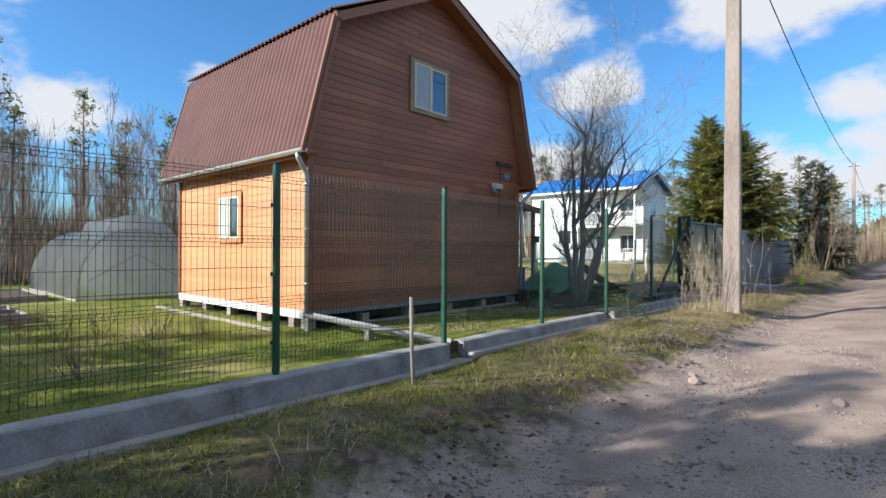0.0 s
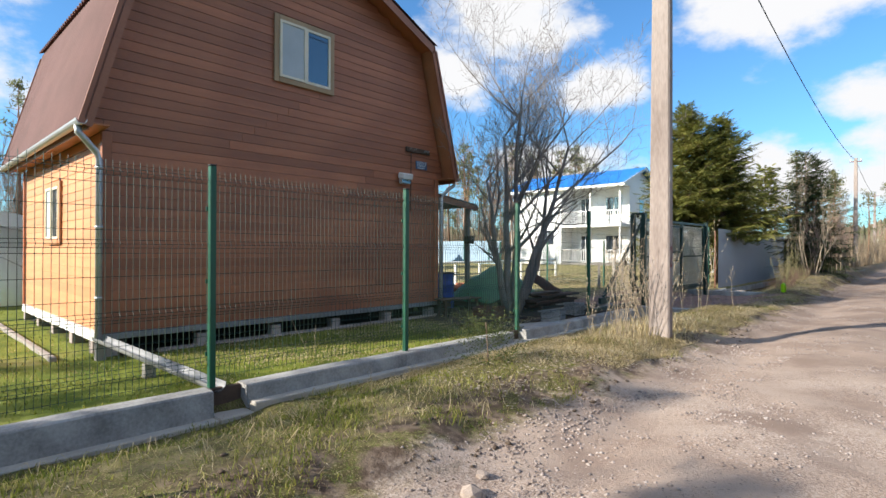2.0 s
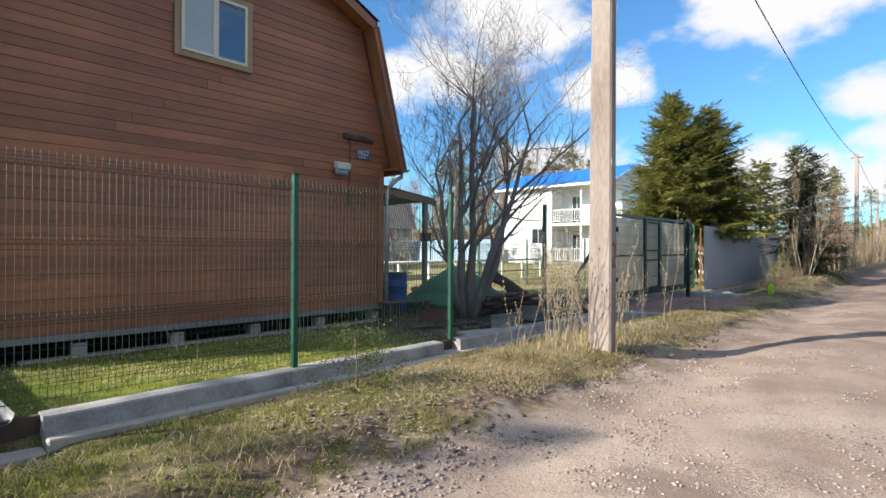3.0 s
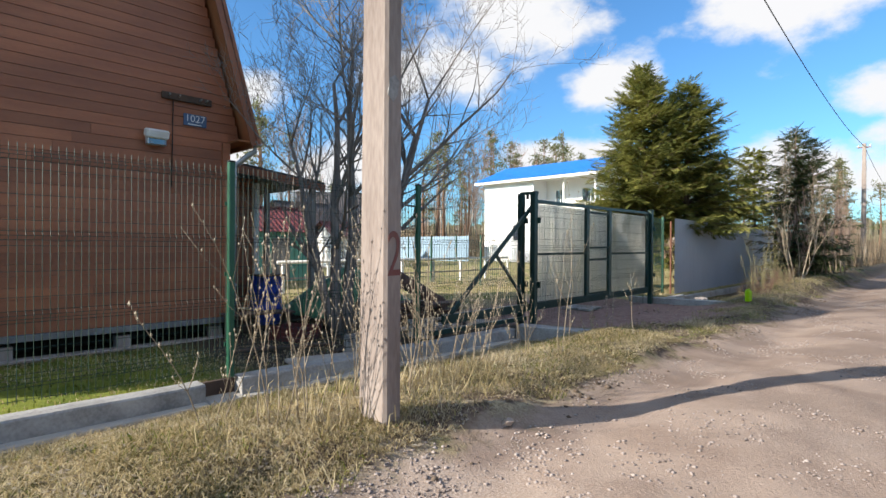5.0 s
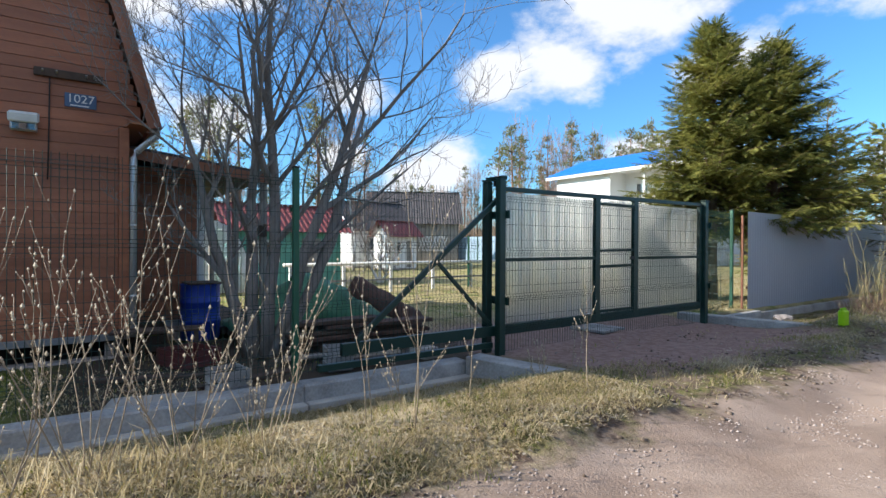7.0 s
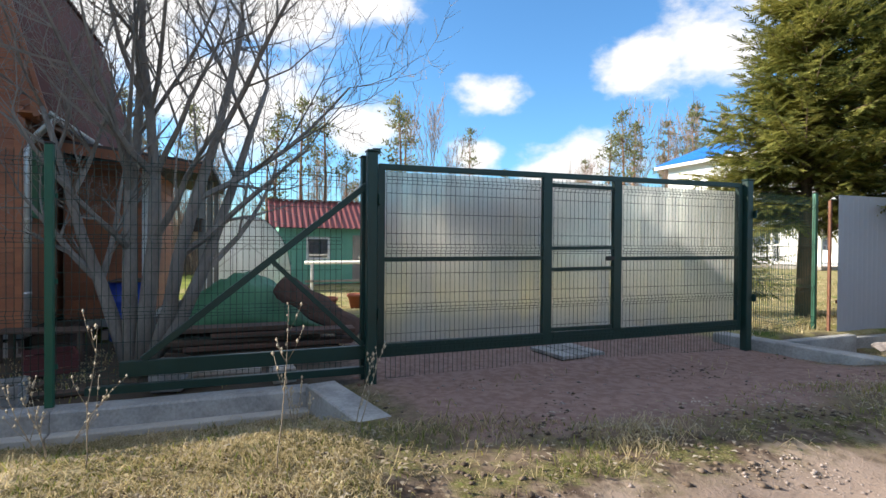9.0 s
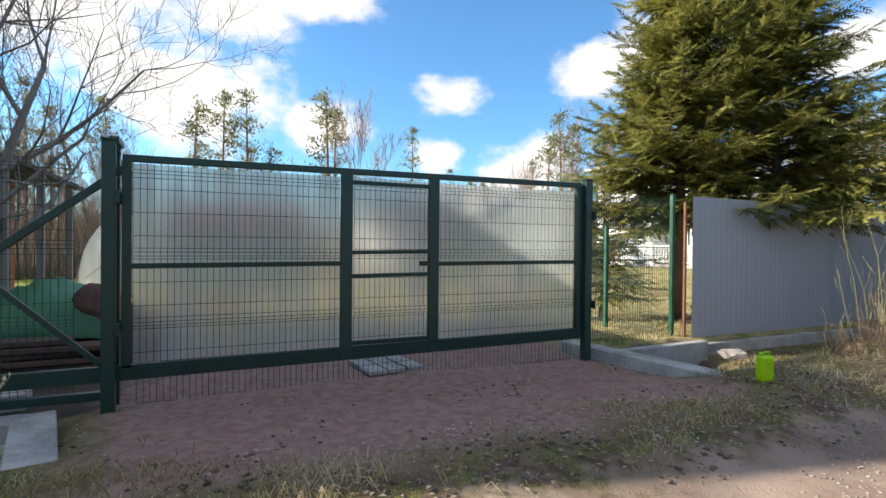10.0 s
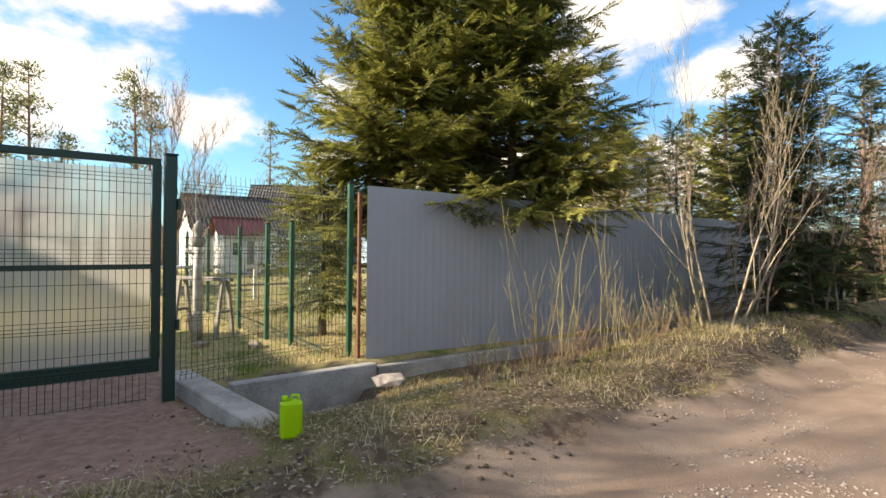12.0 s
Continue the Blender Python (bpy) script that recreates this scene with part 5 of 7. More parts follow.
for x, y, h in ((-6.2, 36.5, 6.0), (-8.5, 39.0, 6.5)):
    place_conifer("spruce_tree", "green spruce standing beyond the sheet fence", (x, y, 0.0), M["needle"], "spruces", seed=int(h * 10), tall=h, reach=2.4, bare=0.08, whorl=0.24, per=(7, 9), dense=0.11, needle=0.17, width=0.04, power=0.65)


# ---- budded saplings and sticks of the verge ----
def sticks(name, label, place, seed, stems, tall, spread, bark, buds=True, group="verge saplings", r=0.0048, twigs=5):
    rng = random.Random(seed)
    wood, bud = ([], []), ([], [])
    for _ in range(stems):
        a = rng.uniform(0, 6.28)
        o = Vector((math.cos(a), math.sin(a), 0)) * rng.uniform(0, 0.10)
        d = Vector((math.cos(a) * spread, math.sin(a) * spread, 1)).normalized()
        h = tall * rng.uniform(0.55, 1.0)
        pts = [o - Vector((0, 0, 0.08))]
        for i in range(6):
            d = (d + Vector((rng.uniform(-0.17, 0.17), rng.uniform(-0.17, 0.17), 0.05))).normalized()
            pts.append(pts[-1] + d * h / 6)
        rad = [r * (1 - 0.75 * i / 6) * (0.7 + 0.3 * h / tall) for i in range(7)]
        tube_data(*wood, pts, rad, 5)
        places = [(pts[6], 0.006)]
        for _ in range(twigs):
            i = rng.randint(2, 5)
            q = pts[i]
            ang = rng.uniform(0, 6.28)
            td = (d + Vector((math.cos(ang), math.sin(ang), 0.4)) * 0.7).normalized()
            tl = h * rng.uniform(0.10, 0.30)
            mid = q + td * tl * 0.5
            end = mid + (td + Vector((0, 0, 0.35))).normalized() * tl * 0.5
            tube_data(*wood, [q, mid, end], [rad[i] * 0.6, rad[i] * 0.45, 0.0016], 4)
            places += [(q + (end - q) * t, 0.0045) for t in (0.6, 1.0)]
        for i in range(3, 6):
            places += [(pts[i] + (pts[i + 1] - pts[i]) * t, 0.0045) for t in (0.1, 0.6)]
        if buds:
            for q, s in places:
                s *= rng.uniform(0.9, 2.0)
                j = Vector((rng.uniform(-1, 1), rng.uniform(-1, 1), 0.5)) * 0.006
                b = len(bud[0])
                bud[0].extend([q + j + Vector(k) * s for k in ((0, 0, 2.2), (1, 0, 0.3), (0, 1, 0.3), (-1, 0, 0.3), (0, -1, 0.3), (0, 0, -1.2))])
                bud[1].extend([(b, b + 1, b + 2), (b, b + 2, b + 3), (b, b + 3, b + 4), (b, b + 4, b + 1), (b + 5, b + 2, b + 1), (b + 5, b + 3, b + 2), (b + 5, b + 4, b + 3), (b + 5, b + 1, b + 4)])
    t = empty(name, place)
    tagged(raw("shoot_clump", *wood, bark, t, "", smooth=True), kind="stuff")
    if buds:
        tagged(raw("bud_cover", *bud, M["bud"], t, "pale swelling buds"), kind="stuff")
    return tagged(t, label, "sapling", group)


for i, (x, y, n, h, s) in enumerate(((-2.95, 9.55, 3, 1.35, 0.28), (-2.70, 9.85, 5, 1.55, 0.25), (-2.72, 10.08, 6, 1.75, 0.2), (-2.95, 10.6, 5, 1.6, 0.3), (-2.72, 10.95, 7, 1.7, 0.34), (-2.95, 11.3, 8, 1.85, 0.34),
                                    (-3.0, 11.75, 9, 1.6, 0.4), (-3.1, 12.25, 7, 1.3, 0.4), (-3.3, 11.0, 6, 1.3, 0.45), (-2.62, 13.05, 2, 2.0, 0.08), (-2.95, 12.9, 2, 1.2, 0.15), (-3.4, 13.5, 4, 0.8, 0.35), (-2.85, 13.75, 1, 1.0, 0.05),
                                    (-2.60, 14.68, 1, 1.05, 0.06), (-3.05, 15.2, 2, 0.75, 0.2), (-3.9, 12.4, 4, 1.0, 0.4), (-3.2, 14.9, 4, 0.5, 0.2))):
    sticks("budded_sapling", "pale budding willow shoots on the verge", (x, y, land(x, y)), 100 + i, n, h, s, M["bark_pale"], twigs=5)
for i, (x, y, n, h, s) in enumerate(((-3.3, 23.95, 7, 1.95, 0.12), (-3.25, 24.45, 7, 1.8, 0.12), (-3.05, 24.85, 6, 1.9, 0.10), (-3.3, 23.1, 6, 0.7, 0.3), (-3.35, 25.6, 8, 1.1, 0.25), (-3.2, 26.2, 7, 1.2, 0.3), (-3.5, 24.8, 9, 0.8, 0.4), (-3.1, 26.9, 5, 1.4, 0.2), (-3.4, 23.5, 6, 0.6, 0.5), (-3.0, 25.4, 9, 0.6, 0.5), (-2.9, 26.4, 9, 0.7, 0.5), (-3.3, 27.6, 9, 0.9, 0.4), (-3.1, 28.4, 9, 0.9, 0.4), (-3.6, 26.6, 8, 1.0, 0.3))):
    sticks("willow_shoots", "upright yellow-green willow shoots before the sheet fence", (x, y, land(x, y)), 200 + i, n, h, s, M["bark_green"], False, "willow shoots", 0.0068, 5)
for i, (x, y, n, h, s) in enumerate(((-3.6, 2.45, 1, 0.55, 0.1), (-3.45, 1.7, 1, 0.5, 0.12), (-4.15, 3.6, 2, 0.45, 0.2), (-3.9, 4.9, 1, 0.5, 0.1), (-3.6, 6.3, 1, 0.4, 0.1), (-6.1, 3.4, 4, 0.7, 0.3), (-7.4, 2.3, 5, 0.8, 0.3), (-6.0, 7.3, 2, 0.9, 0.35), (-6.3, 8.6, 2, 0.95, 0.35), (-7.0, 1.6, 3, 0.7, 0.3), (-5.5, 11.0, 4, 0.6, 0.4), (-3.7, 10.0, 3, 0.5, 0.4))):
    sticks("dry_stalks", "thin dry weed stalks standing in the grass", (x, y, land(x, y)), 300 + i, n, h, s, M["bark_pale"], False, "dry stalks", 0.0045, 3)
rng_ = random.Random(15)
for i in range(20):
    x, y = rng_.uniform(-3.9, -2.95), 22.9 + 0.33 * i
    sticks("bramble", "low tangle of brown leafless brambles before the fence", (x, y, land(x, y)), 400 + i, 16, rng_.uniform(0.45, 0.8), 0.75, M["bramble"], False, "brambles", 0.0042, 6)
for i, (x, y) in enumerate(((-9.6, 2.0), (-9.9, 2.6), (-8.9, 3.1), (-8.0, 3.3), (-7.3, 2.6), (-10.6, 1.7), (-6.6, 1.6))):
    sticks("currant_bush", "dark leafless currant bush on the lawn", (x, y, land(x, y)), 500 + i, 12, 0.75, 0.42, M["bramble"], False, "currant bushes", 0.0055, 7)
place_bare("young_tree", "pale leafless young tree with several stems", (-2.85, 26.9, 0.15), M["bark_pale"], M["bark_pale"], "lane saplings", seed=31, tall=2.5, spread=0.55, r0=0.024, levels=3, twig_r=0.0026, fork=(1, 2), side_twigs=0.9,
           trunks=[(0, 0, -0.05, 0.02, 1.0), (0.1, 0.15, 0.08, 0.18, 0.95), (-0.1, -0.05, -0.12, -0.15, 0.8), (0.05, 0.3, 0.2, 0.35, 0.9)])
for i, (x, y, h) in enumerate(((-3.1, 28.6, 2.6), (-2.7, 30.3, 2.8), (-2.5, 33.0, 3.2), (-2.9, 35.5, 3.4), (-3.2, 39.5, 4.0), (-7.2, 30.2, 3.6), (-8.2, 31.3, 4.0))):
    place_bare("young_tree", "thin leafless young tree beside the lane", (x, y, land(x, y)), M["bark_pale"], M["twig_far"], "lane saplings", seed=40 + i, tall=h * 0.62, spread=0.6, r0=0.02, levels=3, twig_r=0.0035, fork=(1, 2), side_twigs=0.9,
               trunks=[(0, 0, 0.1, 0.05, 1.0), (0.15, 0.1, -0.1, 0.15, 0.9), (-0.15, 0, -0.2, -0.15, 0.85)])


# ---- far woods ----
rng_ = random.Random(77)
pines = []
for i in range(4):
    wood, leaf = pine_mesh(60 + i, 9.5 + i, 0.42 + 0.05 * i, 1.55, 46, 0.5, 13)
    t = empty("pine_tree", (0, 0, 0))
    raw("trunk", *wood, M["bark_pine"], t, "", smooth=True)
    ob = new("crown", tri_mesh("crown", *leaf, M["needle_pine"]))
    ob.parent = t
    pines.append(tagged(t, "tall slim pine of the far woods, reused for unseen shade trees", "tree", "far pines"))
birches = []
for i in range(4):
    limbs, twigs = bare_tree(seed=80 + i, trunks=[(0, 0, 0.02, 0.03, 1.0)], tall=5.4, spread=0.75, r0=0.075, levels=3, twig_r=0.012, fork=(1, 3), straight=1.2)
    t = empty("birch_tree", (0, 0, 0))
    raw("trunk", *limbs[0], M["bark_birch"], t, "", smooth=True)
    tagged(raw("crown", *twigs, M["twig_far"], t), kind="stuff")
    birches.append(tagged(t, "leafless slender birch of the far woods, reused for unseen shade trees", "tree", "far birches"))
used = set()


def far_tree(kind, x, y, scale):
    m = pose(x, y, land(min(max(x, -59), 59), min(y, 79)) - 0.05, 0, 0, rng_.uniform(0, 360))
    if id(kind) in used:
        t = copy_thing(kind, m)
    else:
        used.add(id(kind))
        kind.matrix_basis = m
        t = kind
    t.scale = (scale, scale, scale * rng_.uniform(0.9, 1.15))


# woods along the back of the plots and round the far end of the lane
spots = []
for i in range(70):
    spots.append((rng_.uniform(-62, -40), rng_.uniform(-6, 62)))
for i in range(34):
    spots.append((rng_.uniform(-45, -12), rng_.uniform(50, 72)))
for i in range(22):
    spots.append((rng_.uniform(-36, -25), rng_.uniform(-4, 20)))
for i in range(46):
    spots.append((rng_.uniform(-46, -29), rng_.uniform(-4, 13)))
for i in range(30):
    spots.append((rng_.uniform(-44, -24), rng_.uniform(47, 58)))
for i in range(26):
    spots.append((rng_.uniform(-14, -4), rng_.uniform(44, 90)))
for i in range(22):
    spots.append((rng_.uniform(-9, 9), rng_.uniform(86, 108)))
for x, y in spots:
    kind = rng_.choice(pines) if rng_.random() < 0.30 else rng_.choice(birches)
    far_tree(kind, x, y, rng_.uniform(0.6, 0.95) * (0.75 if y > 44 and x > -15 else 1.0))
for x, y, k, s in ((-28.3, 22.6, 0, 0.93), (-29.6, 18.6, 1, 0.84), (-30.4, 16.2, 0, 0.9), (-31.5, 17.6, 2, 0.78), (-30.2, 23.6, 1, 0.78), (-33.8, 44.0, 2, 1.05), (-35.5, 43.0, 0, 1.1), (-32.4, 41.5, 1, 1.0), (-29.4, 48.5, 2, 1.0), (-31, 47.5, 3, 0.92), (-27, 50.5, 1, 1.1), (-25.6, 51.5, 0, 1.15), (-23, 46, 2, 0.85), (-21, 44, 0, 0.8), (-25.5, 47, 1, 0.9), (-28, 44, 3, 0.8), (-16, 46, 1, 0.75), (-12, 43, 2, 0.7), (-9.5, 41, 3, 0.62), (-6, 45, 0, 0.65), (-4.2, 48, 1, 0.6), (-5.2, 56, 2, 0.7), (-3.4, 64, 0, 0.7), (-2.6, 78, 3, 0.75)):
    far_tree(pines[k], x, y, s)
for x, y, k, s in ((-26.9, 24.3, 0, 1.05), (-27.6, 25.4, 2, 0.95), (-34.5, 45.0, 1, 1.25), (-32.0, 45.5, 3, 1.2), (-30.0, 46.2, 0, 1.25), (-36.0, 46.0, 2, 1.3), (-28.5, 47.5, 1, 1.2), (-19, 45, 1, 0.8), (-22.5, 44.5, 2, 0.8), (-27, 42, 3, 0.85)):
    far_tree(birches[k], x, y, s)
# trees behind the walker, whose shade lies over the road and the near lawn
for x, y, s in ((-3.0, -8.4, 0.6), (-4.7, -7.0, 0.52), (-6.4, -6.5, 0.55), (-9.2, -5.6, 0.55), (-11.4, -6.2, 0.58), (-13.2, -5.5, 0.55), (-6.0, -5.2, 0.5), (-3.5, -3.7, 0.42), (-4.1, -4.6, 0.45)):
    far_tree(pines[int(-x) % 4], x, y, s)
for x, y, s in ((-5.6, -4.0, 0.40), (-7.6, -4.3, 0.5), (-2.9, -4.9, 0.42), (-9.9, -4.0, 0.5), (-1.3, -5.6, 0.42), (-12.0, -4.2, 0.5)):
    far_tree(pines[int(-x) % 4], x, y, s)
# unseen trees added across the road to cut sky light on the shaded sides
for i in range(44):
    far_tree((pines + birches)[i % 8], rng_.uniform(6.5, 15), -12 + 1.35 * i, rng_.uniform(0.6, 0.95))
# two birches more behind the walker, shading the near ground
for x, y, s in ((-7.8, -6.6, 0.75), (-2.0, -7.4, 0.7)):
    far_tree(birches[int(-x) % 4], x, y, s)


# unseen spruces added behind the walker to thicken the shade on lawn and road
shade = place_conifer("spruce_tree", "dark young spruce added unseen behind the walker for denser shade", (-6.6, -5.0, -0.2), M["needle_dark"], "spruce row", seed=21, tall=4.1, reach=1.35, bare=0.06, whorl=0.22, per=(7, 9), dense=0.11, needle=0.2, width=0.05)
for x, y, s in ((-8.2, -5.3, 1.02), (-9.9, -4.9, 0.95), (-11.6, -5.2, 1.05), (-13.4, -5.0, 0.95), (-15.2, -5.4, 1.0), (-17.2, -5.2, 1.0), (-8.7, -4.9, 1.5), (-4.8, -5.0, 1.25), (-3.0, -5.3, 1.3), (-1.2, -5.0, 1.2), (0.6, -5.4, 1.25)):
    t = copy_thing(shade, pose(x, y, -0.2, 0, 0, 70 * x))
    t.scale = (s if s < 1.4 else 0.8, s if s < 1.4 else 0.8, s)


# undergrowth that closes the foot of the woods
def thicket(seed, n, spots_fn, name, label, lo, hi):
    rng = np.random.RandomState(seed)
    x, y = spots_fn(rng, n)
    h = rng.uniform(lo, hi, n)
    z = height(np.clip(x, -59, 59), np.clip(y, -59, 79))
    v, f = [], []
    a = rng.uniform(0, 6.28, n)
    b = rng.uniform(-0.22, 0.22, (n, 2))
    w = rng.uniform(0.008, 0.03, n)
    p = np.stack([x, y, z], -1)
    sd = np.stack([np.cos(a), np.sin(a), np.zeros(n)], -1) * w[:, None]
    sd2 = np.stack([-np.sin(a), np.cos(a), np.zeros(n)], -1) * w[:, None]
    top = p + np.stack([b[:, 0] * h, b[:, 1] * h, h], -1)
    v = np.stack([p + sd, p - sd * 0.5 + sd2, p - sd * 0.5 - sd2, top], 1).reshape(-1, 3)
    k = np.arange(n)[:, None] * 4
    f = np.concatenate([k + np.array([[0, 1, 3]]), k + np.array([[1, 2, 3]]), k + np.array([[2, 0, 3]])], 0)
    ob = new(name, tri_mesh(name, v, f, M["scrub"]))
    return tagged(ob, label, "undergrowth", kind="stuff")


thicket(91, 26000, lambda r, n: (r.uniform(-62, -37, n), r.uniform(-14, 62, n)), "undergrowth", "brown leafless scrub at the foot of the woods", 0.6, 4.2)
thicket(92, 12000, lambda r, n: (r.uniform(-46, -8, n), r.uniform(48, 70, n)), "undergrowth", "brown leafless scrub at the foot of the woods", 0.6, 4.0)
# this scrub is out of view, added to hold back sky light
thicket(96, 14000, lambda r, n: (r.uniform(4.6, 13, n), r.uniform(-14, 46, n)), "undergrowth", "unseen brown scrub added across the road to block sky light", 0.6, 3.6)
thicket(93, 9000, lambda r, n: (r.uniform(-13, -2.6, n), r.uniform(42, 110, n)), "undergrowth", "brown leafless scrub beside the lane", 0.5, 3.2)
thicket(95, 9000, lambda r, n: (r.uniform(-46, -29, n), r.uniform(-5, 13, n)), "undergrowth", "brown leafless scrub among the far trees", 1.0, 5.0)
thicket(94, 7000, lambda r, n: (r.uniform(-34, -25, n), r.uniform(-8, 16, n)), "undergrowth", "brown leafless scrub behind the greenhouse", 0.4, 2.6)


# ---- utility poles and cables ----
def utility_pole(place, tall, label, lean=0.0):
    p = empty("utility_pole", place)
    bm = bmesh.new()
    rings = []
    for z, a, b in ((-0.3, 0.143, 0.076), (tall * 0.5, 0.124, 0.069), (tall, 0.10, 0.06)):
        c = 0.02
        rings.append([bm.verts.new((x + lean * z, y, z)) for x, y in ((-a, -b + c), (-a + c, -b), (a - c, -b), (a, -b + c), (a, b - c), (a - c, b), (-a + c, b), (-a, b - c))])
    for r0, r1 in zip(rings, rings[1:]):
        for i in range(8):
            j = (i + 1) % 8
            bm.faces.new((r0[i], r0[j], r1[j], r1[i]))
    bm.faces.new(rings[-1])
    part("shaft", bm, M["pole"], p)
    beamed("cross_arm", (-0.35, 0, tall - 0.25), (0.35, 0, tall - 0.25), 0.06, 0.06, M["rust_brown"], p)
    for x in (-0.3, 0.3):
        tubed("insulator", [(x, 0, tall - 0.22), (x, 0, tall - 0.16), (x, 0, tall - 0.08)], [0.03, 0.045, 0.025], M["white_paint"], p)
    return tagged(p, label, "utility pole", "utility poles")


near_pole = utility_pole((-2.40, 10.445, 0.05), 8.0, "weathered square concrete utility pole on the verge", 0.002)
# the stencilled numeral on the pole's road face
txt = bpy.data.curves.new("numeral", "FONT")
txt.body, txt.size, txt.extrude, txt.align_x, txt.align_y = "2", 0.42, 0.001, "CENTER", "CENTER"
txt.materials.append(M["red_paint"])
ob = new("numeral", txt)
ob.parent = near_pole
ob.matrix_basis = Matrix.Translation((0.1418, 0, 1.12)) @ Euler((radians(91.0), 0, radians(90))).to_matrix().to_4x4() @ Matrix.Diagonal((0.6, 1, 1, 1))
ob["label"] = "red painted numeral"
v = [(0.1235, -0.085, 2.16), (0.1225, -0.02, 2.12), (0.1225, 0.03, 2.17), (0.122, 0.05, 2.26), (0.121, 0.0, 2.30), (0.121, -0.06, 2.27)]
raw("paint_patch", [(x + o, y * 0.72, z) for o in (0.011, 0.017) for x, y, z in v], [tuple(range(6)), tuple(range(11, 5, -1))] + [(i, (i + 1) % 6, 6 + (i + 1) % 6, 6 + i) for i in range(6)], M["concrete"], near_pole, "pale smear of whitewash")
utility_pole((-3.32, 50.9, 0.1), 7.95, "weathered square concrete utility pole on the verge")
utility_pole((-3.9, 82.0, 0.1), 8.0, "weathered square concrete utility pole on the verge")


def cable(a, b, sag, r, name, label):
    a, b = Vector(a), Vector(b)
    pts = [a.lerp(b, i / 24) - Vector((0, 0, sag * 4 * (i / 24) * (1 - i / 24))) for i in range(25)]
    c = tubed(name, pts, r, M["black"], None, label, 5)
    return tagged(c, category="cable", group="overhead cables")


cable((-2.55, 10.45, 7.75), (-3.3, 50.9, 7.85), 0.75, 0.014, "overhead_cable", "black overhead cable between utility poles")
cable((-3.3, 50.9, 7.85), (-3.9, 82.0, 7.9), 0.35, 0.014, "overhead_cable", "black overhead cable between utility poles")
cable((-2.25, 10.45, 7.75), (-0.9, -28.0, 7.8), 0.35, 0.014, "overhead_cable", "black overhead cable between utility poles")

# ---- fittings on the brown house ----
lamp = empty("flood_light", (HX1 + 0.0, 10.77, 2.77))
boxed("housing", (0.03, 0.13, -0.13, 0.13, -0.10, 0.02), M["gutter"], lamp, "", 0.012)
boxed("hood", (0.0, 0.17, -0.15, 0.15, 0.025, 0.15), M["white_paint"], lamp, "white hood", 0.02, m=Matrix.Rotation(radians(14), 4, "Y"))
boxed("lens", (0.131, 0.136, -0.11, 0.11, -0.085, 0.005), M["glass_mirror"], lamp)
boxed("bracket", (-0.006, 0.028, -0.03, 0.03, -0.05, 0.05), M["black"], lamp)
tagged(lamp, "small white flood light fixed to the timber wall", "wall lamp")
rail = empty("wooden_bracket", (HX1 + 0.0, 11.22, 3.44))
boxed("board", (-0.006, 0.035, -0.36, 0.36, -0.05, 0.055), M["wood_dark"], rail, "", 0.008)
for y in (-0.27, -0.13, 0.18, 0.27):
    tubed("peg", [(0.035, y, 0.0), (0.10, y, 0.015)], 0.014, M["wood_grey"], rail, "", 6)
tagged(rail, "dark wooden board with pegs on the gable", "bracket")
plate = empty("number_plate", (HX1 + 0.0, 11.34, 3.14))
boxed("plate", (-0.004, 0.008, -0.17, 0.17, -0.09, 0.09), M["plate_blue"], plate, "", 0.004)
txt = bpy.data.curves.new("digits", "FONT")
txt.body, txt.size, txt.extrude, txt.align_x, txt.align_y = "1027", 0.15, 0.001, "CENTER", "CENTER"
txt.materials.append(M["white_paint"])
ob = new("digits", txt)
ob.parent, ob.matrix_basis = plate, Matrix.Translation((0.010, 0, 0.018)) @ Euler((radians(90), 0, radians(90))).to_matrix().to_4x4()
boxed("bar", (0.008, 0.010, -0.11, 0.09, -0.072, -0.058), M["white_paint"], plate, "line of small unreadable print")
tagged(plate, "faded blue house number plate with white digits", "sign")
tubed_wire = tubed("wall_cable", [(HX1 + 0.012, 11.02, 3.38), (HX1 + 0.012, 11.01, 2.6), (HX1 + 0.012, 11.0, 2.1)], 0.008, M["black"], None, "thin dark cable down the gable wall", 5)
tagged(tubed_wire, category="cable")
# half-pipe that leads the roof water to the kerb
v, f = [], []
a_, b_ = Vector((-7.86, 5.18, 0.02)), Vector((-4.78, 5.42, -0.11))
sd = Vector((0.08, -1, 0)).normalized()
for p in (a_, b_):
    for r in (0.085, 0.078):
        for k in range(9):
            t = math.pi + math.pi * k / 8
            v.append(p + sd * (r * math.cos(t)) + Vector((0, 0, 1)) * (0.07 + r * math.sin(t)))
for k in range(8):
    f += [(k, k + 1, 18 + k + 1, 18 + k), (9 + k + 1, 9 + k, 27 + k, 27 + k + 1)]
f += [(0, 18, 27, 9), (8, 17, 35, 26)]
drain = raw("drain_channel", v, f, M["flashing"], None, "dull galvanised half-pipe draining from downpipe to kerb")
tagged(drain, category="gutter")
for t in (0.02, 0.5):
    q = a_.lerp(b_, t)
    st = boxed("drain_support", (q.x - 0.05, q.x + 0.05, q.y - 0.06, q.y + 0.06, -0.3, q.z - 0.016), M["wood_grey"], None, "grey wooden block under the drain channel", 0.005)
    tagged(st, category="block", group="drain blocks")

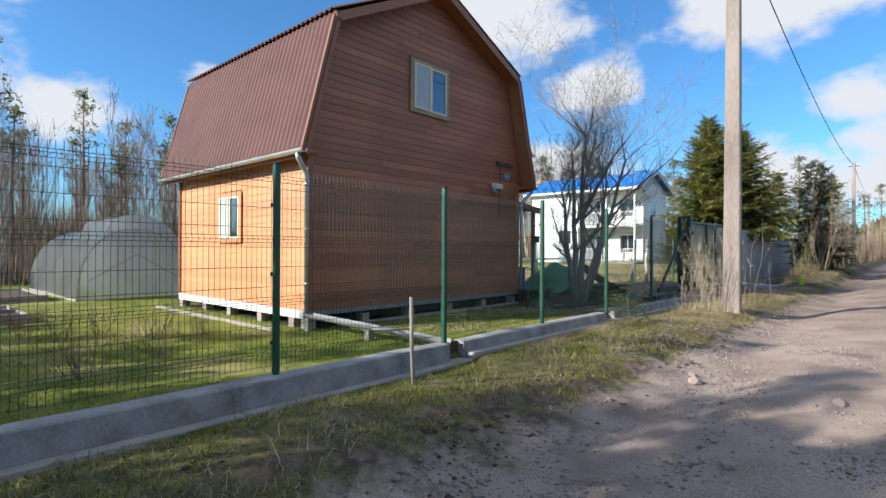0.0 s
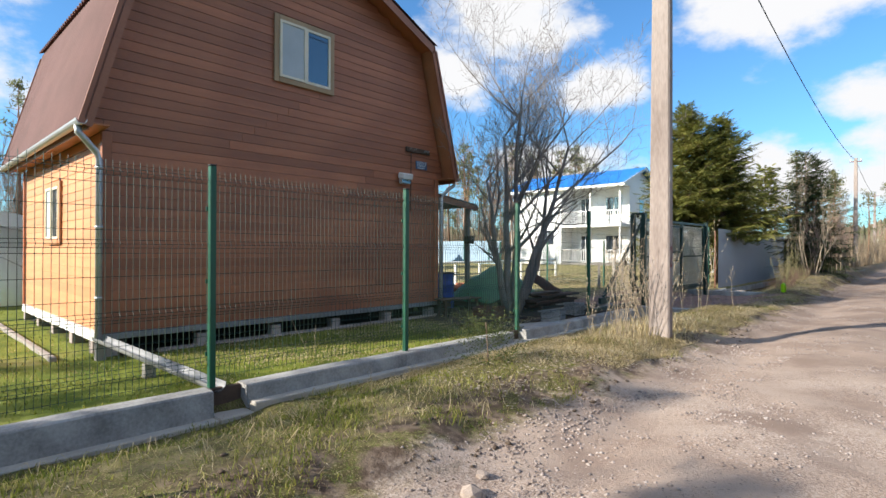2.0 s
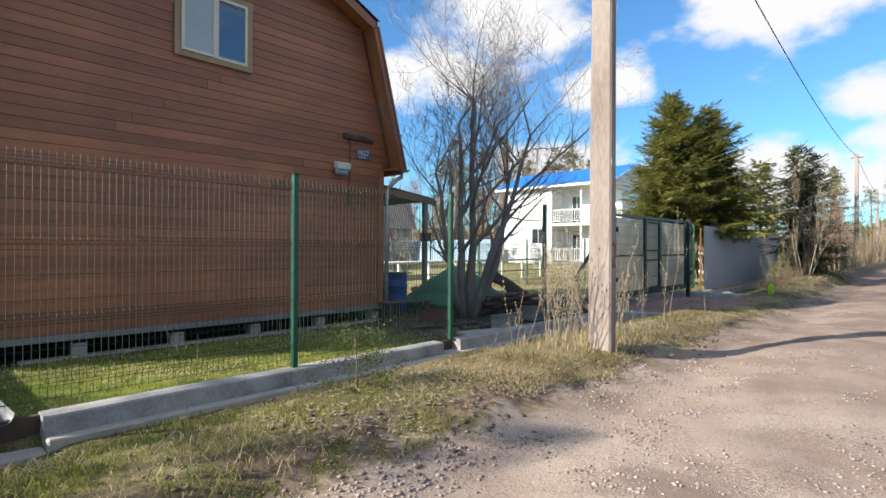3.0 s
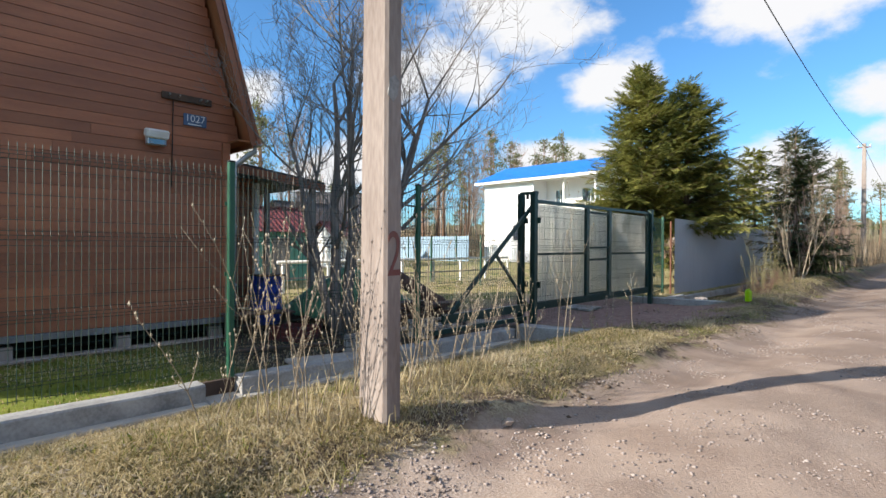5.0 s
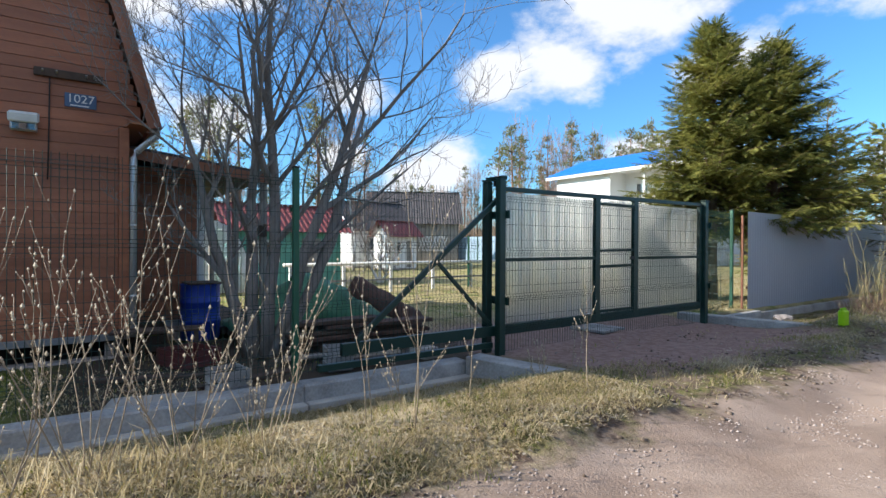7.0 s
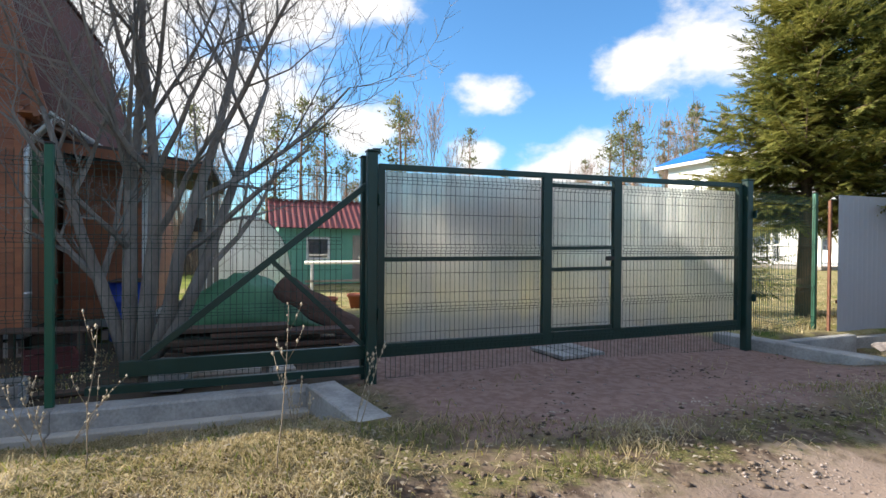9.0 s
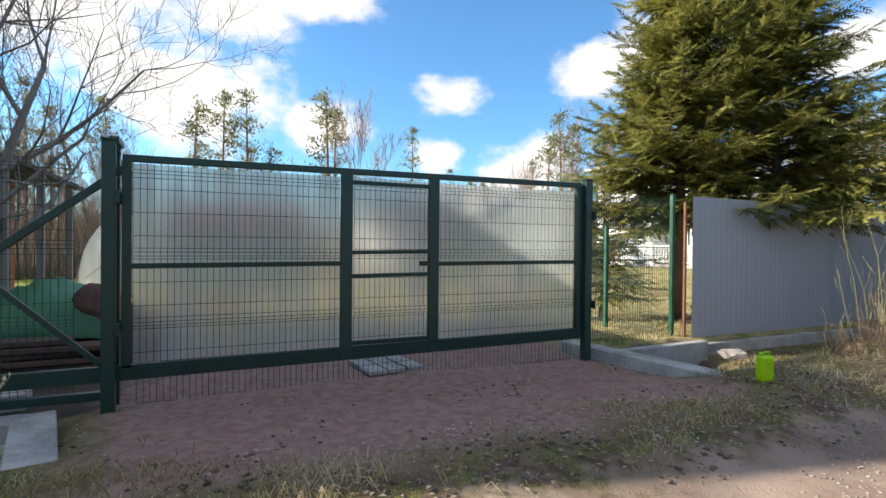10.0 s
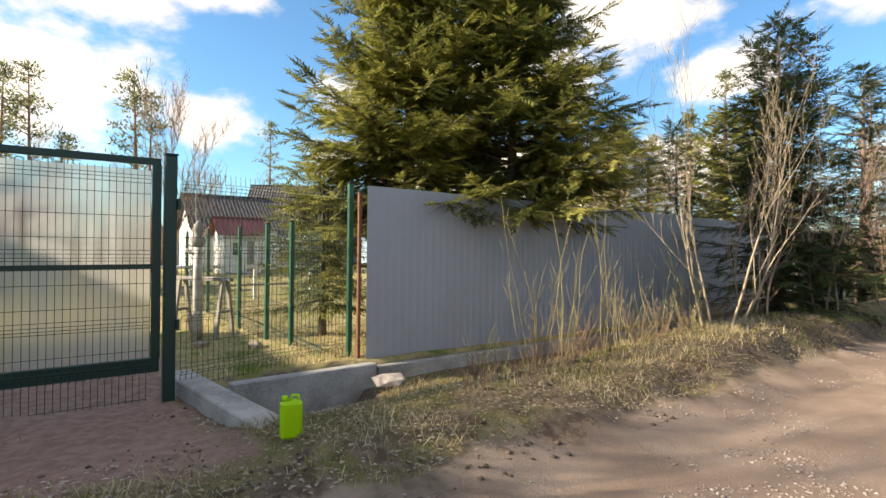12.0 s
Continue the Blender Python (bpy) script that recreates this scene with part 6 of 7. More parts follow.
# ---- annexe of the cottage ----
annexe = empty("annexe")
boxed("wall_core", (-12.6, -9.35, 11.90, 13.02, 0.05, 2.45), M["trim_brown"], annexe)
z = 0.06
while z < 2.4:
    planks([(11.93, 13.04)], z, Matrix.Translation((-9.35, 0, 0)), "g", annexe)
    planks([(-12.6, -9.37)], z, Matrix.Translation((0, 13.02, 0)) @ Matrix.Rotation(math.pi / 2, 4, "Z") @ Matrix.Scale(-1, 4, (0, 1, 0)), "g", annexe)
    z += PLANK
boxed("base_beam", (-12.6, -9.32, 11.92, 13.06, -0.08, 0.045), M["gutter"], annexe)
boxed("corner_board", (-9.41, -9.315, 12.97, 13.075, 0.05, 2.45), M["white_paint"], annexe)
rf = bmesh.new()
beam(rf, (-11.0, 11.75, 2.72), (-11.0, 14.05, 2.46), 4.9, 0.07)
part("roof", rf, M["dark_roof"], annexe, "dark felted lean-to roof")
beamed("eave_board", (-8.53, 11.9, 2.62), (-8.53, 14.05, 2.38), 0.03, 0.14, M["trim_brown"], annexe)
for x in (-8.75, -10.6, -12.8):
    boxed("porch_post", (x - 0.05, x + 0.05, 13.85, 13.95, -0.25, 2.42), M["wood_grey"], annexe)
boxed("porch_floor", (-12.8, -8.7, 13.08, 13.95, -0.15, -0.03), M["wood_dark"], annexe)
for x in (-9.0, -10.5, -12.0):
    boxed("footing_pier", (x - 0.1, x + 0.1, 12.5, 12.7, -0.45, -0.08), M["concrete_old"], annexe)
shutter = empty("shutter", (-8.55, 11.86, 1.58))
boxed("leaf", (0.0, 0.5, 0.0, 0.035, 0.0, 0.94), M["green_shutter"], shutter, "", 0.005)
for z in (0.12, 0.76):
    boxed("ledge", (0.03, 0.47, 0.036, 0.055, z, z + 0.09), M["green_shutter"], shutter, "", 0.004)
tagged(shutter, "dark green painted plank shutter on the cottage wall", "shutter")
tagged(annexe, "red-brown timber annexe with a dark lean-to roof", "annexe")
stool = empty("wall_bird_box", (-8.76, 13.80, 1.52))
boxed("box", (0.056, 0.24, -0.1, 0.1, -0.08, 0.1), M["wood_dark"], stool, "", 0.006)
boxed("roof", (0.04, 0.27, -0.12, 0.12, 0.102, 0.12), M["wood_dark"], stool)
tagged(stool, "small dark wooden box fixed to the porch post", "bird box")


# ---- yard clutter behind the fence ----
def barrel(place, r, h, material, label):
    b = empty("barrel", place)
    prof = [(0.0, 0.0), (0.93, 0.0), (1.0, 0.04), (1.0, 0.30), (1.04, 0.32), (1.04, 0.36), (1.0, 0.38), (1.0, 0.64), (1.04, 0.66), (1.04, 0.70), (1.0, 0.72), (1.0, 0.95), (1.03, 0.97), (1.03, 1.0), (0.95, 1.0), (0.93, 0.97), (0.0, 0.97)]
    v, f = [], []
    for q, z in prof:
        for k in range(20):
            a = 2 * math.pi * k / 20
            v.append((q * r * math.cos(a), q * r * math.sin(a), z * h))
    for i in range(len(prof) - 1):
        for k in range(20):
            a, c = i * 20 + k, i * 20 + (k + 1) % 20
            f.append((a, c, c + 20, a + 20))
    raw("body", v, f, material, b, "", smooth=True)
    return tagged(b, label, "barrel")


barrel((-8.75, 12.92, -0.2), 0.29, 0.88, M["barrel_blue"], "blue plastic barrel by the annexe wall")
boxed("barrel_board", (-9.05, -8.43, 12.69, 13.19, 0.682, 0.705), M["wood_dark"], None, "dark board lying on the blue barrel", 0.005)
tagged(scene.objects["barrel_board"], category="board")

pile = empty("covered_pile")
v, f = [], []
rng_ = random.Random(9)
N1, N2 = 26, 20
for i in range(N1):
    for j in range(N2):
        y, x = 13.25 + 2.35 * i / (N1 - 1), -9.2 + 1.75 * j / (N2 - 1)
        u, w = (y - 14.55) / 1.3, (x + 8.3) / 0.95
        h = 0.80 * max(0.0, 1 - abs(u) ** 1.5) * max(0.0, 1 - abs(w) ** 2.2)
        v.append((x, y, -0.02 + h + (0.035 * math.sin(9 * x + 4 * y) + 0.02 * math.sin(23 * y - 11 * x)) * (0.3 + h) + rng_.uniform(-0.012, 0.012)))
for i in range(N1 - 1):
    for j in range(N2 - 1):
        a = i * N2 + j
        f.append((a, a + N2, a + N2 + 1, a + 1))
ob = raw("tarpaulin", v, f, M["tarp"], pile, "sagging green tarpaulin", smooth=True)
solid = ob.modifiers.new("thickness", "SOLIDIFY")
solid.thickness = 0.012
for i in range(7):
    y = 13.3 + i * 0.33
    boxed("board", (-8.95 + 0.04 * (i % 3), -7.45 + 0.05 * (i % 2), y, y + 0.26, -0.16, -0.04 + 0.03 * (i % 2)), M["wood_dark"], pile, "", 0.01)
tagged(pile, "heap of boards under a green tarpaulin behind the gate", "pile")

# bark-covered half log leaning on the heap
log = empty("half_log", (-7.12, 16.05, -0.02))
v, f = [], []
rng_ = random.Random(4)
d_ = Vector((-0.50, -1.05, 0.70))
across = d_.cross(Vector((0.75, -0.2, 0.65))).normalized()
out_ = across.cross(d_).normalized()
if out_.x < 0:
    out_ = -out_
for i in range(13):
    p = d_ * (i / 12)
    w = 0.20 + 0.02 * math.sin(i * 1.3) - (0.05 if i in (0, 12) else 0.0)
    for k in range(9):
        a = math.pi * k / 8
        q = rng_.uniform(0.93, 1.07)
        v.append(p + across * (w * math.cos(a) * q) + out_ * (0.10 * math.sin(a) * q))
for i in range(12):
    for k in range(8):
        a = i * 9 + k
        f.append((a, a + 1, a + 10, a + 9))
    f.append((i * 9 + 8, i * 9, i * 9 + 9, i * 9 + 17))
f += [tuple(range(8, -1, -1)), tuple(12 * 9 + k for k in range(9))]
raw("bark", v, f, M["bark_slab"], log, "", smooth=False)
tagged(log, "brown bark-covered half log leaning on the tarpaulin heap", "log")

# low stack of dark boards in front of the heap
stack = empty("board_stack", (-6.75, 14.75, 0.0))
for i, (y0, y1, z, o) in enumerate(((-1.1, 0.95, -0.10, 0.0), (-0.9, 1.1, -0.03, 0.05), (-1.15, 0.7, 0.04, -0.03), (-0.6, 1.15, 0.11, 0.03), (-1.0, 0.3, 0.18, -0.02))):
    boxed("board", (-0.16 + o, 0.16 + o, y0, y1, z, z + 0.055), M["bark_slab"] if i % 2 else M["wood_dark"], stack, "", 0.006, m=Matrix.Rotation(radians((i % 3 - 1) * 2.5), 4, "Z"))
boxed("bearer", (-0.2, 0.2, -0.7, -0.6, -0.25, -0.101), M["wood_dark"], stack)
boxed("bearer", (-0.2, 0.2, 0.6, 0.7, -0.25, -0.101), M["wood_dark"], stack)
tagged(stack, "low stack of dark rough boards before the heap", "board stack")
bench = empty("garden_bench", (-7.6, 12.2, -0.22), 80)
for y in (-0.13, 0.0, 0.13):
    boxed("seat_slat", (-0.55, 0.55, y - 0.055, y + 0.055, 0.36, 0.39), M["wood_dark"], bench, "", 0.004)
for x in (-0.45, 0.45):
    for y in (-0.13, 0.13):
        boxed("leg", (x - 0.03, x + 0.03, y - 0.03, y + 0.03, -0.02, 0.359), M["wood_dark"], bench)
tagged(bench, "low dark wooden garden bench by the cottage", "bench")
for x, y, l, w, rz, label in ((-5.35, 11.95, 0.9, 0.35, 75, "pale weathered board lying on the ground"), (-5.28, 14.9, 0.35, 0.22, 5, "pale concrete block under the gate beam"), (-5.6, 14.25, 0.9, 0.16, 86, "pale concrete block beside the gate track")):
    b = empty("concrete_block" if "block" in label else "loose_board", (x, y, land(x, y)), rz)
    boxed("body", (-l / 2, l / 2, -w / 2, w / 2, -0.02, 0.13 if "block" in label else 0.05), M["footing"], b, "", 0.012)
    tagged(b, label, "block" if "block" in label else "board")


def crate(place, w, d, h, material, label, rz=0.0, name="crate"):
    c = empty(name, place, rz)
    t = 0.015
    for k in range(3):
        z = h * (0.06 + 0.32 * k)
        for dims in ((-w / 2, w / 2, -d / 2, -d / 2 + t, z, z + h * 0.26), (-w / 2, w / 2, d / 2 - t, d / 2, z, z + h * 0.26), (-w / 2, -w / 2 + t, -d / 2 + t, d / 2 - t, z, z + h * 0.26), (w / 2 - t, w / 2, -d / 2 + t, d / 2 - t, z, z + h * 0.26)):
            boxed("slat", dims, material, c)
    boxed("bottom", (-w / 2 + t, w / 2 - t, -d / 2 + t, d / 2 - t, 0.0, h * 0.06), material, c)
    for x in (-w / 2 + t, w / 2 - 2 * t - 0.004):
        for y in (-d / 2 + t, d / 2 - 2 * t - 0.004):
            boxed("corner_post", (x + 0.001, x + 0.019, y + 0.001, y + 0.019, h * 0.06, h), material, c)
    return tagged(c, label, "crate", "yard crates")


crate((-5.32, 12.55, -0.21), 0.4, 0.32, 0.26, M["concrete"], "pale grey slatted plastic crate on the ground", 8)
crate((-5.55, 13.85, -0.18), 0.34, 0.30, 0.28, M["concrete"], "pale grey slatted crate by the gate tail", -12)
crate((-8.3, 13.5 - 1.35, -0.2), 0.7, 0.42, 0.35, M["wood_dark"], "dark wooden crate beside the cottage", 0)
crate((-6.9, 12.45, -0.21), 0.6, 0.5, 0.22, M["maroon"], "dull red slatted crate on the ground", 20)
for i, (x, y, l, a) in enumerate(((-6.3, 12.0, 1.4, 70), (-6.1, 14.2, 1.6, 85), (-5.75, 12.9, 1.2, 100), (-6.6, 14.9, 1.5, 60), (-5.45, 14.6, 1.1, 88))):
    b = empty("old_plank", (x, y, land(x, y) + 0.03), a)
    boxed("plank", (-l / 2, l / 2, -0.07, 0.07, -0.02, 0.02), M["wood_grey"] if i % 2 else M["wood_dark"], b, "", 0.004)
    tagged(b, "weathered loose plank lying in the yard", "plank", "loose planks")
for x, y in ((-11.2, 16.2), (-11.5, 16.9), (-10.7, 15.6)):
    p = empty("flower_pot", (x, y, land(x, y)))
    v, f = [], []
    prof = [(0.0, 0.0), (0.14, 0.0), (0.20, 0.26), (0.225, 0.26), (0.225, 0.32), (0.19, 0.32), (0.18, 0.27), (0.0, 0.27)]
    for r, z in prof:
        for k in range(14):
            a = 2 * math.pi * k / 14
            v.append((r * math.cos(a), r * math.sin(a), z))
    for i in range(len(prof) - 1):
        for k in range(14):
            a, c = i * 14 + k, i * 14 + (k + 1) % 14
            f.append((a, c, c + 14, a + 14))
    raw("pot", v, f, M["terracotta"], p, "", smooth=True)
    tagged(p, "terracotta flower pot standing on the lawn", "flower pot", "flower pots")
# white rail along the back of the yard
wr = empty("white_rail", (-14.0, 0, 0))
for y in np.arange(16.2, 27.5, 1.6):
    boxed("post", (-0.04, 0.04, y - 0.04, y + 0.04, -0.25, 0.70), M["white_paint"], wr)
tubed("rail", [(0, 16.0, 0.745), (0, 27.4, 0.785)], 0.052, M["white_paint"], wr)
beamed("rail", (0.055, 16.0, 0.25), (0.055, 27.4, 0.28), 0.02, 0.06, M["wood_grey"], wr)
tagged(wr, "low white painted rail on posts across the garden", "rail")
place_bare("fruit_tree", "small leafless fruit tree with a whitewashed trunk", (-17.3, 20.8, -0.1), M["white_paint"], M["bark_rowan"], seed=51, tall=1.3, spread=0.9, r0=0.07, levels=3, twig_r=0.006, fork=(1, 3),
           trunks=[(0, 0, 0.05, 0.0, 1.0), (0.05, 0.02, 0.4, 0.3, 0.9), (-0.05, 0, -0.4, -0.35, 0.9)])

# white slab on the apron under the gate
slab = empty("paving_slab", (-5.22, 18.28, -0.09), 6)
for i in range(3):
    for j in range(2):
        boxed("tile", (-0.32 + 0.33 * j, -0.32 + 0.33 * j + 0.30, -0.33 + 0.225 * i, -0.33 + 0.225 * i + 0.195, 0.035, 0.075), M["concrete"], slab, "", 0.004)
boxed("tray", (-0.33, 0.335, -0.34, 0.335, -0.03, 0.034), M["wood_dark"], slab)
tagged(slab, "pale slab of six tiles lying under the gate", "paving slab")
mat_ = boxed("red_board", (-5.45, -4.98, 16.35, 17.1, -0.13, -0.085), M["maroon"], None, "dull red board lying under the gate", 0.004)
tagged(mat_, category="board")

# lime canister on the verge
can = empty("canister", (-2.76, 21.16, land(-2.76, 21.16) - 0.01), 75)
boxed("body", (-0.07, 0.07, -0.05, 0.05, 0.0, 0.25), M["lime"], can, "", 0.02)
tubed("neck", [(-0.042, 0, 0.245), (-0.042, 0, 0.28)], 0.02, M["lime"], can)
tubed("handle", [(0.05, 0, 0.24), (0.045, 0, 0.278), (0.005, 0, 0.28), (-0.005, 0, 0.245)], 0.010, M["lime"], can)
boxed("seam", (-0.072, 0.072, -0.004, 0.004, 0.03, 0.23), M["lime"], can)
tagged(can, "bright lime plastic canister standing on the verge", "canister")
rub = new("broken_concrete", stone_mesh(7))
rub.matrix_basis = pose(-4.25, 22.78, -0.08, 10, 0, 30) @ Matrix.Diagonal((0.26, 0.17, 0.12, 1))
rub.data.materials.clear()
rub.data.materials.append(M["concrete_old"])
tagged(rub, "broken pale lump of concrete below the sheet fence", "rubble")
# stake with a stub rail
stake = empty("wooden_stake", (-3.0, 2.95, 0.0))
tubed("pole", [(0.03, 0.02, -0.15), (0.01, 0.0, 0.4), (0.0, 0.0, 0.82)], [0.019, 0.017, 0.015], M["wood_grey"], stake, "", 8)
tubed("stub", [(0.0, 0.0, 0.56), (-0.17, -0.26, 0.57)], 0.008, M["wood_grey"], stake, "", 6)
tagged(stake, "weathered grey wooden stake standing in the verge", "stake")


# ---- greenhouses ----
def greenhouse(place, rz, width, length, tall, label, raised=True):
    """Arched tunnel along +x from its front at x=0; polycarbonate skin, end walls, hoops, and a lifted roof segment."""
    g = empty("greenhouse", place, rz)
    n = 14

    def arch(scale=1.0, lift=0.0):
        return [(scale * width / 2 * math.cos(math.pi * k / n), scale * tall * math.sin(math.pi * k / n) ** 0.8 + lift) for k in range(n + 1)]
    v, f = [], []
    for x in (0.0, length):
        for o in (1.0, 0.992):
            v += [(x, y, z) for y, z in arch(o)]
    m = n + 1
    for k in range(n):
        f += [(k, k + 1, 2 * m + k + 1, 2 * m + k), (m + k + 1, m + k, 3 * m + k, 3 * m + k + 1)]
    raw("skin", v, f, M["poly_white"], g, "", smooth=True)
    for x, nm in ((0.004, "front_wall"), (length - 0.012, "back_wall")):
        bm = bmesh.new()
        r0 = [bm.verts.new((x, y, z)) for y, z in arch(0.985)]
        r1 = [bm.verts.new((x + 0.008, y, z)) for y, z in arch(0.985)]
        bm.faces.new(r0)
        bm.faces.new(r1[::-1])
        part(nm, bm, M["poly_white"], g)
    for i in range(int(length / 1.0) + 1):
        x = min(length - 0.02, 0.02 + i * 1.0)
        tubed("hoop", [(x, y * 0.98, z * 0.98) for y, z in arch()], 0.020, M["gutter"], g, "", 5)
    for y in (-width * 0.17, width * 0.17):
        boxed("door_post", (-0.016, 0.0, y - 0.02, y + 0.02, 0, tall * 0.9), M["gutter"], g)
    beamed("brace", (-0.012, -width * 0.42, 0.5), (-0.012, 0.0, tall * 0.62), 0.02, 0.03, M["gutter"], g)
    beamed("brace", (-0.012, width * 0.42, 0.5), (-0.012, 0.0, tall * 0.62), 0.02, 0.03, M["gutter"], g)
    if raised:
        bm = bmesh.new()
        a = arch(0.99)
        pts = [(a[k][0], a[k][1] + (0.40 if k > 5 else 0.40 * (k - 4))) for k in range(4, n - 1)]
        lows = [(p[0], a[k][1] - 0.02) for p, k in zip(pts, range(4, n - 1))]
        rings = [[bm.verts.new((x, y, z)) for y, z in pts] for x in (0.02, length * 0.42)]
        base = [[bm.verts.new((x, y, z)) for y, z in lows] for x in (0.02, length * 0.42)]
        for i in range(len(pts) - 1):
            bm.faces.new((rings[0][i], rings[0][i + 1], rings[1][i + 1], rings[1][i]))
            bm.faces.new((base[0][i], base[0][i + 1], rings[0][i + 1], rings[0][i]))
            bm.faces.new((base[1][i + 1], base[1][i], rings[1][i], rings[1][i + 1]))
        bm.faces.new((base[0][-1], base[1][-1], rings[1][-1], rings[0][-1]))
        lift = part("raised_segment", bm, M["poly_white"], g, "lifted roof segment")
        lift.modifiers.new("thickness", "SOLIDIFY").thickness = 0.006
    boxed("sill", (0.0, length, -width / 2 - 0.03, -width / 2 + 0.03, -0.12, 0.03), M["wood_grey"], g)
    boxed("sill", (0.0, length, width / 2 - 0.03, width / 2 + 0.03, -0.12, 0.03), M["wood_grey"], g)
    return tagged(g, label, "greenhouse", "greenhouses")


greenhouse((-16.6, 5.25, -0.2), 180, 2.9, 6.0, 2.0, "arched polycarbonate greenhouse with a lifted roof segment")
greenhouse((-16.8, 14.6, -0.2), 180, 2.6, 4.0, 2.3, "hazy white arched polycarbonate greenhouse behind the yard", False)
for x0, x1, y0, y1 in ((-20.5, -17.2, 1.6, 3.3), (-14.6, -12.4, 0.6, 2.1)):
    bed = empty("garden_bed", (0, 0, -0.22))
    boxed("soil", (x0 + 0.06, x1 - 0.06, y0 + 0.06, y1 - 0.06, -0.1, 0.13), M["soil"], bed, "", 0.02)
    for dims in ((x0, x1, y0, y0 + 0.05), (x0, x1, y1 - 0.05, y1), (x0, x0 + 0.05, y0 + 0.051, y1 - 0.051), (x1 - 0.05, x1, y0 + 0.051, y1 - 0.051)):
        boxed("edging", (*dims, -0.1, 0.17), M["wood_grey"], bed)
    tagged(bed, "dark dug garden bed edged with pale boards", "garden bed", "garden beds")


# ---- the white house with the blue roof ----
wh = empty("white_house", (-24.0, 38.0, 0.25))
W, D, H = 8.8, 6.6, 5.75


def lap_wall(name, x0, x1, y0, y1, z0, z1, parent, material):
    return boxed(name, (x0, x1, y0, y1, z0, z1), material, parent)


lap_wall("wall", 0, 4.25, 0, D, 0, H, wh, M["white_siding"])
lap_wall("wall", 4.25, W, 1.6, D, 0, H, wh, M["white_siding"])
z = 0.1
while z < H - 0.1:
    boxed("siding_lap", (-0.002, 4.25, -0.018, -0.001, z, z + 0.20), M["white_siding"], wh)
    boxed("siding_lap", (W + 0.001, W + 0.016, 1.6, D, z, z + 0.20), M["white_siding"], wh)
    z += 0.22
boxed("balcony_floor", (4.26, W + 0.1, -0.05, 1.58, 2.75, 2.95), M["white_paint"], wh)
boxed("porch_floor", (4.26, W + 0.1, -0.05, 1.58, 0.0, 0.15), M["wood_grey"], wh)
for x in (6.55, W - 0.02):
    boxed("column", (x - 0.06, x + 0.06, 0.0, 0.12, 0.15, H), M["white_paint"], wh)
for z0 in (0.15, 2.95):
    rl = boxed("railing", (4.26, W, 0.02, 0.07, z0 + 0.92, z0 + 0.98), M["white_paint"], wh, "white balcony railing")
    boxed("rail", (4.26, W, 0.025, 0.065, z0 + 0.12, z0 + 0.16), M["white_paint"], rl)
    x = 4.36
    while x < W:
        boxed("baluster", (x - 0.02, x + 0.02, 0.03, 0.06, z0 + 0.16, z0 + 0.92), M["white_paint"], rl)
        x += 0.17
for x0, x1, z0, z1 in ((5.0, 5.8, 2.95, 5.0), (5.0, 5.8, 0.15, 2.2), (7.0, 8.3, 0.8, 2.2), (7.0, 8.3, 3.6, 5.0)):
    w_ = boxed("window", (x0, x1, 1.565, 1.598, z0, z1), M["white_paint"], wh)
    for a, b in ((x0 + 0.06, (x0 + x1) / 2 - 0.03), ((x0 + x1) / 2 + 0.03, x1 - 0.06)):
        boxed("pane", (a, b, 1.555, 1.5645, z0 + 0.07, z1 - 0.07), M["glass_mirror"], w_)
w_ = boxed("window", (2.55, 3.65, -0.03, -0.0185, 1.45, 2.6), M["white_paint"], wh)
for a, b in ((2.6, 3.08), (3.12, 3.6)):
    boxed("pane", (a, b, -0.038, -0.0305, 1.5, 2.55), M["glass_mirror"], w_)
w_ = boxed("window", (W + 0.0165, W + 0.03, 3.2, 4.2, 3.6, 4.9), M["white_paint"], wh)
boxed("pane", (W + 0.0305, W + 0.038, 3.28, 4.12, 3.68, 4.82), M["glass_mirror"], w_)
for x in (-0.02, W - 0.03):
    bm = bmesh.new()
    tri_ = [(x, 0.0, H), (x, D, H), (x, D / 2, H + 1.28)]
    a = [bm.verts.new(p) for p in tri_]
    b = [bm.verts.new((p[0] + 0.05, p[1], p[2])) for p in tri_]
    bm.faces.new(a[::-1])
    bm.faces.new(b)
    for i in range(3):
        bm.faces.new((a[i], a[(i + 1) % 3], b[(i + 1) % 3], b[i]))
    part("gable", bm, M["white_siding"], wh)
for s, ya in ((0, -0.55), (1, D + 0.55)):
    roof_slope("roof_sheet", ya, H - 0.05, D / 2, H + 1.42, -0.55, W + 0.55, wh, M["blue_roof"], 0.3, 0.02)
    boxed("fascia", (-0.55, W + 0.55, *sorted((ya, ya + (0.04 if s == 0 else -0.04))), H - 0.24, H - 0.07), M["white_paint"], wh)
for x in (-0.54, W + 0.5):
    for ya in (-0.55, D + 0.55):
        beamed("barge_board", (x, ya, H - 0.13), (x, D / 2, H + 1.32), 0.04, 0.18, M["white_paint"], wh)
boxed("soffit", (-0.5, W + 0.5, -0.5, 0.0, H - 0.12, H - 0.09), M["white_paint"], wh)
boxed("balcony_ceiling", (4.26, W + 0.05, 0.0, 1.6, H - 0.09, H - 0.02), M["white_paint"], wh)
boxed("plinth", (0.02, W - 0.02, 0.02, D - 0.02, -0.6, 0.0), M["concrete"], wh)
tagged(wh, "two-storey white house with balconies and bright blue roof", "house")


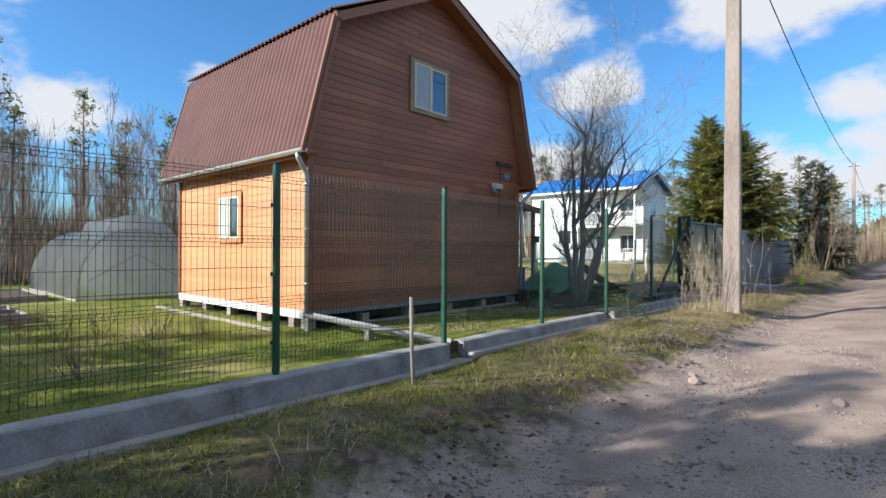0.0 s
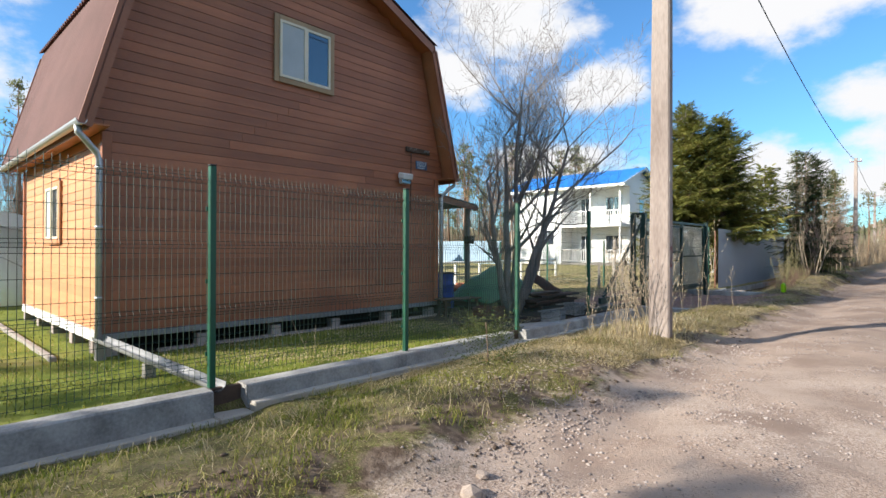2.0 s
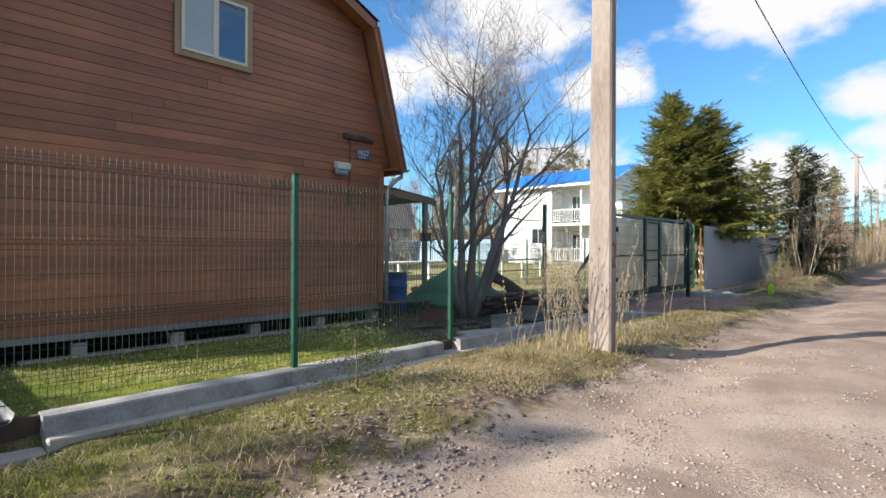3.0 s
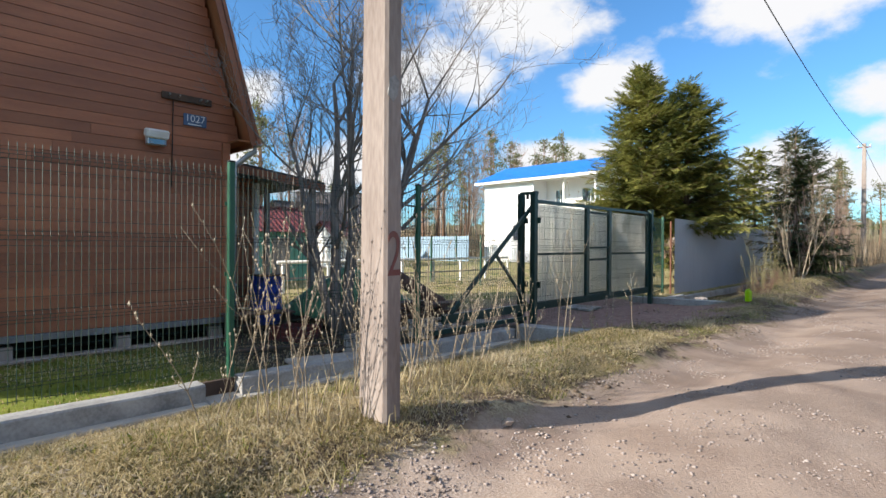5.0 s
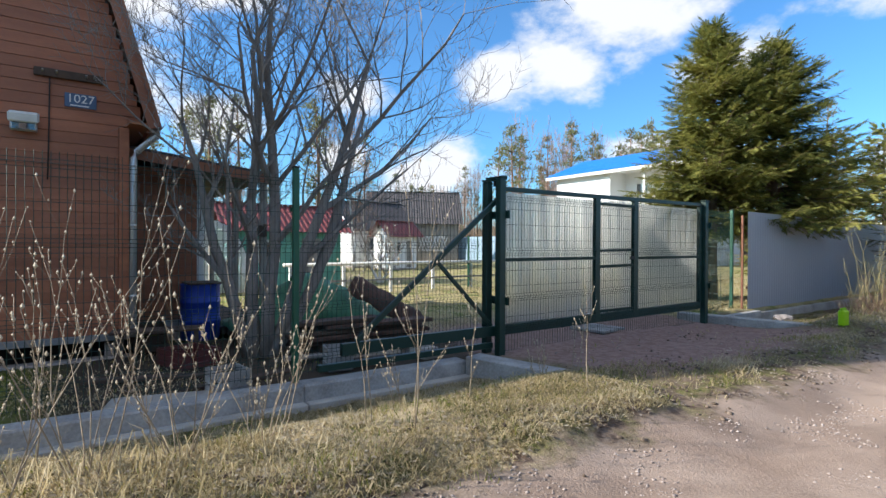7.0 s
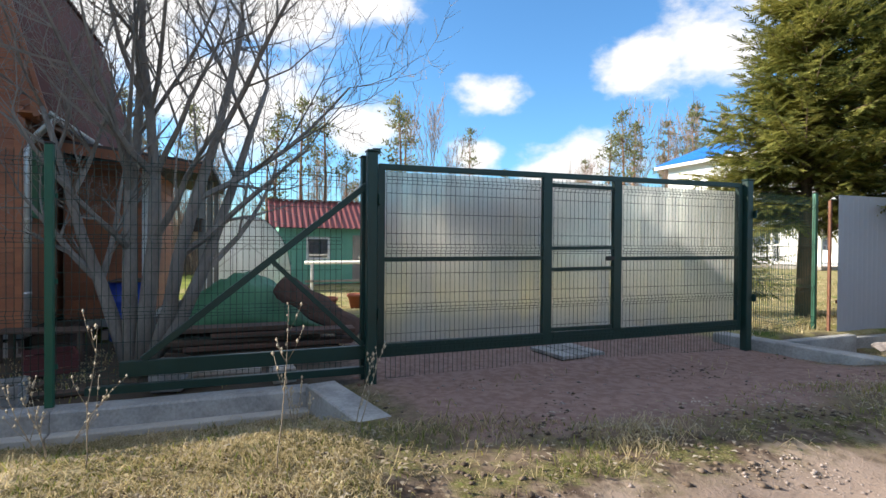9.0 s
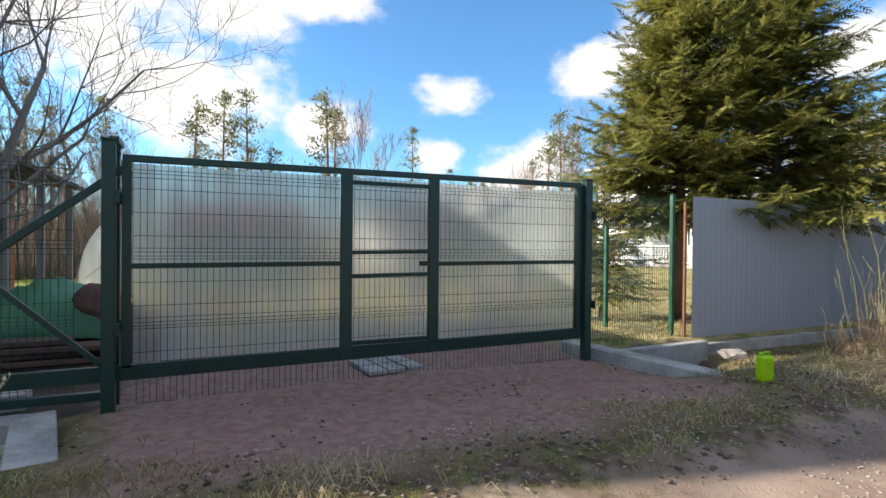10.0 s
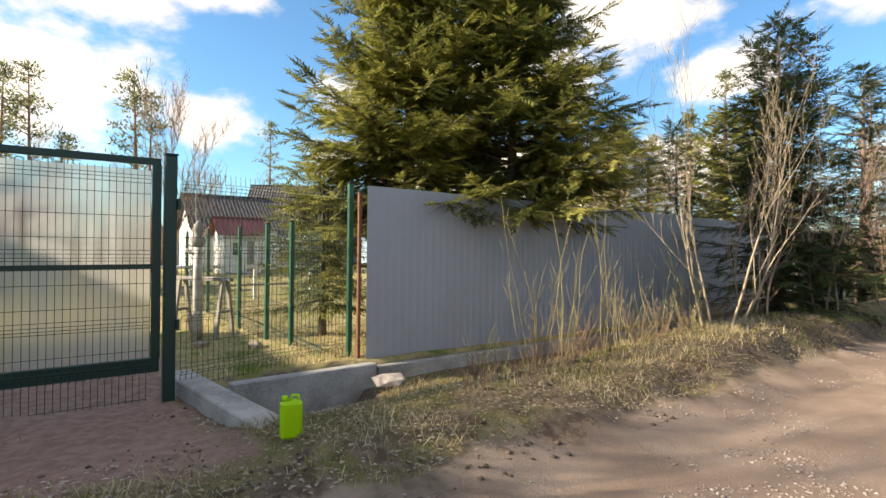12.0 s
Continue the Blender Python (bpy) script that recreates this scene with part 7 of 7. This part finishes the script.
def simple_house(name, place, rz, w, d, h, rise, wall_mat, roof_mat, label, hip=False, trellis=False):
    """A one-storey outbuilding: walls, gable ends, ribbed roof, window, door, plinth."""
    s = empty(name, place, rz)
    boxed("wall", (0, w, 0, d, 0, h), wall_mat, s)
    for x in () if hip else (0.0, w - 0.05):
        bm = bmesh.new()
        a = [bm.verts.new((x, y, z)) for y, z in ((0, h), (d, h), (d / 2, h + rise))]
        b = [bm.verts.new((x + 0.05, y, z)) for y, z in ((0, h), (d, h), (d / 2, h + rise))]
        bm.faces.new(a[::-1]), bm.faces.new(b)
        for i in range(3):
            j = (i + 1) % 3
            bm.faces.new((a[i], a[j], b[j], b[i]))
        part("gable", bm, wall_mat, s)
    for ya in (-0.35, d + 0.35):
        roof_slope("roof_sheet", ya, h - 0.08, d / 2, h + rise + 0.05, -0.35, w + 0.35, s, roof_mat, 0.2, 0.018)
    boxed("ridge", (-0.35, w + 0.35, d / 2 - 0.1, d / 2 + 0.1, h + rise + 0.07, h + rise + 0.10), roof_mat, s)
    wi = boxed("window", (w * 0.22, w * 0.42, -0.03, -0.001, h * 0.42, h * 0.82), M["white_paint"], s)
    boxed("pane", (w * 0.24, w * 0.40, -0.038, -0.0305, h * 0.46, h * 0.78), M["glass_mirror"], wi)
    boxed("door", (w * 0.62, w * 0.80, -0.03, -0.001, 0.05, h * 0.85), M["wood_grey"], s)
    x = 0.15
    while x < w:
        boxed("batten", (x - 0.02, x + 0.02, -0.02, -0.0012, 0.0, h - 0.12), wall_mat, s)
        x += 0.42
    boxed("plinth", (0.02, w - 0.02, 0.02, d - 0.02, -0.5, 0.0), M["concrete_old"], s)
    if trellis:
        for i in range(9):
            beamed("trellis_lath", (w + 0.1 + 0.22 * i, -0.05, 1.0), (w + 0.5 + 0.22 * i, -0.05, 1.9), 0.02, 0.03, M["white_paint"], s)
            beamed("trellis_lath", (w + 0.5 + 0.22 * i, -0.03, 1.0), (w + 0.1 + 0.22 * i, -0.03, 1.9), 0.02, 0.03, M["white_paint"], s)
    return tagged(s, label, "shed")


simple_house("garden_shed", (-18.2, 15.6, -0.15), 90, 4.0, 2.6, 2.0, 0.9, M["mint"], M["red_roof"], "mint green garden shed with a dark red roof")
simple_house("dark_roofed_cottage", (-29.5, 25.6, 0.0), 90, 4.4, 4.6, 2.3, 1.9, M["white_siding"], M["dark_roof"], "low whitewashed cottage with a weathered dark roof")
simple_house("red_roofed_summerhouse", (-26.0, 26.2, 0.0), 90, 1.8, 2.0, 1.9, 0.8, M["white_siding"], M["red_roof"], "white summerhouse with trellis and a dark red roof", False, True)
simple_house("grey_cottage", (-36.0, 30.0, 0.1), 60, 7.0, 5.0, 3.0, 2.6, M["wood_grey"], M["dark_roof"], "far grey cottage with a dark roof")
simple_house("white_shed", (-9.8, 37.0, 0.0), 0, 3.6, 2.6, 1.75, 0.5, M["white_siding"], M["white_siding"], "low white shed behind the spruces")

# blue sheet fence at the back
bf = empty("blue_fence", (0, 0, 0))
v, f = [], []
x, i = -52.0, 0
while x < -24.3:
    for d, o in ((0.0, 0), (0.35, 0), (0.5, -0.03), (0.85, -0.03)):
        v += [(x + d * 0.25, 36.6 + o, 0.0), (x + d * 0.25, 36.6 + o, 2.05)]
    x += 0.25
for i in range(len(v) // 2 - 1):
    f.append((2 * i, 2 * i + 2, 2 * i + 3, 2 * i + 1))
ob = raw("steel_sheet", v, f, M["blue_fence"], bf)
ob.modifiers.new("thickness", "SOLIDIFY").thickness = 0.01
for x in np.arange(-51.5, -24.2, 2.6):
    boxed("post", (x - 0.03, x + 0.03, 36.5, 36.56, -0.1, 2.1), M["green_steel"], bf)
for z in (0.5, 1.6):
    boxed("rail", (-52, -24.3, 36.62, 36.66, z, z + 0.05), M["green_steel"], bf)
tagged(bf, "blue-grey profiled sheet fence at the back of the plots", "fence", kind="structure")

# carved post and trestle in the next plot
cp = empty("carved_post", (-8.15, 21.62, -0.15))
tubed("shaft", [(0.0, 0.0, -0.1), (0.03, 0.0, 0.5), (-0.02, 0.01, 1.0), (0.03, 0, 1.45)], [0.085, 0.075, 0.07, 0.06], M["bark_birch"], cp, "", 9)
tubed("finial", [(0.03, 0, 1.45), (0.03, 0, 1.55), (0.03, 0, 1.62), (0.03, 0, 1.70), (0.03, 0, 1.78), (0.03, 0, 1.86)], [0.06, 0.12, 0.05, 0.085, 0.07, 0.012], M["wood_grey"], cp, "", 10)
tubed("branch_stub", [(0.0, 0, 1.30), (-0.02, -0.16, 1.42)], [0.03, 0.018], M["bark_birch"], cp)
tagged(cp, "pale peeled trunk carved into a garden post", "post")
tr = empty("trestle", (-8.35, 21.75, -0.15), 35)
for x in (-0.42, 0.42):
    for s in (-1, 1):
        beamed("leg", (x, s * 0.2, -0.05), (x, s * 0.06, 0.92), 0.05, 0.05, M["wood_grey"], tr)
    beamed("cross_bar", (x, -0.13, 0.45), (x, 0.13, 0.45), 0.03, 0.05, M["wood_grey"], tr)
boxed("top_bar", (-0.55, 0.55, -0.05, 0.05, 0.92, 0.98), M["wood_grey"], tr, "", 0.006)
tagged(tr, "weathered grey wooden trestle behind the mesh fence", "trestle")
for x, y in ((-7.2, 21.5), (-6.4, 22.0)):
    rb = new("stone", stone_mesh(int(-x * 10)))
    rb.matrix_basis = pose(x, y, land(x, y) + 0.03) @ Matrix.Scale(0.12, 4)
    tagged(rb, "pale stone lying in rough grass", "stone", "loose stones")
# dark gate of the next plot down the lane
ng = empty("neighbour_gate", (-4.9, 0, 0))
for y in (35.2, 38.4):
    boxed("post", (-0.06, 0.06, y - 0.06, y + 0.06, -0.3, 2.1), M["black"], ng, "", 0.006)
for y in np.arange(35.35, 38.3, 0.145):
    boxed("slat", (-0.015, 0.015, y, y + 0.10, 0.1, 1.9), M["green_dark"], ng)
for z in (0.3, 1.6):
    boxed("rail", (-0.05, -0.016, 35.27, 38.33, z, z + 0.06), M["green_dark"], ng)
tagged(ng, "dark slatted gate of the next plot", "gate")

# far treeline that closes the horizon
v, f = [], []
n = 2880
rng_ = np.random.RandomState(12)
rough = 0.6 * rng_.uniform(0, 1, n) + 0.4 * np.repeat(rng_.uniform(0, 1, n // 6), 6)
for k in range(n):
    a = 2 * math.pi * k / n
    r = 118 + 8 * math.sin(3 * a) + 4 * math.sin(11 * a)
    h = 5.0 + 1.6 * math.sin(5 * a + 1) + 1.1 * math.sin(17 * a) + 0.6 * math.sin(53 * a) + 2.2 * rough[k]
    c, s = math.cos(a), math.sin(a)
    v += [(r * c, 15 + r * s, -1.0), (r * c, 15 + r * s, h * 0.6), ((r + 3) * c, 15 + (r + 3) * s, h)]
for k in range(n):
    a, b = 3 * k, 3 * ((k + 1) % n)
    f += [(a, b, b + 1, a + 1), (a + 1, b + 1, b + 2, a + 2)]
bd = raw("backdrop", v, f, M["far_wood"])
tagged(bd, "distant brown-green line of spring woods", "woods", kind="structure")


side_walls()
